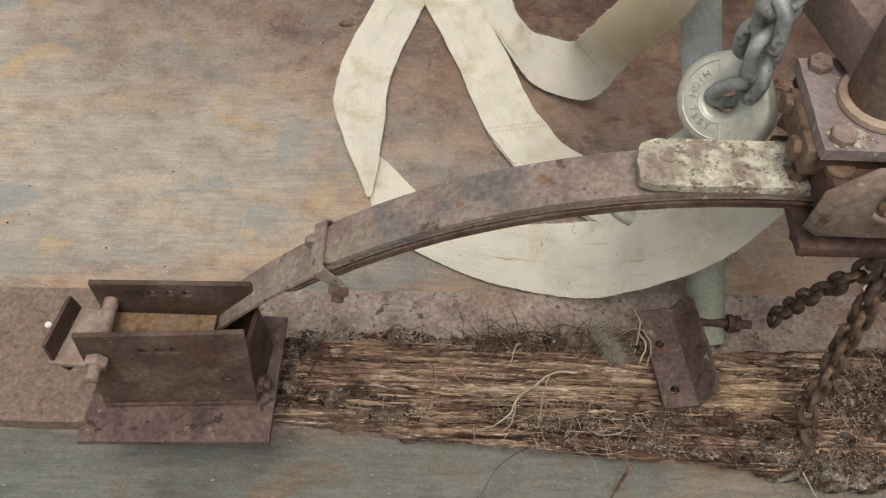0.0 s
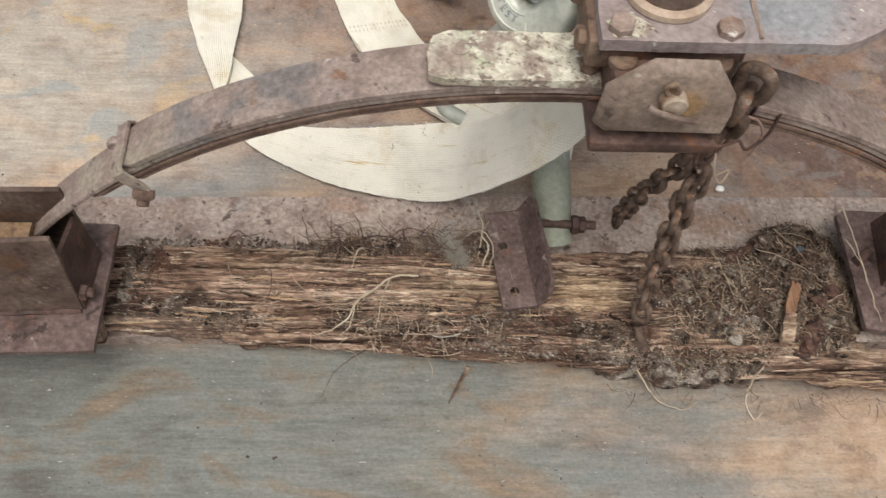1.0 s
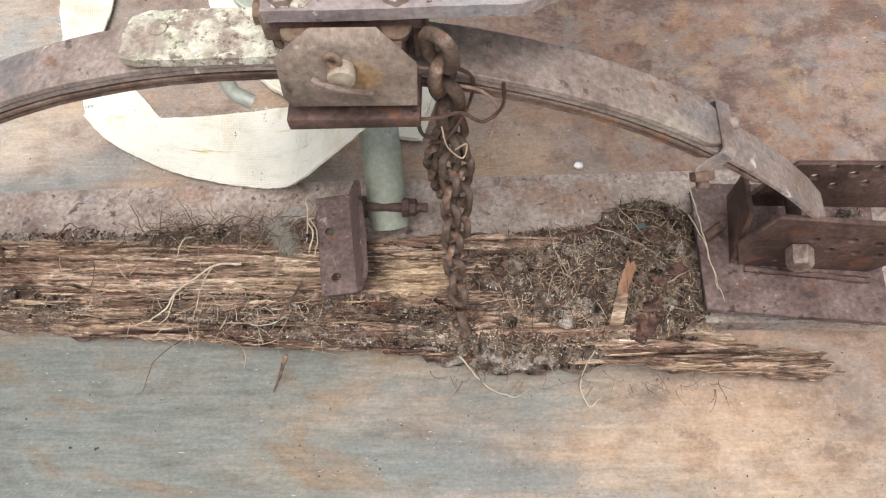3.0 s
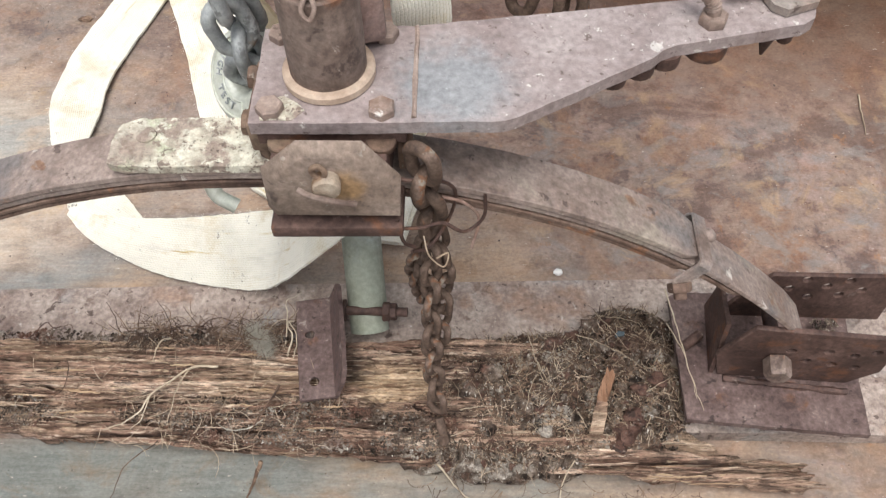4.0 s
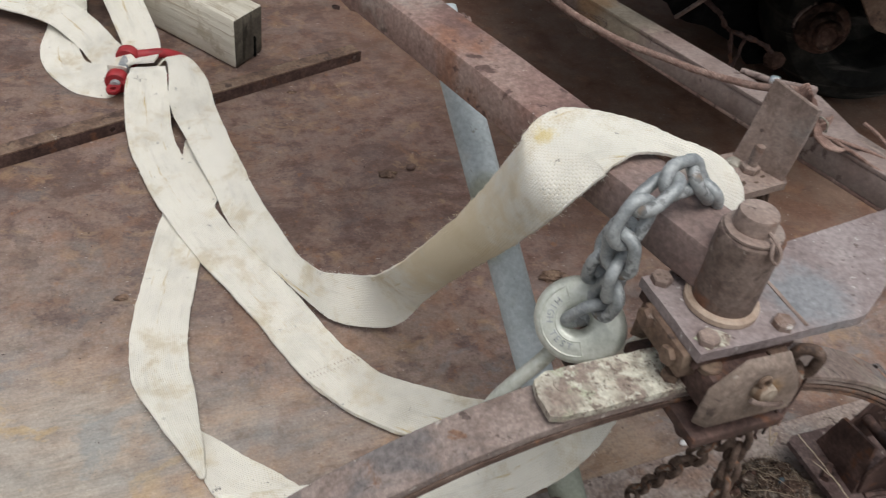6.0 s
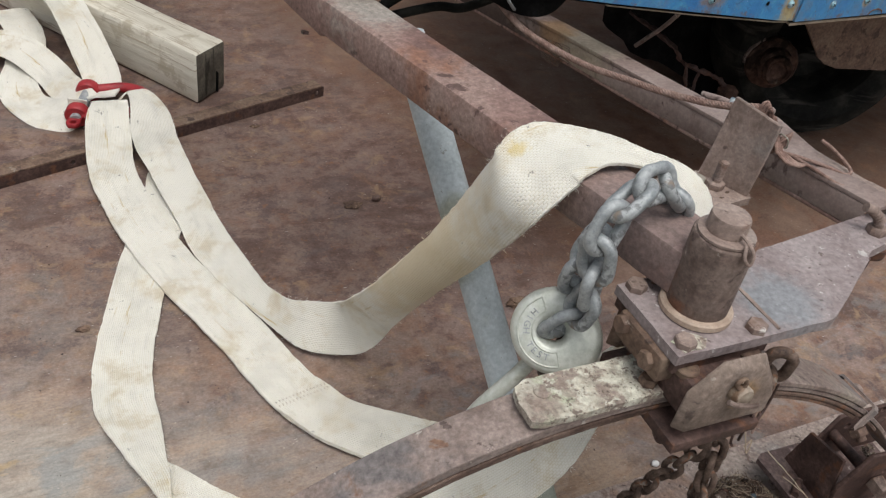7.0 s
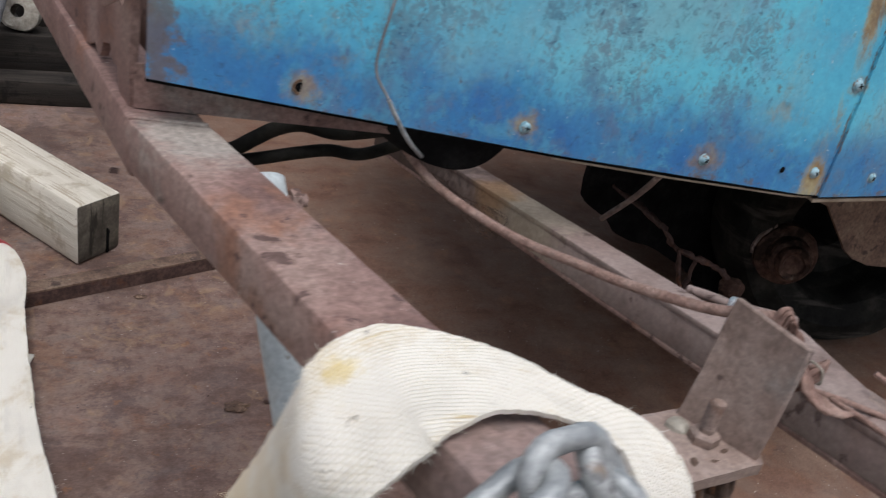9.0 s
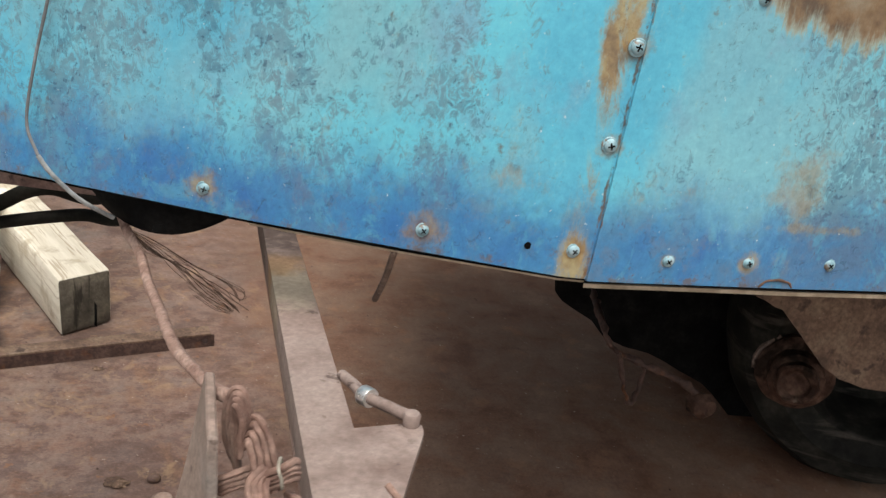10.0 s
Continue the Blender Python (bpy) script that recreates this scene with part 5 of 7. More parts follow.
clip(-0.392, -1)
clip(0.392, 1)
spacer = thing("lichen_plate", (0.25, 0.51, 0.43), "pale lichen-crusted steel plate lying on the spring", "steel plate")
tip = [(0.186, 0.490), (0.198, 0.486), (0.33, 0.486), (0.33, 0.538), (0.205, 0.538), (0.189, 0.532), (0.185, 0.515)]
part("plate", rough_up(prism(tip, 0.4215, 0.4295, None, 0.0012, 0.004, 0.0012), 0.0005, 90), LICHEN, spacer)
part("bolt_head", lathe([(0.0085, 0), (0.0082, 0.0016), (0.006, 0.003), (0.002, 0.0035)], frame_of((0.212, 0.519, 0.4293)), 16), LICHEN, spacer)
part("nut", hex_head((0.317, 0.501, 0.4295), (0, 0, 1), 0.0095, 0.009, 0.5), CLAMP, spacer, "rusty hexagonal nut")

# ---- pivot clamp in the middle of the spring ----
clamp = thing("pivot_clamp", (0.369, 0.51, 0.40), "greasy rusted pivot clamp bolted round the spring's middle", "clamp")


def cheek(y0, y1, material, label):
    pts = [(0.317, 0.416), (0.421, 0.414), (0.4225, 0.452), (0.397, 0.490), (0.350, 0.491), (0.3195, 0.462)]
    m = Matrix(((1, 0, 0, 0), (0, 0, -1, y1), (0, 1, 0, 0), (0, 0, 0, 1)))
    bm = prism(pts, 0.0, y1 - y0, m, 0.0)
    rim = [e for e in bm.edges if all(v.co.y < y0 + 0.001 for v in e.verts) and max(v.co.z for v in e.verts) > 0.455]
    bmesh.ops.bevel(bm, geom=rim, offset=0.0085, segments=1, affect="EDGES", profile=0.5, clamp_overlap=True)
    bevelled(bm, 0.0008, 1, 0.6)
    return part("cheek_plate", rough_up(bm, 0.0005, 80), material, clamp, label)


front_cheek = cheek(0.4475, 0.4585, CHEEK, "six-cornered plate with ochre rust round the pin")
cheek(0.560, 0.571, CLAMP, "")
part("bottom_plate", rough_up(box((0.3695, 0.508, 0.396), (0.104, 0.126, 0.013), None, 0.002), 0.0006), DARK, clamp, "dark red-brown clamp plate under the leaves")
part("core_block", rough_up(box((0.3695, 0.509, 0.444), (0.088, 0.098, 0.040), None, 0.003), 0.0008), DARK, clamp)
part("side_block", rough_up(box((0.318, 0.520, 0.462), (0.022, 0.070, 0.030), None, 0.003), 0.001), CLAMP, clamp)
part("side_block", rough_up(box((0.4235, 0.520, 0.446), (0.010, 0.070, 0.040), None, 0.002), 0.0008), CLAMP, clamp)
for x, y in ((0.328, 0.470), (0.410, 0.470), (0.328, 0.552), (0.410, 0.552)):
    part("bolt", hex_head((x, y, 0.3895), (0, 0, -1), 0.0095, 0.007, x * 9, 0.004), DARK, clamp)
for x, y, z in ((0.307, 0.502, 0.462), (0.307, 0.545, 0.468)):
    part("bolt", hex_head((x + 0.001, y, z), (-1, 0, 0.1), 0.010, 0.008, y * 7), CLAMP, clamp, "hexagonal bolt head")
for x in (0.334, 0.408):
    part("spacer_washer", lathe([(0.011, 0), (0.0115, 0.001), (0.0115, 0.006), (0.0105, 0.007)], frame_of((x, 0.479, 0.4605)), 16), CLAMP, clamp)
pin = part("pivot_pin", lathe([(0.0105, 0), (0.0108, 0.001), (0.0108, 0.010), (0.0095, 0.0118), (0.003, 0.0122)], frame_of((0.369, 0.448, 0.459), (0.05, -1, 0.0)), 20), PIN, clamp, "worn beige pivot pin end")
part("split_pin", tube(spline([(0.349, 0.436, 0.462), (0.358, 0.433, 0.458), (0.380, 0.433, 0.450), (0.390, 0.436, 0.445)], 4), 0.0026, 8), SLEEVE, pin, "bent rusty split pin")
part("split_pin_head", tube(spline([(0.360, 0.4435, 0.474), (0.3655, 0.4425, 0.480), (0.370, 0.4425, 0.4735), (0.3665, 0.442, 0.466)], 5, True), 0.0022, 8, True), CLAMP, pin)

# ---- arm plate, stub axle, sleeve ----
arm = thing("steering_arm_plate", (0.5, 0.53, 0.48), "flat rusty steel arm plate tapering to a bolted tip", "arm plate")
outline = [(0.313, 0.476), (0.40, 0.4755), (0.499, 0.4765), (0.508, 0.480), (0.614, 0.541), (0.622, 0.549), (0.634, 0.5545), (0.735, 0.577), (0.745, 0.584), (0.7485, 0.596), (0.742, 0.613), (0.70, 0.6145), (0.55, 0.594), (0.43, 0.579), (0.313, 0.577)]
plate_part = part("plate", rough_up(prism(outline, 0.4775, 0.489, None, 0.0012, 0.005, 0.0009), 0.0003, 70), ARM, arm)
part("under_plate", rough_up(prism([(0.3165, 0.4795), (0.427, 0.4795), (0.428, 0.575), (0.3165, 0.575)], 0.4635, 0.4772, None, 0.0015, 0.008, 0.0007), 0.0004), DARK, arm)
part("weld_seam", rough_up(tube([(0.4335, 0.480 + 0.0098 * i, 0.4893) for i in range(11)], 0.0020, 6), 0.0012, 300), PLATE, arm)
for x, y, sp in ((0.328, 0.488, 0.2), (0.410, 0.4865, 0.55), (0.328, 0.567, 0.4), (0.409, 0.567, 0.1)):
    part("bolt", hex_head((x, y, 0.489), (0, 0, 1), 0.0105, 0.008, sp), PLATE, arm, "worn hexagonal bolt head")
part("lichen_crust", rough_up(prism([(0.323, 0.478), (0.345, 0.479), (0.352, 0.488), (0.346, 0.496), (0.336, 0.503), (0.326, 0.500), (0.318, 0.494)], 0.4888, 0.4899, None, 0, 0.002, 0.002), 0.0008, 200), LICHEN, arm, "patch of pale lichen")
bent = part("bent_stud", tube(spline([(0.664, 0.580, 0.494), (0.661, 0.5815, 0.507), (0.651, 0.586, 0.517), (0.641, 0.590, 0.5205)], 6), 0.0056, 12), PLATE, arm, "bent threaded stud")
for i in range(9):
    a = spline([(0.662, 0.581, 0.502), (0.661, 0.5815, 0.507), (0.651, 0.586, 0.517), (0.642, 0.5896, 0.5202)], 8)
    p, q = Vector(a[2 * i]), Vector(a[2 * i + 1])
    part("thread", lathe([(0.0054, -0.0006), (0.0064, 0), (0.0054, 0.0006)], frame_of(p, q - p), 14, False), PLATE, bent)
part("nut", hex_head((0.664, 0.580, 0.489), (0, 0, 1), 0.0115, 0.009, 0.1), PLATE, arm)
for i, (x, y, r) in enumerate(((0.585, 0.545, 0.011), (0.607, 0.556, 0.012), (0.628, 0.566, 0.012), (0.662, 0.579, 0.017))):
    part("under_nut", lathe([(r, -0.012), (r * 1.02, -0.009), (r * 1.02, 0.0)], frame_of((x, y - 0.004, 0.4775)), 16), DARK, arm)
part("pointed_stud", lathe([(0.0015, -0.024), (0.0065, -0.006), (0.0065, 0)], frame_of((0.712, 0.583, 0.4775)), 12), DARK, arm)
part("stud_end", lathe([(0.0055, -0.016), (0.0065, -0.014), (0.0065, 0)], frame_of((0.729, 0.590, 0.4775)), 12), DARK, arm)

CX, CY = 0.3685, 0.527
hub = thing("pivot_sleeve", (CX, CY, 0.489), "rusty vertical pivot sleeve standing on the arm plate", "sleeve")
part("bronze_ring", lathe([(0.0335, 0), (0.0350, 0.0012), (0.0350, 0.0065), (0.0330, 0.0085), (0.026, 0.0085)], frame_of((CX, CY, 0.4892)), 48), BRONZE, hub, "dusty bronze thrust ring")
part("sleeve", rough_up(lathe([(0.0285, 0), (0.0292, 0.001), (0.0292, 0.030), (0.0292, 0.060), (0.0292, 0.0785), (0.0280, 0.0800), (0.018, 0.0800)], frame_of((CX, CY, 0.4975)), 48), 0.0004, 60), SLEEVE, hub)
part("washer", lathe([(0.0245, 0), (0.0262, 0.0006), (0.0262, 0.003), (0.0250, 0.0036)], frame_of((CX, CY, 0.5776)), 40), PLATE, hub)
kp = part("king_pin", rough_up(lathe([(0.0182, 0), (0.0182, 0.017), (0.0172, 0.0195), (0.006, 0.0203)], frame_of((CX, CY + 0.002, 0.578)), 36), 0.0003, 70), PLATE, hub)
part("split_pin", tube(spline([(CX + 0.001, CY - 0.014, 0.588), (CX + 0.001, CY - 0.026, 0.586), (CX + 0.004, CY - 0.033, 0.578), (CX, CY - 0.036, 0.570), (CX - 0.005, CY - 0.033, 0.576), (CX - 0.001, CY - 0.026, 0.584)], 5), 0.0018, 8), PLATE, kp, "rusty split pin with an eye")

# ---- square tube beam with its propping pipe ----
beam_dir = Vector((-0.2645, 0.9644, 0)).normalized()
beam_rot = Matrix.Rotation(math.atan2(-beam_dir.x, beam_dir.y), 4, "Z")
beam = thing("tube_beam", (0.30, 0.8, 0.53), "long rusty square tube beam running back from the sleeve", "beam")


def square_tube(a, b, wide, low, high, cuts):
    """A square tube between two plan points, its edges rounded and slightly worn."""
    run = b - a
    m = (a + b) / 2
    bm = box((0, 0, 0), (wide, run.length, high - low), None, 0.005, cuts)
    rough_up(bm, 0.0008, 30)
    bmesh.ops.transform(bm, matrix=Matrix.Translation((m.x, m.y, (low + high) / 2)) @ Matrix.Rotation(math.atan2(-run.x, run.y), 4, "Z"), verts=bm.verts)
    return bm


knee = Vector((0.2185, 1.128, 0))
far_dir = Vector((-0.150, 0.989, 0)).normalized()
part("tube", square_tube(Vector((0.3795, 0.541, 0)), knee + beam_dir * 0.010, 0.0685, 0.4985, 0.5475, 24), BEAM, beam)
part("rear_tube", square_tube(knee - far_dir * 0.004, knee + far_dir * 1.25, 0.0690, 0.4940, 0.5468, 30), BEAM, beam, "rear length of the beam, set at a slight angle")
part("knee_weld", rough_up(tube([(knee.x - 0.034 + 0.0075 * i, knee.y + 0.004 - 0.0012 * i, 0.5475) for i in range(10)], 0.0022, 6), 0.0012, 280), BEAM, beam)
part("weld_bead", rough_up(tube([(CX + 0.0305 * math.cos(a), CY + 0.0305 * math.sin(a), 0.505 + 0.04 * i / 10) for i, a in enumerate([2.3 - 0.02 * k for k in range(11)])], 0.003, 6), 0.0012, 250), BEAM, beam)
part("gusset", prism([(0.190, 1.158), (0.204, 1.155), (0.46, 1.112), (0.46, 1.125), (0.207, 1.170)], 0.5485, 0.5905, None, 0.0015), BEAM, beam, "red-brown cross angle welded on the beam")
ragged = [(0, 0), (0.0, 0.098), (0.02, 0.105), (0.035, 0.082), (0.05, 0.090), (0.065, 0.115), (0.09, 0.120), (0.50, 0.125), (0.50, 0.0), (0.20, 0.0), (0.16, 0.012), (0.13, 0.006), (0.115, 0.026), (0.085, 0.034), (0.07, 0.018), (0.05, 0.022), (0.035, 0.0)]
up_m = Matrix(((far_dir.x, 0, -far_dir.y, 0.194), (far_dir.y, 0, far_dir.x, 1.165), (0, 1, 0, 0.5475), (0, 0, 0, 1)))
part("upstand", rough_up(prism(ragged, 0.0, 0.008, up_m, 0.0008, 0.012, 0.003), 0.0012, 60), BEAM, beam, "corroded ragged upstand along the beam's edge")
cap_m = Matrix(((far_dir.x, 0, -far_dir.y, 0.212), (far_dir.y, 0, far_dir.x, 1.175), (0, 1, 0, 0.5905), (0, 0, 0, 1)))
part("back_plate", prism([(0, 0), (0, 0.09), (0.5, 0.09), (0.5, 0)], 0.0, 0.006, cap_m, 0.001), BEAM, beam, "rusty plate behind the torn upstand")
part("hung_plate", prism([(0, 0), (0.05, 0.0), (0.022, 0.075), (0, 0.08)], 0, 0.004, pose(0.158, 1.19, 0.68, 180, 78, 15), 0.0008), BEAM, beam, "torn flap of rusty sheet")
part("flake", rough_up(prism([(0, 0), (0.016, 0.002), (0.022, 0.006), (0.014, 0.010), (0.001, 0.007)], 0, 0.004, pose(0.176, 1.142, 0.4885, 0, 20, 75), 0.0006), 0.001, 120), DARK, beam, "loose flake of rust under the knee")

prop = thing("prop_pipe", (0.348, 0.57, 0.0), "galvanised steel pipe propping the beam, bolted at its foot", "pipe")
foot, head_end = Vector((0.3545, 0.566, 0.026)), Vector((0.2975, 1.090, 0.506))
axis = (head_end - foot).normalized()
rr = (head_end - foot).length
part("tube", rough_up(lathe([(0.0208, 0.0), (0.0234, 0.0), (0.0236, 0.10), (0.0236, rr / 2), (0.0234, rr), (0.0206, rr), (0.0206, rr - 0.05)], frame_of(foot, axis), 36, False), 0.0003, 40), PIPE, prop)
cb = part("cross_bolt", tube([(0.318, 0.574, 0.060), (0.402, 0.571, 0.060)], 0.0055, 12), DARK, prop)
part("nut", hex_head((0.3725, 0.572, 0.060), (1, -0.03, 0), 0.012, 0.009, 0.3), DARK, prop)
part("nut", hex_head((0.3815, 0.572, 0.060), (1, -0.03, 0), 0.0105, 0.008, 0.7), DARK, prop)
part("washer", lathe([(0.013, 0), (0.0135, 0.0008), (0.0135, 0.003), (0.013, 0.0035)], frame_of((0.3285, 0.5735, 0.060), (-1, 0, 0)), 18), DARK, prop)
tl = part("top_bolt", tube([(0.262, 1.083, 0.490), (0.344, 1.092, 0.486)], 0.006, 12), BEAM, prop)
part("nut", hex_head((0.328, 1.090, 0.487), (1, 0.1, 0), 0.012, 0.010, 0.3, 0.006), BEAM, tl)

angle_iron = thing("angle_bracket", (0.30, 0.52, 0.045), "dark rusty angle bracket with bolt holes on the plank", "bracket")
turn = Matrix.Translation((0.284, 0.458, 0.0)) @ Matrix.Rotation(radians(8), 4, "Z") @ Matrix.Translation((-0.278, -0.460, 0.0))
m = turn @ Matrix(((1, 0, 0, 0.278), (0, 0, 1, 0.460), (0, -1, 0, 0.056), (0, 0, 0, 1)))
part("base_flange", rough_up(bevelled(holed(0.041, 0.132, 0.005, [(0.0175, 0.022), (0.0150, 0.084)], 0.0056, m), 0.0006, 1), 0.0004, 80), PURPLE, angle_iron)
m = turn @ Matrix.Translation((0.3160, 0.4605, 0.050)) @ Matrix.Rotation(radians(20), 4, "Y") @ Matrix.Rotation(radians(90), 4, "Z") @ Matrix.Rotation(radians(90), 4, "X")
part("upright_flange", rough_up(prism([(0.0, 0.0), (0.131, 0.0), (0.130, 0.040), (0.122, 0.047), (0.055, 0.049), (0.012, 0.047), (0.002, 0.036)], 0, 0.005, m, 0.0012, 0.008, 0.0006), 0.0004, 80), PURPLE, angle_iron)
part("nut", hex_head((0.324, 0.574, 0.060), (-1, 0, 0), 0.010, 0.007, 0.2), DARK, angle_iron)


# ---- spring end brackets ----
def left_bracket():
    t = thing("spring_bracket", (-0.27, 0.47, 0.085), "dark rusted channel bracket on a base plate holding the spring", "bracket", "spring end brackets")
    part("base_plate", rough_up(prism([(-0.371, 0.383), (-0.162, 0.388), (-0.162, 0.545), (-0.356, 0.552)], 0.084, 0.092, None, 0.0012, 0.012, 0.0006), 0.0004), PURPLE, t)
    m = pose(-0.350, 0.428, 0.092, -5, 0, 2.6)
    part("front_wall", bevelled(holed(0.2, 0.12, 0.006, [(0.020, 0.092), (0.068, 0.104), (0.085, 0.104), (0.101, 0.105)], 0.0052, m, cut=[(0.0, 0.0), (0.170, 0.0), (0.176, 0.134), (0.004, 0.131)]), 0.0008, 1), OLIVE, t)
    m = pose(-0.350, 0.503, 0.092, 0, 0, 1)
    part("back_wall", bevelled(holed(0.2, 0.12, 0.006, [(0.02, 0.092), (0.066, 0.112), (0.085, 0.112), (0.103, 0.112)], 0.0052, m, cut=[(0.0, 0.0), (0.172, 0.0), (0.172, 0.130), (0.003, 0.130)]), 0.0008, 1), OLIVE, t)
    part("slide_block", rough_up(prism([(-0.342, 0.447), (-0.222, 0.449), (-0.222, 0.5005), (-0.342, 0.5005)], 0.0925, 0.170, None, 0.002), 0.0006), OCHRE, t, "ochre-rusted block between the channel walls")
    cross = part("cross_bolt", tube([(-0.331, 0.424, 0.184), (-0.331, 0.506, 0.190)], 0.0078, 14), PLATE, t)
    part("nut", hex_head((-0.331, 0.436, 0.185), (0, -1, -0.05), 0.0125, 0.010, 0.2, 0.014), PLATE, cross)
    part("tray_floor", prism([(-0.406, 0.455), (-0.353, 0.452), (-0.353, 0.522), (-0.392, 0.526)], 0.128, 0.134, None, 0.0008), PLATE, t)
    part("end_flange", prism([(0, 0), (0.070, 0), (0.066, 0.030), (0.002, 0.030)], 0, 0.004, pose(-0.404, 0.458, 0.134, 90, 0, 80), 0.0008), DARK, t)
    part("tray_bolt", hex_head((-0.390, 0.462, 0.128), (0, 0, -1), 0.008, 0.012, 0.3), DARK, t)
    part("tray_leg", box((-0.372, 0.505, 0.110), (0.03, 0.03, 0.036), None, 0.001), DARK, t)
    inner = part("inner_flange", prism([(0, 0), (0.07, 0), (0.064, 0.090), (0.012, 0.098)], 0, 0.005, pose(-0.183, 0.437, 0.092, 90, 0, 86), 0.0008), DARK, t)
    part("bolt", hex_head((-0.178, 0.448, 0.115), (1, -0.2, 0), 0.010, 0.008, 0.2, 0.006), DARK, inner)
    part("weld_bead", rough_up(tube([(-0.348 + 0.0083 * i, 0.4265 + 0.0004 * i, 0.0935) for i in range(21)], 0.0034, 6), 0.0018, 260), DARK, t)
    pack = solo("packing_block", rough_up(box((-0.265, 0.480, 0.0445), (0.17, 0.10, 0.0785), None, 0.004, 6), 0.002, 40), ROT, "rotten wood block packed under the bracket plate", "wood block")


def right_bracket():
    t = thing("spring_bracket", (0.82, 0.52, 0.04), "dark rusted bracket with rows of holes and a large bolt", "bracket", "spring end brackets")
    part("base_plate", rough_up(prism([(0.716, 0.441), (0.912, 0.422), (0.922, 0.600), (0.728, 0.606), (0.716, 0.600)], 0.0395, 0.048, None, 0.0014, 0.01, 0.0009), 0.0005), PURPLE, t)
    cut = [(0.0, 0.0), (0.142, 0.0), (0.168, 0.035), (0.164, 0.110), (0.014, 0.116), (-0.012, 0.05)]
    holes = [(0.062, 0.072), (0.084, 0.050), (0.100, 0.075), (0.112, 0.046), (0.128, 0.070), (0.138, 0.042), (0.148, 0.080)]
    m = pose(0.757, 0.496, 0.048, 3, 0, -4.5)
    part("front_wall", bevelled(holed(0.2, 0.12, 0.006, holes, 0.0052, m, cut=cut), 0.0008, 1), DARK, t)
    m = pose(0.768, 0.574, 0.048, -2, 0, -2)
    holes = [(0.07, 0.060), (0.085, 0.078), (0.095, 0.044), (0.110, 0.066), (0.128, 0.050), (0.132, 0.078), (0.15, 0.06)]
    part("back_wall", bevelled(holed(0.2, 0.12, 0.006, holes, 0.0052, m, cut=[(0.0, 0.0), (0.19, 0.0), (0.19, 0.086), (0.046, 0.084), (0.02, 0.04)]), 0.0008, 1), DARK, t)
    part("bolt", hex_head((0.808, 0.487, 0.101), (-0.12, -1, -0.05), 0.0145, 0.022, 0.25), SLEEVE, t, "large worn hexagonal bolt head")
    part("cross_bolt", tube([(0.808, 0.488, 0.101), (0.812, 0.575, 0.101)], 0.008, 12), DARK, t)
    part("web", prism([(0, 0), (0.09, 0), (0.075, 0.075), (0.012, 0.09)], 0, 0.005, pose(0.748, 0.498, 0.048, 90, 0, 84), 0.0008), DARK, t)
    part("weld_bead", rough_up(tube([(0.762 + 0.0085 * i, 0.4905 - 0.0011 * i, 0.0495) for i in range(17)], 0.004, 6), 0.0022, 260), DARK, t)
    part("loose_bolt", tube([(0.722, 0.528, 0.052), (0.745, 0.545, 0.053)], 0.006, 10), DARK, t)
    w = new("wire_brush_gravel", crumbs(260, (0.872, 0.905, 0.515, 0.56), 0.003, lambda x, y: 0.056 + 0.02 * noise.noise(Vector((x * 60, y * 60, 0))), 31))
    w.name = "bracket_dirt"
    w.data.materials.append(SOIL)
    tagged(w, "grey-brown soil crumbs caught in the bracket", "soil", kind="stuff")


left_bracket()
right_bracket()

# ---- chains ----
old_link = link_mesh("link", 0.035, 0.0245, 0.0078, CHAIN)
big_link = link_mesh("link", 0.049, 0.034, 0.0115, CHAIN)
galv_link = link_mesh("link", 0.060, 0.0405, 0.0124, GALV)
hang_chain = thing("rusty_chain", (0.44, 0.45, 0.04), "rusty chain hanging from the arm plate onto the soil", "chain")
run_chain(hang_chain, big_link, [(0.438, 0.466, 0.468), (0.439, 0.468, 0.45), (0.440, 0.476, 0.405), (0.443, 0.488, 0.352), (0.441, 0.486, 0.315)], 0.031)
run_chain(hang_chain, old_link, [(0.441, 0.488, 0.318), (0.438, 0.478, 0.26), (0.437, 0.468, 0.20), (0.437, 0.460, 0.14), (0.439, 0.450, 0.085), (0.441, 0.436, 0.052)], 0.0225)
run_chain(hang_chain, old_link, [(0.438, 0.494, 0.325), (0.426, 0.505, 0.27), (0.420, 0.53, 0.20), (0.424, 0.555, 0.13), (0.428, 0.575, 0.075), (0.420, 0.572, 0.045)], 0.0225)
run_chain(hang_chain, old_link, [(0.443, 0.496, 0.33), (0.450, 0.492, 0.285), (0.449, 0.486, 0.23), (0.444, 0.474, 0.165)], 0.0225)
part("hook_end", tube(spline([(0.441, 0.440, 0.052), (0.444, 0.430, 0.045), (0.448, 0.418, 0.044), (0.444, 0.414, 0.048)], 5), 0.0055, 10), CHAIN, hang_chain)
tie = thing("tie_wire", (0.445, 0.48, 0.33), "rusty tie wire twisted round the hanging chain", "wire")
part("strand", tube(spline([(0.405, 0.462, 0.452), (0.425, 0.465, 0.437), (0.447, 0.475, 0.425), (0.462, 0.485, 0.40), (0.458, 0.49, 0.36), (0.44, 0.475, 0.335), (0.425, 0.462, 0.345)], 8), 0.0016, 8), DARK, tie)
part("strand", tube(spline([(0.418, 0.452, 0.392), (0.435, 0.458, 0.385), (0.452, 0.468, 0.378), (0.470, 0.478, 0.352), (0.486, 0.486, 0.362), (0.487, 0.487, 0.392)], 8), 0.0016, 8), DARK, tie)
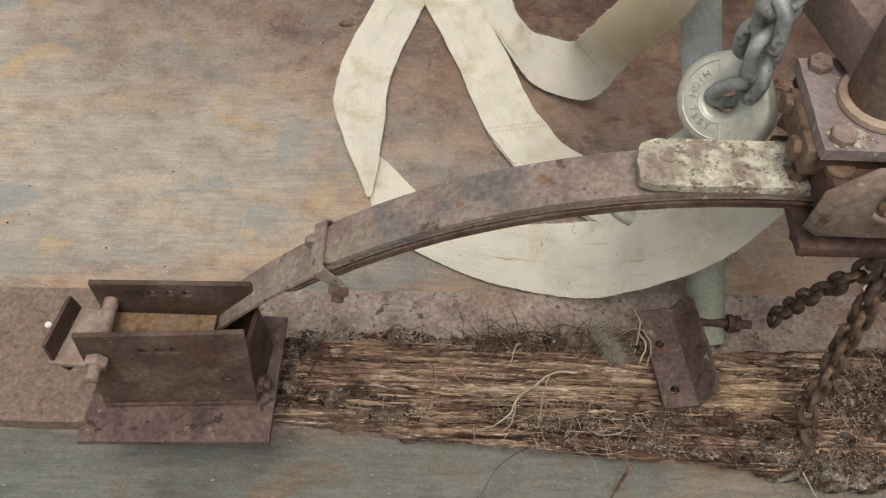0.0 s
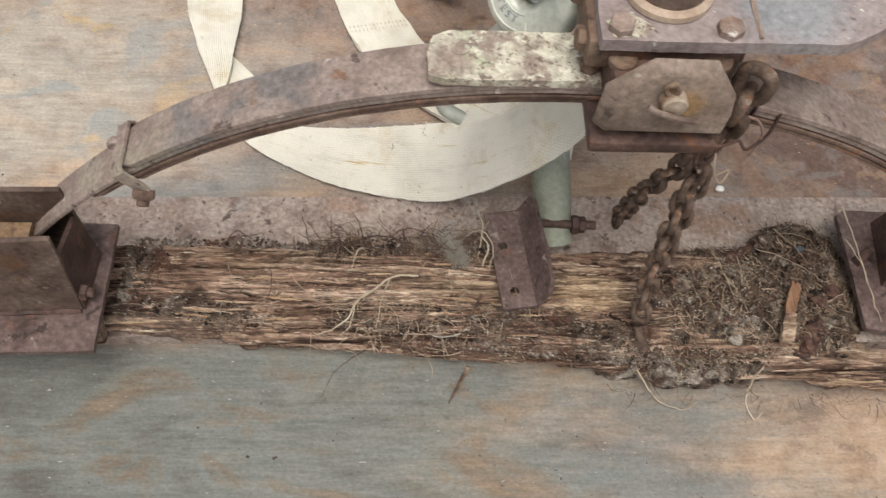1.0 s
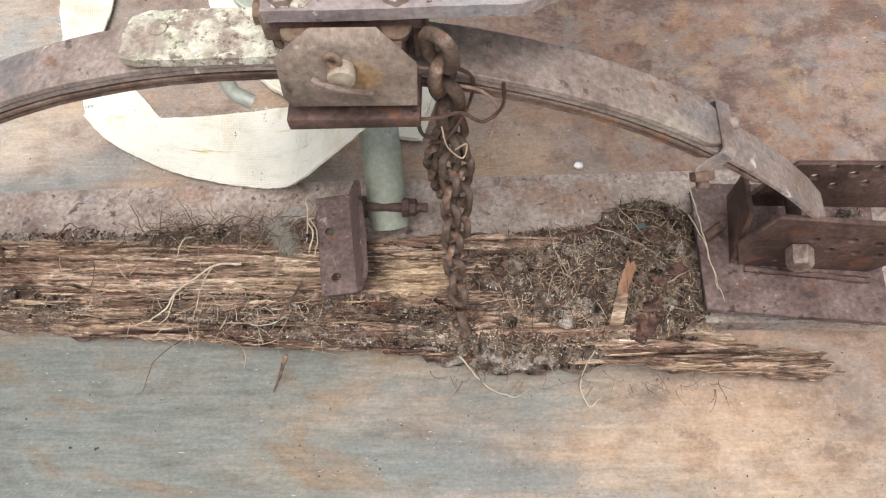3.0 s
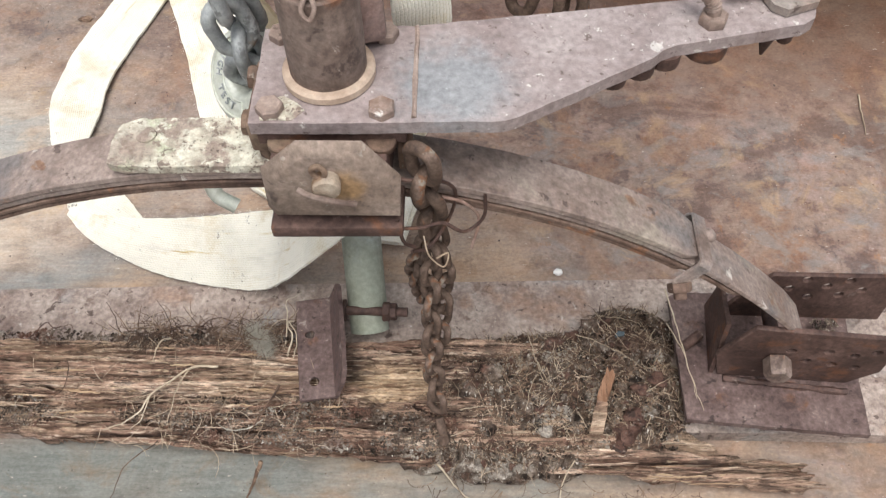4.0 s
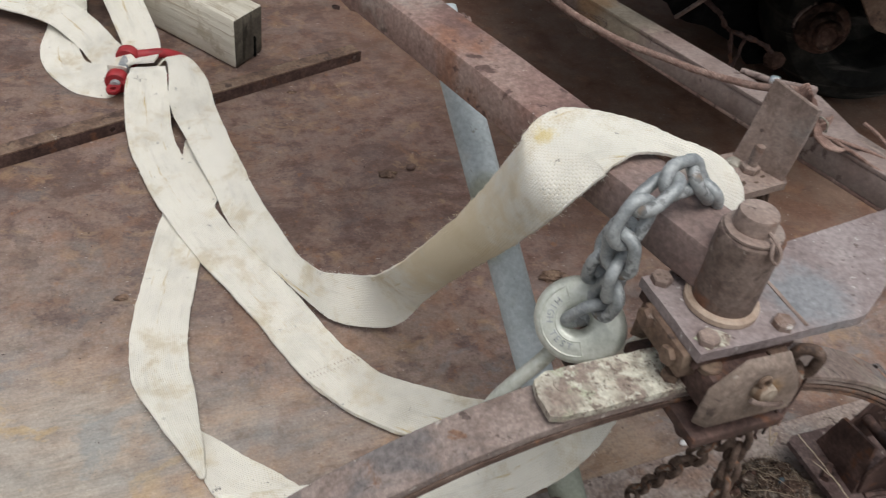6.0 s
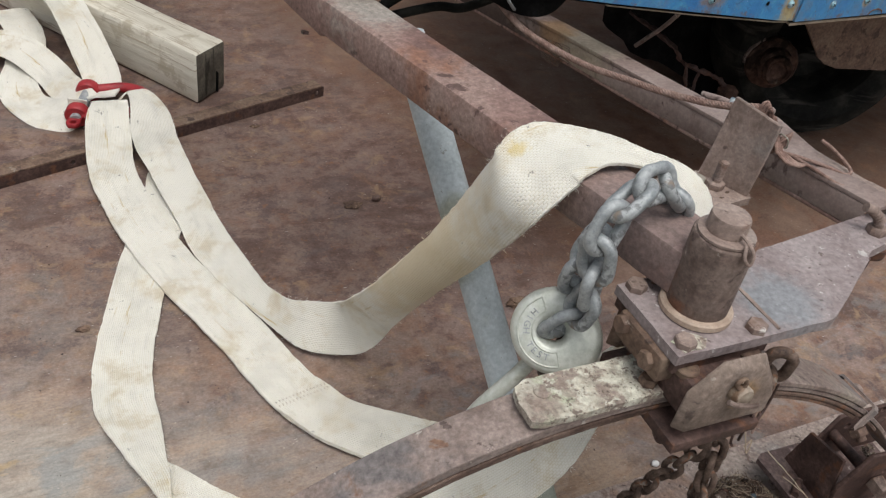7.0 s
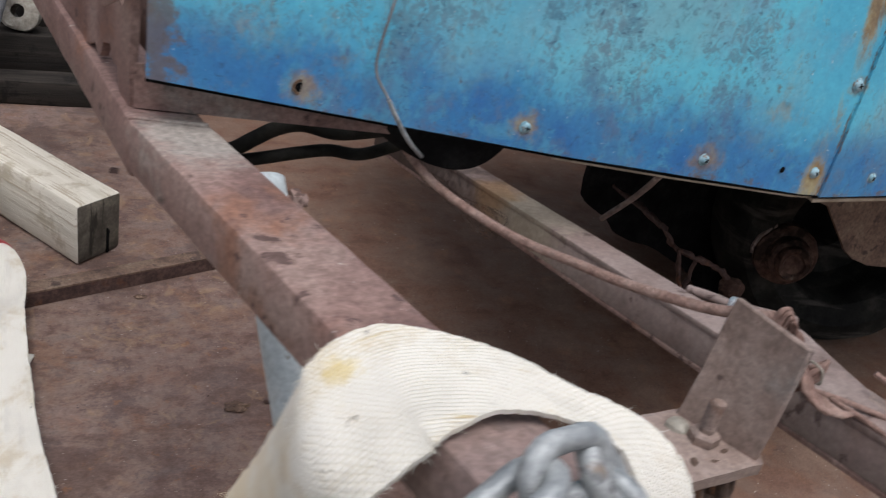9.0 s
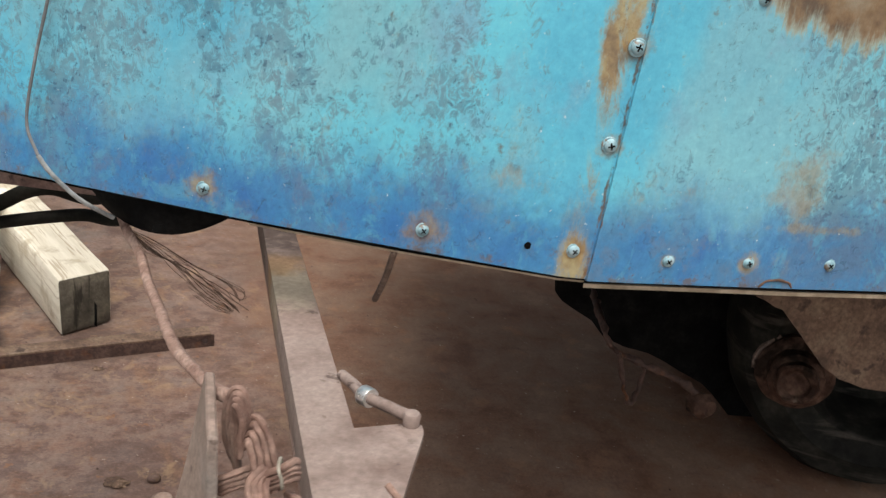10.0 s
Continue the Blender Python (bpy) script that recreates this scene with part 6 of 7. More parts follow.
part("strand", tube(spline([(0.452, 0.478, 0.40), (0.470, 0.483, 0.385), (0.482, 0.486, 0.36), (0.476, 0.48, 0.325)], 8), 0.0014, 8), ROPE, tie)
part("strand", tube(spline([(0.417, 0.452, 0.405), (0.420, 0.455, 0.37), (0.428, 0.46, 0.355)], 6), 0.0016, 8), DARK, tie)
part("string", tube(spline([(0.436, 0.464, 0.365), (0.440, 0.458, 0.345), (0.452, 0.460, 0.325), (0.456, 0.464, 0.34), (0.446, 0.462, 0.335)], 6), 0.0007, 8), FIBRE, tie, "pale frayed string")

lift = thing("galvanised_chain", (0.34, 0.6, 0.57), "grey galvanised chain wrapped over the beam", "chain")
facing = Vector((-0.55, -0.45, 0.70))
over = [(0.2755, 0.607, 0.409), (0.289, 0.590, 0.446), (0.287, 0.579, 0.485), (0.278, 0.578, 0.525), (0.280, 0.580, 0.560), (0.302, 0.586, 0.584), (0.333, 0.596, 0.592), (0.358, 0.602, 0.584), (0.378, 0.606, 0.560), (0.392, 0.612, 0.526)]
spare = [(0.296, 0.598, 0.535), (0.284, 0.602, 0.495), (0.293, 0.612, 0.455), (0.310, 0.616, 0.410)]


def laid_links(path, pitch, turns):
    """Links end to end along a path, each turned by its own angle from facing the open side."""
    line = [Vector(p) for p in spline(path, 40)]
    marks, acc = [line[0]], 0.0
    for p, q in zip(line, line[1:]):
        acc += (q - p).length
        if acc >= pitch:
            marks.append(q)
            acc = 0.0
    for (a, b), deg in zip(zip(marks, marks[1:]), itertools.cycle(turns)):
        d = (b - a).normalized()
        flat = Matrix.Rotation(radians(deg), 3, d) @ (facing - d * facing.dot(d)).normalized()
        across = flat.cross(d)
        c = (a + b) / 2
        ob = new("link", galv_link)
        ob.parent = lift
        ob.matrix_parent_inverse = Matrix.Translation(lift.location).inverted()
        ob.matrix_basis = Matrix(((across.x, flat.x, d.x, c.x), (across.y, flat.y, d.y, c.y), (across.z, flat.z, d.z, c.z), (0, 0, 0, 1)))


laid_links(over, 0.0350, (75, -15, 80, -20, 55, -40, 45, -50, 30, -55))
laid_links(spare, 0.0350, (20, -60, 30))

# ---- chain hook: disc body with raised lettering ----
hook = thing("chain_hook", (0.283, 0.618, 0.405), "pale zinc chain hook with a round body and raised lettering", "hook")
hn = Vector((-0.55, -0.60, 0.56)).normalized()
hm = frame_of((0.279, 0.6065, 0.409), hn, 0.0)
UPA = math.atan2(*reversed((hm.inverted().to_3x3() @ Vector((0, 0, 1))).xy))


def hook_body():
    """Egg-shaped plate with a rounded rim and a countersunk eye, its tail on one side."""
    bm = bmesh.new()
    seg = 64
    rings = []
    for r, z, egg in ((0.0135, -0.012, 0), (0.036, -0.012, 1), (0.0430, -0.0085, 1), (0.0450, -0.002, 1), (0.0442, 0.004, 1), (0.0410, 0.0080, 1), (0.0385, 0.0095, 1), (0.0190, 0.0098, 0), (0.0150, 0.0070, 0), (0.0120, 0.0020, 0), (0.0115, -0.012, 0)):
        ring = []
        for i in range(seg):
            t = 2 * math.pi * i / seg
            tail = max(0.0, math.cos(t - (UPA - 1.75))) ** 5
            rr = r * (1 + 0.16 * tail * egg)
            ring.append(bm.verts.new((rr * math.cos(t), rr * math.sin(t), z)))
        rings.append(ring)
    for a, b in zip(rings, rings[1:] + rings[:1]):
        for i in range(seg):
            bm.faces.new((a[i], a[(i + 1) % seg], b[(i + 1) % seg], b[i]))
    bmesh.ops.transform(bm, matrix=hm, verts=bm.verts)
    return bm


disc = part("disc", rough_up(hook_body(), 0.0004, 40), ZINC, hook)
plaque = []
for k in range(25):
    a = UPA + 0.62 + 3.0 * k / 24
    plaque.append((0.0365 * math.cos(a), 0.0365 * math.sin(a), 0.0100))
for k in range(25):
    a = UPA + 3.62 - 3.0 * k / 24
    plaque.append((0.0215 * math.cos(a), 0.0215 * math.sin(a), 0.0100))
part("plaque_rim", tube([hm @ Vector(p) for p in plaque], 0.0009, 6, True), ZINC, disc, "raised border round the lettering")
part("shank", tube(spline([(0.272, 0.613, 0.372), (0.255, 0.614, 0.345), (0.235, 0.618, 0.316), (0.218, 0.622, 0.288), (0.205, 0.620, 0.262), (0.208, 0.612, 0.235), (0.228, 0.606, 0.222)], 6), 0.0082, 14), ZINC, hook)
part("lug", rough_up(box((0.296, 0.604, 0.366), (0.024, 0.022, 0.06), Matrix.Rotation(0.3, 4, "Y"), 0.005), 0.0006), DARK, hook)


def raised_word(word, radius, start, step, size, parent, m):
    """Letters of a word set round an arc, each turned to face the rim."""
    for i, ch in enumerate(word):
        a = start - step * i
        cu = bpy.data.curves.new("letter", "FONT")
        cu.body, cu.size, cu.extrude, cu.align_x, cu.align_y = ch, size, 0.0012, "CENTER", "CENTER"
        tmp = bpy.data.objects.new("letter", cu)
        scene.collection.objects.link(tmp)
        me = bpy.data.meshes.new_from_object(tmp.evaluated_get(bpy.context.evaluated_depsgraph_get()))
        bpy.data.objects.remove(tmp)
        me.transform(m @ Matrix.Translation((radius * math.cos(a), radius * math.sin(a), 0.0098)) @ Matrix.Rotation(a + math.pi / 2, 4, "Z"))
        me.materials.clear()
        # darker metal than the disc, standing in for the shading of the relief
        me.materials.append(GALV)
        hang(new("letter", me), parent)


raised_word("HIGH", 0.0275, UPA + 1.08, -0.26, 0.0098, disc, hm)
raised_word("TEST", 0.0275, UPA + 2.40, -0.26, 0.0098, disc, hm)

# ---- webbing sling ----
sling = thing("webbing_sling", (0.05, 1.2, 0.0), "dirty cream webbing sling lying on the deck and over the beam", "sling", "webbing slings")
W = 0.085
main = [((-0.040, 1.725, 0.012), (0.98, -0.1, 0), 0.72), ((-0.036, 1.760, 0.018), (0.98, -0.15, 0.05), 0.72), ((-0.035, 1.776, 0.040), (0.98, -0.15, 0.05), 0.74), ((-0.037, 1.762, 0.064), (0.98, -0.12, 0.05), 0.78), ((-0.042, 1.728, 0.068), (0.95, 0.1, 0.05), 0.86), ((-0.052, 1.680, 0.046), (0.88, 0.38, 0.1)), ((-0.060, 1.58, 0.022), (0.88, 0.44, 0.05)), ((-0.050, 1.485, 0.015), (0.9, 0.42, 0)), ((-0.031, 1.38, 0.014), (0.93, 0.36, 0)), ((0.008, 1.25, 0.011), (0.94, 0.34, 0)), ((0.070, 1.09, 0.009), (0.94, 0.34, 0)), ((0.116, 0.955, 0.009), (0.92, 0.4, 0)), ((0.165, 0.868, 0.010), (0.74, 0.67, 0)), ((0.235, 0.808, 0.012), (0.5, 0.86, 0.1)), ((0.31, 0.765, 0.014), (0.35, 0.93, 0.1)), ((0.40, 0.74, 0.014), (0.2, 0.98, 0))]
part("strand", ribbon(main, W, n=14), WEB, sling)
side = [((0.045, 1.56, 0.008), (0.9, -0.4, 0)), ((0.015, 1.45, 0.006), (0.92, -0.38, 0)), ((-0.030, 1.335, 0.006), (0.93, -0.36, 0)), ((-0.070, 1.21, 0.006), (0.95, -0.3, 0)), ((-0.105, 1.09, 0.006), (0.98, -0.2, 0.0)), ((-0.117, 1.00, 0.009), (1, 0.05, 0.05), 0.98), ((-0.111, 0.94, 0.013), (0.98, 0.1, -0.1), 0.84), ((-0.103, 0.886, 0.015), (0.98, 0.1, -0.15), 0.60), ((-0.095, 0.84, 0.014), (0.98, 0.1, -0.15), 0.36), ((-0.088, 0.794, 0.010), (0.98, 0.1, -0.1), 0.07)]
part("strand", ribbon(side, W, n=12), WEB, sling)
back_turn = [((-0.084, 0.836, 0.004), (0.05, 1, 0)), ((-0.066, 0.808, 0.004), (0.3, 0.95, 0), 0.98), ((-0.044, 0.781, 0.004), (0.5, 0.86, 0), 0.9), ((-0.010, 0.757, 0.004), (0.73, 0.68, 0), 0.64), ((0.038, 0.716, 0.004), (0.73, 0.68, 0), 0.36)]
part("strand", ribbon(back_turn, W, n=10, skew=True), WEB, sling)
near_edge = [(0.411, 0.612, 0.490), (0.408, 0.618, 0.530), (0.402, 0.640, 0.553), (0.380, 0.667, 0.556), (0.345, 0.674, 0.560), (0.318, 0.668, 0.555), (0.296, 0.660, 0.548), (0.277, 0.660, 0.528), (0.264, 0.668, 0.500), (0.261, 0.697, 0.453), (0.262, 0.739, 0.394), (0.262, 0.790, 0.327), (0.258, 0.846, 0.252), (0.252, 0.905, 0.170), (0.243, 0.955, 0.090), (0.225, 0.985, 0.032), (0.195, 1.003, 0.014), (0.161, 1.022, 0.013), (0.127, 1.073, 0.013), (0.097, 1.142, 0.013), (0.068, 1.215, 0.013), (0.037, 1.311, 0.014), (0.026, 1.410, 0.016), (0.000, 1.560, 0.034)]
far_edge = [(0.458, 0.625, 0.490), (0.452, 0.632, 0.532), (0.430, 0.655, 0.556), (0.392, 0.688, 0.562), (0.365, 0.720, 0.564), (0.334, 0.746, 0.563), (0.300, 0.760, 0.561), (0.270, 0.750, 0.553), (0.256, 0.746, 0.537), (0.254, 0.764, 0.500), (0.246, 0.792, 0.440), (0.231, 0.822, 0.372), (0.215, 0.860, 0.300), (0.207, 0.910, 0.225), (0.210, 0.960, 0.160), (0.214, 1.000, 0.118), (0.206, 1.028, 0.095), (0.172, 1.068, 0.074), (0.147, 1.092, 0.064), (0.129, 1.142, 0.050), (0.116, 1.210, 0.045), (0.100, 1.311, 0.042), (0.088, 1.420, 0.044), (0.076, 1.560, 0.045)]
over_beam = []
for na, fa in zip(near_edge, far_edge):
    na, fa = Vector(na), Vector(fa)
    over_beam.append((tuple((na + fa) / 2), tuple(na - fa), (na - fa).length / W, 0.011 if 0.10 < na.z < 0.51 else 0.0))
low_edge = [(-0.078, 0.760, 0.006), (-0.030, 0.712, 0.006), (0.045, 0.672, 0.006), (0.110, 0.648, 0.007), (0.170, 0.634, 0.012), (0.208, 0.624, 0.026), (0.238, 0.611, 0.056), (0.270, 0.592, 0.112), (0.300, 0.582, 0.160)]
high_edge = [(-0.070, 0.764, 0.010), (-0.012, 0.738, 0.030), (0.052, 0.722, 0.048), (0.118, 0.717, 0.054), (0.175, 0.718, 0.060), (0.216, 0.712, 0.076), (0.246, 0.696, 0.100), (0.280, 0.662, 0.158), (0.308, 0.640, 0.215)]
front_turn = []
for na, fa in zip(low_edge, high_edge):
    na, fa = Vector(na), Vector(fa)
    front_turn.append((tuple((na + fa) / 2), tuple(fa - na), (na - fa).length / W))
loop = [*front_turn, ((0.335, 0.612, 0.245), (-0.45, 0.45, 0.65)), ((0.372, 0.618, 0.292), (-0.85, 0.0, 0.4)), ((0.425, 0.628, 0.36), (-0.9, -0.40, 0.1), 0.8), ((0.434, 0.618, 0.43), (-0.97, -0.22, 0.0), 0.6), *over_beam, ((0.030, 1.64, 0.046), (-0.95, -0.2, -0.05)), ((0.034, 1.705, 0.056), (-0.97, -0.1, 0.1), 0.92), ((0.030, 1.758, 0.066), (-0.85, -0.45, 0.2), 0.74), ((0.016, 1.785, 0.070), (-0.75, -0.6, 0.2), 0.62), ((-0.004, 1.792, 0.054), (-0.6, -0.75, 0.1), 0.5), ((-0.012, 1.782, 0.030), (-0.6, -0.7, 0), 0.45)]
part("strand", ribbon(loop, W, n=12, across=14), WEB, sling)


def frayed(ctrl, width, seed, lo=0.0, hi=1.0, count=320):
    """Short loose threads along both edges of a webbing run."""
    rows = spline([(*c[0], *Vector(c[1]).normalized(), c[2] if len(c) > 2 else 1.0) for c in ctrl], 12)
    rnd = random.Random(seed)

    def spot(r):
        i = int(r.uniform(lo, hi) * (len(rows) - 2))
        row, nxt = rows[i], rows[i + 1]
        p, w = Vector(row[:3]), Vector(row[3:6]).normalized()
        d = (Vector(nxt[:3]) - p).normalized()
        w = (w - d * w.dot(d)).normalized()
        s = r.choice((-1, 1))
        q = p + w * (s * width * row[6] / 2) + d * r.uniform(0, 0.008)
        return q, math.atan2(w.y * s, w.x * s) + r.uniform(-1.0, 1.0)

    return fibres(count, spot, 0.0075, 0.00022, seed, 0.6, 0.002, 1.6)


for ctrl, seed, num in ((main, 51, 260), (side, 52, 160), (loop, 53, 700)):
    fringe = new("frayed_edge", frayed(ctrl, W, seed, count=num))
    fringe.data.materials.append(WEB)
    tagged(hang(fringe, sling), "short loose threads along the webbing edge", kind="stuff")
lap = [((0.121, 0.9400, 0.0145), (0.97, 0.20, 0)), ((0.133, 0.9200, 0.0140), (0.92, 0.4, 0)), ((0.165, 0.868, 0.0145), (0.74, 0.67, 0)), ((0.235, 0.808, 0.0165), (0.5, 0.86, 0.1)), ((0.31, 0.765, 0.0185), (0.35, 0.93, 0.1)), ((0.395, 0.741, 0.0185), (0.2, 0.98, 0))]
part("lapped_end", ribbon(lap, W * 1.01, n=12), WEB, sling, "sewn double layer of webbing")
a, b = Vector((0.124, 0.934, 0.0168)), Vector((0.97, 0.20, 0)).normalized()
for row in (0.0, 0.009):
    for k in range(15):
        p = a + b * (W * (k / 14 - 0.5)) * 0.94 + Vector((0.35, -0.9, 0)) * row
        d = Vector((0.25, -0.95, 0)) * random.uniform(0.002, 0.004)
        part("stitch", tube([p - d * 0.5, p + Vector((0, 0, 0.0012)), p + d * 0.5], 0.0005, 5), FIBRE, sling)
far = thing("webbing_sling", (-0.12, 2.1, 0.0), "second cream webbing sling looped through the shackle", "sling", "webbing slings")
part("strand", ribbon([((-0.060, 1.815, 0.045), (0.75, -0.6, 0.2)), ((-0.038, 1.885, 0.035), (0.9, -0.1, 0.2)), ((-0.045, 1.965, 0.060), (0.95, 0.2, 0.1)), ((-0.075, 2.05, 0.125), (0.9, 0.35, 0)), ((-0.105, 2.16, 0.145), (0.9, 0.4, 0)), ((-0.15, 2.32, 0.10), (0.9, 0.4, 0)), ((-0.20, 2.50, 0.02), (0.9, 0.4, 0))], 0.08), WEB, far)
part("strand", ribbon([((-0.085, 1.815, 0.035), (0.5, -0.8, 0.1)), ((-0.115, 1.90, 0.030), (0.75, 0.2, 0.6)), ((-0.150, 1.985, 0.040), (0.5, 0.7, 0.5)), ((-0.20, 2.06, 0.05), (0.4, 0.8, 0.4)), ((-0.28, 2.14, 0.04), (0.4, 0.85, 0.2)), ((-0.42, 2.24, 0.02), (0.5, 0.85, 0))], 0.07), WEB, far)
part("strand", ribbon([((-0.085, 1.795, 0.020), (0.2, -0.3, 0.9)), ((-0.125, 1.785, 0.020), (0.3, 0.6, 0.6)), ((-0.185, 1.86, 0.012), (0.85, 0.5, 0.2)), ((-0.205, 1.95, 0.012), (0.95, -0.1, 0.1)), ((-0.185, 2.05, 0.016), (0.95, -0.2, 0)), ((-0.175, 2.16, 0.03), (0.95, 0.0, 0)), ((-0.20, 2.30, 0.03), (0.95, 0.1, 0))], 0.08), WEB, far)

# ---- red bow shackle ----
sh = thing("bow_shackle", (-0.08, 1.80, 0.0), "red painted bow shackle joining the two slings", "shackle")
pa, pb = Vector((-0.070, 1.862, 0.036)), Vector((-0.100, 1.778, 0.030))
pd = (pb - pa).normalized()
bw = Vector((0.93, -0.33, 0.12)).normalized()
bow = [pa, pa + bw * 0.03 - pd * 0.006, pa + bw * 0.075 - pd * 0.010, pa + bw * 0.115 + pd * 0.010, (pa + pb) / 2 + bw * 0.135, pb + bw * 0.115 - pd * 0.010, pb + bw * 0.075 + pd * 0.010, pb + bw * 0.03 + pd * 0.006, pb]
part("bow", tube(spline(bow, 6), 0.0115, 14), RED, sh)
for p in (pa, pb):
    part("eye", lathe([(0.012, -0.012), (0.022, -0.012), (0.0245, -0.008), (0.0245, 0.008), (0.022, 0.012), (0.012, 0.012)], frame_of(p, pd), 24), RED, sh)
pn = part("pin", tube([pa - pd * 0.010, pb + pd * 0.022], 0.0115, 16), GALV, sh, "bare steel shackle pin")
tab = holed(0.03, 0.034, 0.009, [(0.015, 0.020)], 0.0062, Matrix.Translation(pb + pd * 0.014) @ Matrix(((pd.y, 0, pd.x, 0), (-pd.x, 0, pd.y, 0), (0, -1, 0, 0), (0, 0, 0, 1))) @ Matrix.Translation((-0.015, -0.004, 0)), cut=[(0.003, 0), (0.027, 0), (0.029, 0.024), (0.022, 0.034), (0.008, 0.034), (0.001, 0.024)])
part("tab", bevelled(tab, 0.001, 1), RED, pn, "red flattened pin end with a hole")

# ---- timber block and flat bar on the deck ----
def timber_block():
    t = thing("timber_block", (0.0, 2.1, 0.0), "square weathered grey-cream timber lying on the deck", "timber")
    ld = Vector((-0.555, 0.832, 0)).normalized()
    rot = Matrix.Rotation(math.atan2(-ld.x, ld.y), 4, "Z")
    corner = Vector((0.1515, 1.832, 0))
    wide, tall, skew = 0.106, 0.118, 0.020
    bm = box((wide / 2, 0.45, tall / 2), (wide, 0.90, tall), None, 0.009, 30)
    for v in bm.verts:
        v.co.y += skew * v.co.x / wide * max(0.0, 1 - v.co.y / 0.3)
        v.co += noise.noise_vector(Vector((v.co.x * 30, v.co.y * 5, v.co.z * 30))) * 0.0024
        v.co.z -= 0.006 * max(0.0, v.co.x / wide - 0.5) * (1 if v.co.z > 0.06 else 0)
    me = finish("beam", bm, TIMBER)
    me.materials.append(ENDGRAIN)
    for p in me.polygons:
        if p.normal.y < -0.7:
            p.material_index = 1
    ob = new("timber_body", me)
    ob.parent = t
    ob.matrix_parent_inverse = Matrix.Translation(t.location).inverted()
    ob.matrix_basis = Matrix.Translation((corner.x, corner.y, 0.001)) @ rot
    wd = Vector((ld.y, -ld.x, 0))
    e = corner + wd * (wide * 0.66) + ld * (skew * 0.66 - 0.002)
    crack = prism([(-0.002, 0), (0.0015, 0), (0.003, 0.045), (0.0, 0.05)], -0.003, 0.003, Matrix.Translation(e + Vector((0, 0, 0.004))) @ rot @ Matrix.Rotation(radians(90), 4, "X"), 0)
    part("split", crack, BLACK, t, "dark split in the end grain")


timber_block()
bar = thing("flat_bar", (0.0, 1.68, 0.0), "dark rusty angle bar with bolt holes lying on the deck", "steel bar")
bd = Vector((0.942, 0.336, 0)).normalized()
rot = Matrix.Rotation(math.atan2(bd.y, bd.x), 4, "Z")
e = Vector((0.440, 1.834, 0.0))
bl = 1.9
part("top_flange", box((e.x - bd.x * bl / 2, e.y - bd.y * bl / 2 + 0.012, 0.0265), (bl - 0.024, 0.034, 0.004), rot, 0.0008), CLAMP, bar)
m = Matrix.Translation(e - bd * bl - Vector((0, 0.006, 0))) @ rot
part("front_flange", bevelled(holed(bl, 0.0248, 0.004, [(bl - 0.018, 0.013), (bl - 0.92, 0.013), (bl - 0.6, 0.013)], 0.0052, m), 0.0005, 1), DARK, bar)

# ---- rear arm with upright plate and rusty chain ----
rear = thing("rear_arm_plate", (0.5, 0.73, 0.45), "rusty flat arm with an upright plate welded at its end", "arm plate")
part("plate", rough_up(prism([(0.375, 0.681), (0.47, 0.690), (0.598, 0.7035), (0.604, 0.712), (0.584, 0.760), (0.572, 0.773), (0.44, 0.761), (0.36, 0.756)], 0.4505, 0.4605, None, 0.0012, 0.008, 0.0006), 0.0003), PLATE, rear)
bm = bmesh.new()
low, high = (Vector((0.574, 0.770, 0.458)), Vector((0.603, 0.710, 0.456))), (Vector((0.591, 0.773, 0.562)), Vector((0.603, 0.705, 0.560)))
grid = []
for i in range(11):
    a, b = low[0].lerp(high[0], i / 10), low[1].lerp(high[1], i / 10)
    sag = Vector((0.004 * (1 - i / 10) ** 3, 0, 0))
    grid.append([bm.verts.new(a.lerp(b, k / 8) - sag) for k in range(9)])
for a, b in zip(grid, grid[1:]):
    for k in range(8):
        bm.faces.new((a[k], a[k + 1], b[k + 1], b[k]))
bmesh.ops.recalc_face_normals(bm, faces=bm.faces)
bmesh.ops.solidify(bm, geom=bm.faces[:], thickness=0.006)
part("upright_plate", rough_up(bevelled(bm, 0.0012, 1, 0.8), 0.0004, 60), PLATE, rear, "dusty brown plate bent up at the end")
st = part("stud", tube([(0.566, 0.735, 0.458), (0.567, 0.733, 0.497)], 0.0052, 12), PLATE, rear, "threaded stud")
for i in range(10):
    part("thread", lathe([(0.005, -0.0008), (0.0062, 0), (0.005, 0.0008)], frame_of((0.5662, 0.7345, 0.474 + i * 0.0024)), 12, False), PLATE, st)
part("nut", hex_head((0.566, 0.735, 0.4606), (0, 0, 1), 0.012, 0.009, 0.3), PLATE, rear)
part("paint_blob", rough_up(lathe([(0.010, 0), (0.009, 0.003), (0.004, 0.006)], frame_of((0.556, 0.752, 0.4603)), 14), 0.002, 90), FLUFF, rear, "pale dried blob")
rc = thing("rusty_chain", (0.55, 0.72, 0.40), "short rusty chain looped under the rear arm", "chain")
run_chain(rc, big_link, [(0.560, 0.712, 0.452), (0.563, 0.705, 0.42), (0.560, 0.70, 0.385), (0.553, 0.70, 0.355)], 0.030, 0.2)
run_chain(rc, big_link, [(0.545, 0.718, 0.452), (0.530, 0.714, 0.425), (0.522, 0.71, 0.395), (0.528, 0.706, 0.37)], 0.030, 1.0)
run_chain(rc, big_link, [(0.575, 0.720, 0.452), (0.583, 0.715, 0.42), (0.584, 0.712, 0.39), (0.578, 0.71, 0.36)], 0.030, 0.7)

# ---- channel rail with triangle plate and wire rope ----
rail = thing("channel_rail", (0.64, 0.9, 0.46), "rusty channel rail running back under the blue body", "rail")
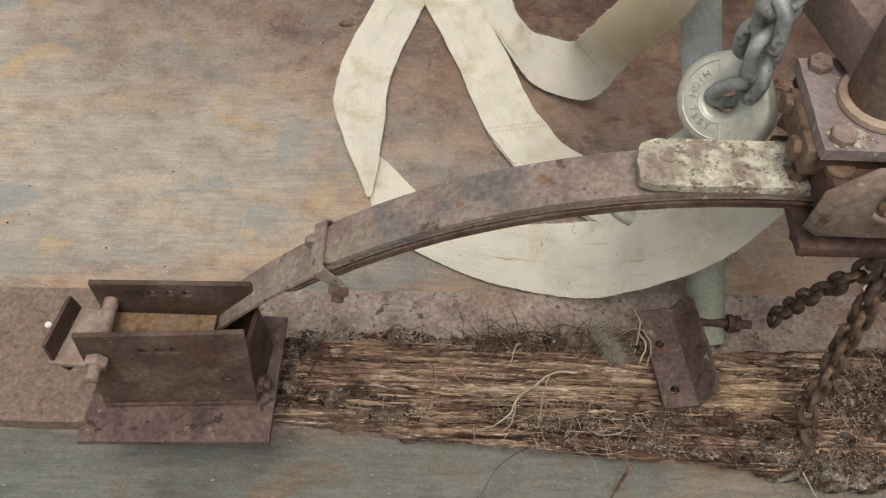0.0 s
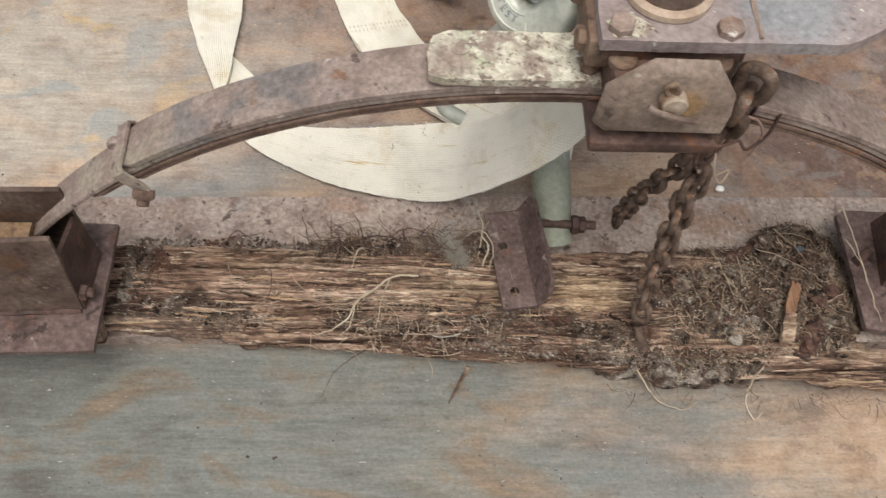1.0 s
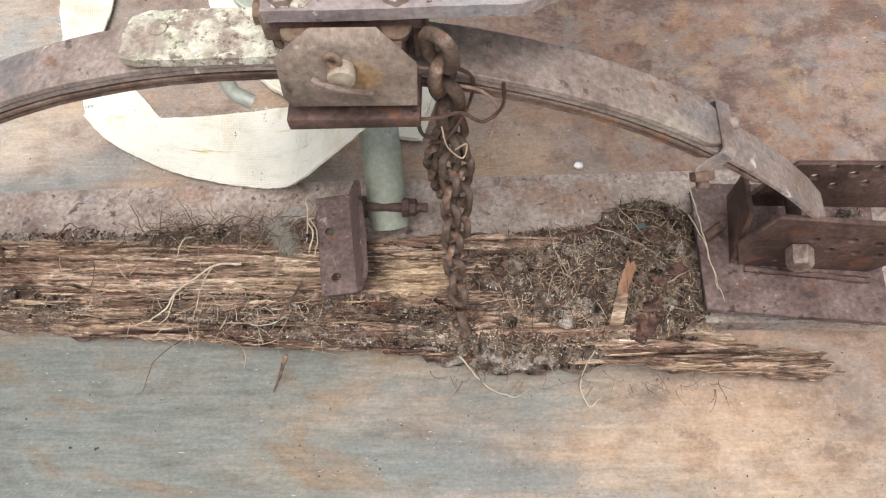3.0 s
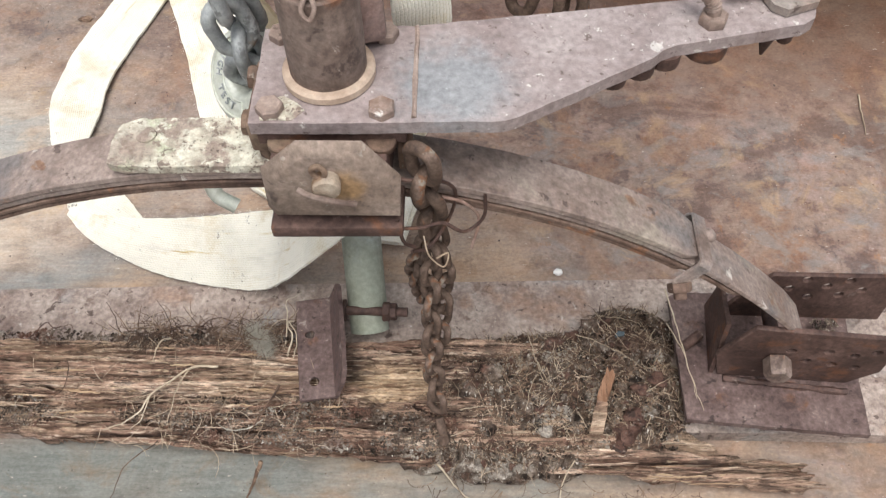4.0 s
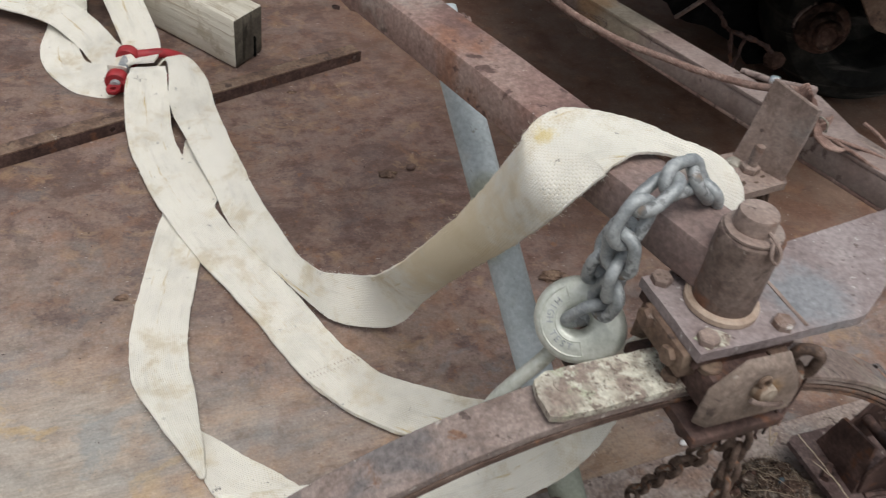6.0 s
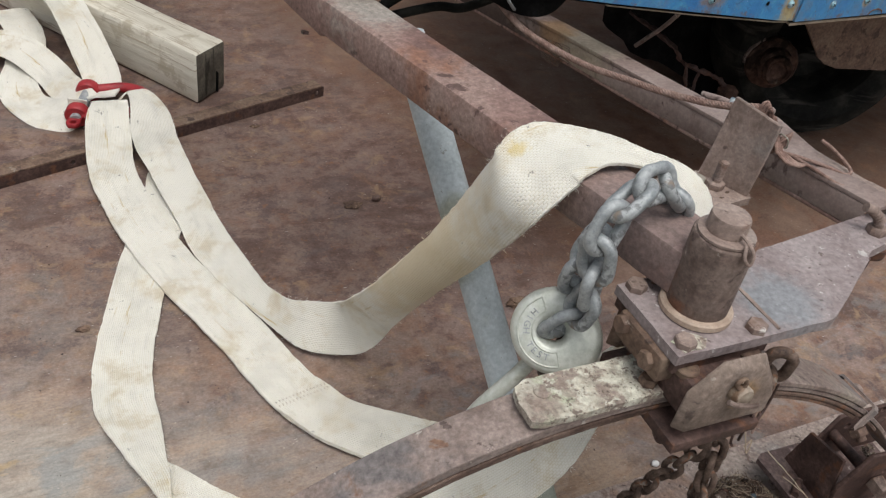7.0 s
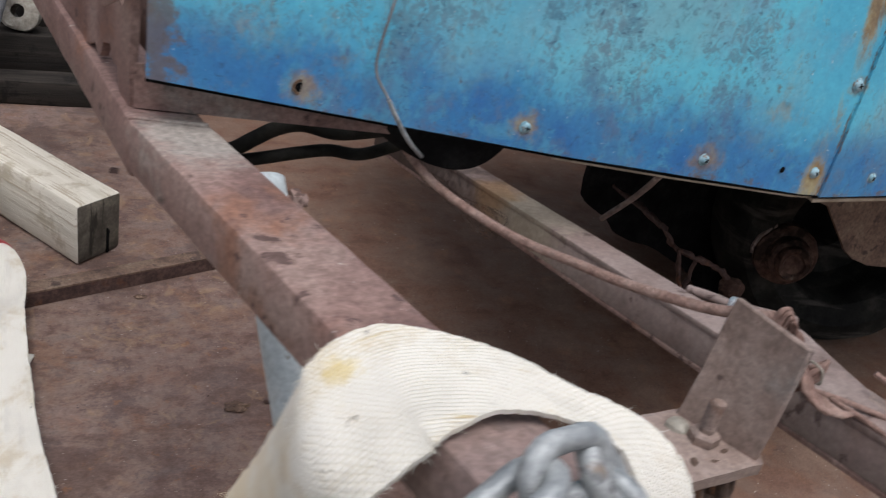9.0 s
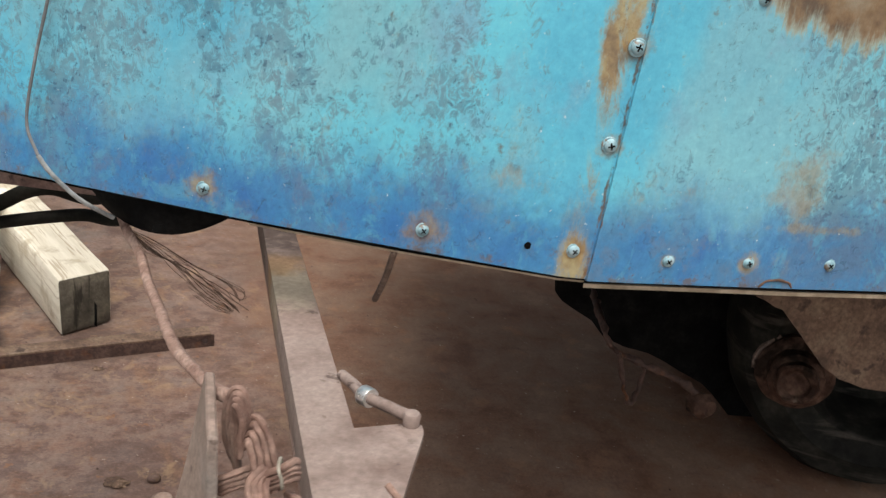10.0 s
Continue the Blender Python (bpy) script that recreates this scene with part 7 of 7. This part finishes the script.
rail_a, rail_b = Vector((0.6985, 0.58, 0.5110)), Vector((0.5600, 1.52, 0.4305))


def rail_strip(side, drop, wide, tall, back, material, name):
    """One length of the sloping channel: offset across and below the line of its top."""
    run = rail_b - rail_a
    d = run.normalized()
    across = Vector((d.y, -d.x, 0)).normalized()
    up = across.cross(d).normalized()
    m = (rail_a + rail_b) / 2 + across * side - up * drop
    bm = box((0, 0, 0), (wide, run.length - back, tall), None, 0.0011, 20)
    rough_up(bm, 0.0004, 50)
    turn_m = Matrix(((across.x, d.x, up.x, m.x), (across.y, d.y, up.y, m.y), (across.z, d.z, up.z, m.z), (0, 0, 0, 1)))
    bmesh.ops.transform(bm, matrix=turn_m, verts=bm.verts)
    return part(name, bm, material, rail)


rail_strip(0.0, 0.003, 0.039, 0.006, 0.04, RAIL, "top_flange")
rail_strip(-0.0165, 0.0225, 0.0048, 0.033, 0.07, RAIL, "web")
rail_strip(0.0, 0.0415, 0.038, 0.005, 0.06, BEAM, "low_flange")
part("tongue", rough_up(prism([(0.712, 0.590), (0.722, 0.584), (0.748, 0.594), (0.752, 0.604), (0.728, 0.665), (0.720, 0.700), (0.712, 0.735), (0.672, 0.728), (0.688, 0.660)], 0.4905, 0.4975, None, 0.0015, 0.006, 0.0007), 0.0003), PLATE, rail, "flat tongue bolted onto the arm's tip")
part("bolt", hex_head((0.733, 0.607, 0.4975), (0, 0, 1), 0.0125, 0.009, 0.2), PLATE, rail, "large worn hexagonal bolt head")
tri_bm = prism([(0.668, 0.826), (0.6795, 0.8247), (0.726, 0.8360), (0.7312, 0.832), (0.7318, 0.8210), (0.719, 0.7678), (0.709, 0.725), (0.675, 0.700), (0.670, 0.74)], -0.0062, 0.0004, None, 0.0003)
for v in tri_bm.verts:
    v.co.z += 0.511 - 0.0856 * (v.co.y - 0.58) + 0.0125 * (v.co.x - 0.69)
part("triangle_plate", tri_bm, RAIL, rail)
tb = part("turnbuckle", tube(spline([(0.672, 0.910, 0.484), (0.682, 0.888, 0.488), (0.690, 0.868, 0.491), (0.709, 0.846, 0.495), (0.7225, 0.8325, 0.4965)], 6), 0.0046, 12), RAIL, rail, "dusty rod end pinned on the plate")
part("sleeve", lathe([(0.0072, 0), (0.0078, 0.001), (0.0078, 0.010), (0.0072, 0.011)], frame_of((0.688, 0.8715, 0.4905), (0.5, -0.7, 0.12)), 16), SILVER, tb, "bright metal collar")
part("pin_head", lathe([(0.0060, -0.009), (0.0068, 0.000), (0.0055, 0.0022), (0.002, 0.0028)], frame_of((0.7230, 0.8318, 0.4985)), 16), RAIL, tb)


def laid_rope(pts, r, strands=3, pitch=0.030, per=10):
    """A rope of twisted strands."""
    c = [Vector(p) for p in spline(pts, per)]
    out = []
    for s in range(strands):
        run, q = 0.0, []
        for i, p in enumerate(c):
            d = (c[min(i + 1, len(c) - 1)] - c[max(i - 1, 0)]).normalized()
            a = d.cross(UP).normalized()
            b = d.cross(a)
            if i:
                run += (p - c[i - 1]).length
            t = 2 * math.pi * (run / pitch + s / strands)
            q.append(p + (a * math.cos(t) + b * math.sin(t)) * r * 0.5)
        out.append(tube(q, r * 0.56, 7))
    return out


rope = thing("wire_rope", (0.55, 0.9, 0.45), "dusty brown wire rope strung from the body to the upright plate", "rope")
rope_line = [(0.440, 1.14, 0.545), (0.458, 1.105, 0.522), (0.477, 1.078, 0.507), (0.497, 1.021, 0.504), (0.518, 0.966, 0.506), (0.537, 0.905, 0.517), (0.554, 0.860, 0.524), (0.580, 0.805, 0.536), (0.592, 0.775, 0.547), (0.600, 0.756, 0.556), (0.607, 0.746, 0.558), (0.612, 0.742, 0.548)]
for twist in laid_rope(rope_line, 0.0046, 4, 0.017, 26):
    part("strand", twist, ROPE, rope)
knot_runs = []
for i in range(4):
    q = 0.0036 * i
    knot_runs.append([(0.611, 0.745 - q, 0.510), (0.604 + q * 0.6, 0.746 - q, 0.523), (0.601 + q * 0.8, 0.747 - q, 0.538), (0.601 + q * 0.8, 0.747 - q, 0.552 - q * 0.2), (0.604 + q * 0.5, 0.746 - q, 0.563 - q * 0.4), (0.6085, 0.745 - q, 0.568 - q * 0.5), (0.613 - q * 0.2, 0.744 - q, 0.563 - q * 0.4), (0.616 - q * 0.3, 0.743 - q, 0.552), (0.614 - q * 0.2, 0.742 - q, 0.540), (0.609 + q * 0.3, 0.740 - q, 0.530)])
for i in range(4):
    q = 0.0035 * i
    knot_runs.append([(0.613, 0.742 - q, 0.546 - q), (0.6185 - q * 0.2, 0.742 - q, 0.551 - q), (0.6235 - q * 0.6, 0.739 - q, 0.549 - q * 0.8), (0.628 - q * 0.8, 0.736 - q, 0.541 - q * 0.5), (0.631 - q * 0.9, 0.733 - q, 0.532 - q * 0.3), (0.634 - q, 0.729 - q, 0.522), (0.637 - q, 0.725 - q, 0.512)])
for i in range(4):
    q = 0.0034 * i
    knot_runs.append([(0.624, 0.7270, 0.529 - q), (0.615, 0.7245, 0.525 - q), (0.605, 0.7235, 0.521 - q), (0.5995 + q * 0.3, 0.7260, 0.517 - q), (0.601, 0.7300, 0.515 - q)])
for i in range(4):
    q = 0.0036 * i
    knot_runs.append([(0.622, 0.7230, 0.522 - q), (0.630, 0.7210, 0.526 - q), (0.639, 0.7215, 0.531 - q), (0.6445, 0.7230, 0.534 - q * 1.1), (0.646, 0.7260, 0.531 - q * 1.1), (0.640, 0.7290, 0.526 - q), (0.630, 0.7300, 0.521 - q)])
for i in range(4):
    q = 0.0036 * i
    knot_runs.append([(0.627 + q * 0.4, 0.724, 0.528 - q * 0.4), (0.6205 + q * 0.8, 0.7180, 0.525 - q * 0.3), (0.6190 + q, 0.7130, 0.519 - q * 0.3), (0.6230 + q, 0.7070, 0.514), (0.632 + q, 0.7000, 0.508), (0.646 + q, 0.6940, 0.506)])
for k in knot_runs:
    part("coil", rough_up(tube(spline(k, 8), 0.0021, 9), 0.0007, 160), ROPE, rope)
part("band", tube(spline([(0.6355, 0.7190, 0.5310), (0.6375, 0.7170, 0.5250), (0.6380, 0.7180, 0.5180), (0.6375, 0.7300, 0.5190), (0.6360, 0.7310, 0.5300)], 5, True), 0.0011, 6, True), FLUFF, rope, "pale binding string")
part("tail", tube(spline([(0.640, 0.728, 0.507), (0.662, 0.712, 0.506), (0.688, 0.690, 0.503), (0.700, 0.672, 0.502), (0.715, 0.678, 0.503), (0.712, 0.705, 0.512), (0.700, 0.722, 0.520)], 8), 0.0023, 8), ROPE, rope)
part("tail", tube(spline([(0.655, 0.716, 0.505), (0.664, 0.690, 0.504), (0.672, 0.655, 0.503), (0.690, 0.64, 0.502)], 8), 0.0023, 8), ROPE, rope)


# ---- blue sheet-metal body ----
body = thing("blue_body", (0.9, 1.3, 0.55), "faded blue sheet-metal vehicle body with screws and rust runs", "vehicle body")


def sheet(pts, height, lip=0.012, thick=0.0025, label=""):
    """A skirt panel: lower corners (x, y, z) in order, up to a level top, with gentle dents."""
    bm = bmesh.new()
    cols = []
    n = 24
    for (xa, ya, za), (xb, yb, zb) in zip(pts, pts[1:]):
        for i in range(n):
            t = i / n
            cols.append((xa + (xb - xa) * t, ya + (yb - ya) * t, za + (zb - za) * t))
    cols.append(pts[-1])
    rows = 26
    grid = []
    for x, y, z in cols:
        col = []
        for k in range(rows + 1):
            h = z + (height - z) * (k / rows) ** 1.3
            dent = 0.004 * noise.noise(Vector((x * 5, h * 5, 2)))
            slant = min(1.0, max(0.0, 1 - abs(x - 0.89) / 0.35)) if x < 3 else 0.0
            col.append(bm.verts.new((x + 0.085 * (h - z) * slant, y + dent + 0.04 * (h - z), h)))
        grid.append(col)
    for a, b in zip(grid, grid[1:]):
        for k in range(rows):
            bm.faces.new((a[k], b[k], b[k + 1], a[k + 1]))
    bmesh.ops.recalc_face_normals(bm, faces=bm.faces)
    bmesh.ops.solidify(bm, geom=bm.faces[:], thickness=thick)
    return bm


TOP = 0.90
LOWL = [(0.196, 1.112, 0.5925), (0.36, 1.086, 0.5785), (0.58, 1.046, 0.5615), (0.72, 1.020, 0.5535), (0.862, 1.000, 0.5455), (0.893, 0.9985, 0.545)]
LOWR = [(0.886, 0.9955, 0.5445), (1.00, 1.004, 0.5435), (1.10, 1.012, 0.542), (1.30, 1.03, 0.541), (3.2, 1.26, 0.54)]
panel_l = part("panel", sheet(LOWL, TOP), BLUE, body)
panel_r = part("panel", sheet(LOWR, TOP), BLUE, body)


def flange(pts, deep):
    bm = bmesh.new()
    rows = []
    for x, y, z in pts:
        rows.append([bm.verts.new(c) for c in ((x, y + 0.001, z), (x, y + 0.001, z - 0.004), (x + 0.01, y + deep, z - 0.004), (x + 0.01, y + deep, z))])
    for a, b in zip(rows, rows[1:]):
        for k in range(4):
            bm.faces.new((a[k], a[(k + 1) % 4], b[(k + 1) % 4], b[k]))
    bm.faces.new(rows[0][::-1])
    bm.faces.new(rows[-1])
    return bm


part("lip", flange([(x, y + 0.006, z - 0.0040) for x, y, z in LOWL[2:]], 0.026), LIP, body, "thin beige edge under the sheet")
part("lip", flange([(x, y + 0.002, z - 0.0055) for x, y, z in LOWR], 0.030), LIP, body)
# unseen floor sheet, its left end placed to shade the deck
part("shade_floor", prism([(0.66, 1.075), (0.90, 1.040), (3.2, 1.30), (3.2, 2.4), (1.02, 2.24), (0.74, 2.2)], 0.575, 0.585, None, 0.001), BLACK, body, "unseen dark floor sheet, added to shade the deck under the body")
part("side_panel", prism([(0.1995, 1.117), (0.2025, 1.117), (0.227, 1.33), (0.224, 1.33)], 0.596, TOP, None, 0.0005), BLUE, body)
# unseen roof sheet, likewise cut to shade the deck below
part("shade_roof", prism([(0.74, 1.05), (0.89, 1.03), (3.2, 1.30), (3.2, 2.4), (0.90, 2.235)], TOP + 0.001, TOP + 0.006, None, 0.001), BLUE, body)
part("back_panel", prism([(1.00, 2.247), (3.2, 2.403), (3.2, 2.407), (1.00, 2.251)], 0.586, TOP, None, 0.0005), BLUE, body)


def screw(x, y, z, r=0.0062, n=(0.08, -1, 0.04)):
    m = frame_of((x, y - 0.0005, z), n, random.uniform(0, 1.5))
    ob = part("screw", lathe([(r, -0.001), (r, 0.0012), (r * 0.8, 0.0030), (r * 0.35, 0.0040)], m, 18), SCREW, body, "dull cross-head screw")
    for s in ((r * 1.0, r * 0.22), (r * 0.22, r * 1.0)):
        cut = box((0, 0, 0.0037), (s[0], s[1], 0.0012), None, 0)
        bmesh.ops.transform(cut, matrix=m, verts=cut.verts)
        part("slot", cut, BLACK, ob)
    part("washer", lathe([(r * 1.25, -0.0012), (r * 1.3, 0.0), (r * 1.2, 0.0006)], m, 18), SCREW, ob)


def front_y(x):
    pts = LOWL if x < 0.89 else LOWR
    for a, b in zip(pts, pts[1:]):
        if a[0] <= x <= b[0]:
            t = (x - a[0]) / (b[0] - a[0])
            return a[1] + (b[1] - a[1]) * t, a[2] + (b[2] - a[2]) * t
    return pts[-1][1], pts[-1][2]


for x, z in ((0.540, 0.586), (0.737, 0.573), (0.871, 0.571), (0.960, 0.5665), (1.040, 0.567), (1.125, 0.567), (0.888, 0.668), (0.897, 0.752), (1.00, 0.80), (1.22, 0.567), (1.32, 0.567)):
    y0, z0 = front_y(x)
    screw(x, y0 + 0.04 * (z - z0) + 0.004 * noise.noise(Vector((x * 5, z * 5, 2))) - 0.0015, z, 0.0054 if z < 0.6 else 0.0062)
y0, z0 = front_y(0.325)
part("screw_hole", lathe([(0.0045, 0), (0.0044, 0.0006), (0.001, 0.0006)], frame_of((0.325, y0 - 0.0024, 0.600), (0.2, -1, 0)), 14), BLACK, body, "rusted empty screw hole")
part("hole_rim", lathe([(0.0075, 0), (0.0072, 0.0006), (0.0048, 0.0005)], frame_of((0.325, y0 - 0.0022, 0.600), (0.2, -1, 0)), 18, False), OCHRE, body)
y0, z0 = front_y(0.83)
part("screw_hole", lathe([(0.0035, 0), (0.0034, 0.0006), (0.001, 0.0006)], frame_of((0.83, y0 - 0.0022, 0.571), (0.1, -1, 0)), 12), BLACK, body)
# black strips stand in for the shade between sheet edge and lip
part("gap_shade", flange([(x, y + 0.003, z - 0.0008) for x, y, z in LOWL], 0.020), BLACK, body, "black strip standing in for the shaded gap under the sheet edge")
part("gap_shade", flange([(x, y + 0.003, z - 0.0008) for x, y, z in LOWR], 0.020), BLACK, body)
part("torn_edge", rough_up(tube(spline([(1.056, 1.0065, 0.5435), (1.062, 1.0065, 0.549), (1.074, 1.007, 0.551), (1.086, 1.0085, 0.549), (1.091, 1.010, 0.5435)], 6), 0.0013, 8), 0.0008, 150), LEAF, body, "rusty torn notch in the sheet edge")
wire = thing("loose_wire", (0.42, 1.06, 0.6), "thin grey wire dangling over the blue sheet", "wire")
part("strand", tube(spline([(0.425, 1.085, 0.86), (0.412, 1.078, 0.76), (0.394, 1.072, 0.68), (0.386, 1.068, 0.63), (0.398, 1.055, 0.604)], 10), 0.0014, 8), WIRE, wire)
part("bare_end", tube(spline([(0.398, 1.055, 0.604), (0.408, 1.056, 0.588), (0.428, 1.066, 0.562), (0.452, 1.085, 0.539)], 8), 0.0021, 8), GALV, wire, "paler stripped end")

# ---- things under the body ----
flap = thing("rubber_skirt", (0.5, 1.15, 0.53), "black curved rubber skirt hanging under the body", "rubber")
bm = bmesh.new()
rows = []
for i in range(25):
    t = i / 24
    a = math.pi * t
    x, y = 0.405 + 0.175 * t, 1.135 - 0.045 * math.sin(a)
    dz = 0.034 * math.sin(a) ** 0.7
    rows.append([bm.verts.new(c) for c in ((x, y, 0.574), (x, y - 0.002, 0.560 - dz * 0.4), (x + 0.004, y + 0.004, 0.556 - dz), (x + 0.006, y + 0.05, 0.553 - dz), (x + 0.006, y + 0.05, 0.574))])
for a, b in zip(rows, rows[1:]):
    for k in range(4):
        bm.faces.new((a[k], a[k + 1], b[k + 1], b[k]))
part("sheet", bm, BLACK, flap, angle=60)
part("button", hex_head((0.492, 1.098, 0.531), (0, -0.4, -1), 0.008, 0.008), BLACK, flap)
hose = thing("black_hose", (0.3, 1.25, 0.54), "two black rubber hoses looped under the body", "hose")
part("tube", tube(spline([(0.262, 1.24, 0.468), (0.29, 1.20, 0.493), (0.312, 1.20, 0.506), (0.336, 1.20, 0.519), (0.362, 1.20, 0.524), (0.40, 1.19, 0.520), (0.45, 1.17, 0.535)], 8), 0.008, 14), TYRE, hose)
part("tube", tube(spline([(0.285, 1.22, 0.470), (0.318, 1.20, 0.484), (0.361, 1.20, 0.492), (0.394, 1.20, 0.496), (0.43, 1.19, 0.497), (0.48, 1.17, 0.525)], 8), 0.007, 14), TYRE, hose)
hair = thing("frayed_cord", (0.5, 1.08, 0.49), "frayed black cord fibres hanging under the body", "cord")
rnd = random.Random(4)
for _ in range(16):
    u, v = rnd.uniform(-1, 1), rnd.uniform(-1, 1)
    part("fibre", tube(spline([(0.455, 1.112, 0.520), (0.480 + 0.010 * v * u, 1.112, 0.502 + 0.008 * v), (0.512 + 0.010 * u, 1.110 + 0.01 * v, 0.483 + 0.014 * v * v - 0.006), (0.545 + 0.016 * v, 1.106, 0.460 + 0.014 * u), (0.562 + 0.008 * u, 1.104, 0.446 + 0.010 * v), (0.560 + 0.020 * v, 1.100, 0.452 + 0.016 * u), (0.535 + 0.02 * u, 1.100, 0.468 + 0.014 * v)], 5), 0.00030, 5), CHAIN, hair)
rod = thing("bent_rod", (0.70, 1.15, 0.5), "bent rusty-brown rod hanging below the body", "rod")
part("bar", tube(spline([(0.717, 1.040, 0.560), (0.7155, 1.053, 0.537), (0.7125, 1.075, 0.505), (0.7085, 1.097, 0.478), (0.7045, 1.114, 0.457)], 8), 0.0034, 12), SLEEVE, rod)

wheel = thing("wheel", (1.46, 1.52, 0.20), "dusty black tyre on a greasy hub under the body", "wheel")
wm = frame_of((1.442, 1.535, 0.205), (-0.40, -0.89, 0.06)) @ Matrix.Scale(0.92, 4)
tyre_m = frame_of((1.575, 1.510, 0.246), (-0.30, -0.95, 0.06)) @ Matrix.Scale(1.22, 4)
tyre = part("tyre", rough_up(lathe([(0.118, -0.085), (0.150, -0.094), (0.182, -0.080), (0.196, -0.050), (0.200, 0.0), (0.196, 0.040), (0.182, 0.066), (0.150, 0.078), (0.118, 0.064), (0.112, 0.050), (0.112, -0.070), (0.118, -0.085)], tyre_m, 72, False), 0.004, 14), TYRE, wheel)
rim_part = part("rim", rough_up(lathe([(0.119, 0.050), (0.112, 0.010), (0.100, -0.030), (0.058, -0.045), (0.055, -0.06)], tyre_m, 48, False), 0.004, 30), TYRE, wheel)
part("hub", rough_up(lathe([(0.060, -0.02), (0.062, 0.070), (0.066, 0.078), (0.066, 0.100), (0.060, 0.106), (0.048, 0.108), (0.046, 0.130), (0.041, 0.134), (0.037, 0.135), (0.036, 0.150), (0.032, 0.154), (0.024, 0.152), (0.020, 0.146), (0.006, 0.145)], wm, 36), 0.0030, 55), GREASE, wheel, "greasy rust-brown hub")
part("hub_clamp", rough_up(tube([wm @ Vector((0.068 * math.cos(a), 0.068 * math.sin(a), 0.088)) for a in [2.1 + 0.15 * k for k in range(9)]], 0.006, 10), 0.004, 60), SLEEVE, wheel, "pale worn band on the hub")
axle = thing("axle_and_gearbox", (1.2, 1.7, 0.3), "dark greasy axle casting hanging under the body", "axle")
part("casting", rough_up(box((1.66, 1.90, 0.33), (0.60, 0.34, 0.48), Matrix.Rotation(0.18, 4, "Z"), 0.05, 6), 0.02, 9), BLACK, axle)

guard = thing("mudguard", (1.6, 1.35, 0.4), "rust-brown curved mudguard beside the wheel", "mudguard")
bm = bmesh.new()
rows = []
for i in range(13):
    a = radians(95 - 85 * i / 12)
    rows.append([bm.verts.new((1.36 + 0.25 * math.cos(a) * 1.2, yy, 0.30 + 0.24 * math.sin(a))) for yy in (1.24, 1.33, 1.42)])
for a, b in zip(rows, rows[1:]):
    for k in range(2):
        bm.faces.new((a[k], a[k + 1], b[k + 1], b[k]))
bmesh.ops.recalc_face_normals(bm, faces=bm.faces)
bmesh.ops.solidify(bm, geom=bm.faces[:], thickness=0.004)
part("sheet", bm, BEAM, guard)

stand = Matrix(((1, 0, 0, 0), (0, 0, -1, 0), (0, 1, 0, 0), (0, 0, 0, 1)))
# flat black sheet with a ragged edge, closing the space behind the wheel
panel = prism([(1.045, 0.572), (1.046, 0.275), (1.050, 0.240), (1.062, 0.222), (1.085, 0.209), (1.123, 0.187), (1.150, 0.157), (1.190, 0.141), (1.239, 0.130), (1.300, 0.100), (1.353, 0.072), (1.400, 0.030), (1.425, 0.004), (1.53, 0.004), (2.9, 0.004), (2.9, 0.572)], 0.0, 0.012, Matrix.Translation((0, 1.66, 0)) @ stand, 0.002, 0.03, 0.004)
part("black_sheet", rough_up(panel, 0.004, 9), BLACK, axle)
bracket = thing("rusty_guard_plate", (1.32, 1.285, 0.42), "bent rust-brown guard plate above the wheel hub", "guard plate")
part("sheet", rough_up(prism([(1.19, 0.572), (1.196, 0.440), (1.212, 0.412), (1.252, 0.398), (1.292, 0.357), (1.330, 0.318), (1.360, 0.298), (1.401, 0.286), (1.56, 0.27), (1.56, 0.572)], 0.0, 0.005, Matrix.Translation((0, 1.285, 0)) @ stand, 0.001, 0.012, 0.002), 0.002, 30), CLAMP, bracket)
linkage = thing("steering_linkage", (1.12, 1.40, 0.2), "rust-brown steering linkage lumps beside the tyre", "linkage")
part("rod", rough_up(tube(spline([(1.115, 1.665, 0.262), (1.075, 1.50, 0.285), (1.065, 1.41, 0.285), (1.075, 1.40, 0.268), (1.12, 1.395, 0.245), (1.18, 1.39, 0.225), (1.24, 1.39, 0.185)], 8), 0.0048, 12), 0.006, 90), DARK, linkage)
part("lever", rough_up(tube(spline([(1.085, 1.39, 0.262), (1.095, 1.385, 0.225), (1.108, 1.385, 0.190), (1.118, 1.385, 0.182), (1.124, 1.387, 0.215), (1.130, 1.39, 0.240)], 8), 0.0036, 10), 0.004, 90), DARK, linkage)
part("knuckle", rough_up(lathe([(0.010, -0.02), (0.018, -0.014), (0.019, 0.010), (0.012, 0.02)], frame_of((1.225, 1.385, 0.185), (0.3, -0.9, 0.2)), 20), 0.003, 50), GREASE, linkage)

knob = thing("round_block", (0.03, 2.88, 0.13), "pale weathered ring-shaped block lying on the timber sleeper", "block")
part("ring", rough_up(lathe([(0.016, -0.02), (0.045, -0.02), (0.052, -0.012), (0.052, 0.012), (0.045, 0.02), (0.016, 0.02)], frame_of((0.03, 2.885, 0.182), (-0.2, -0.9, 0.35)), 24, False), 0.006, 30), FLUFF, knob)
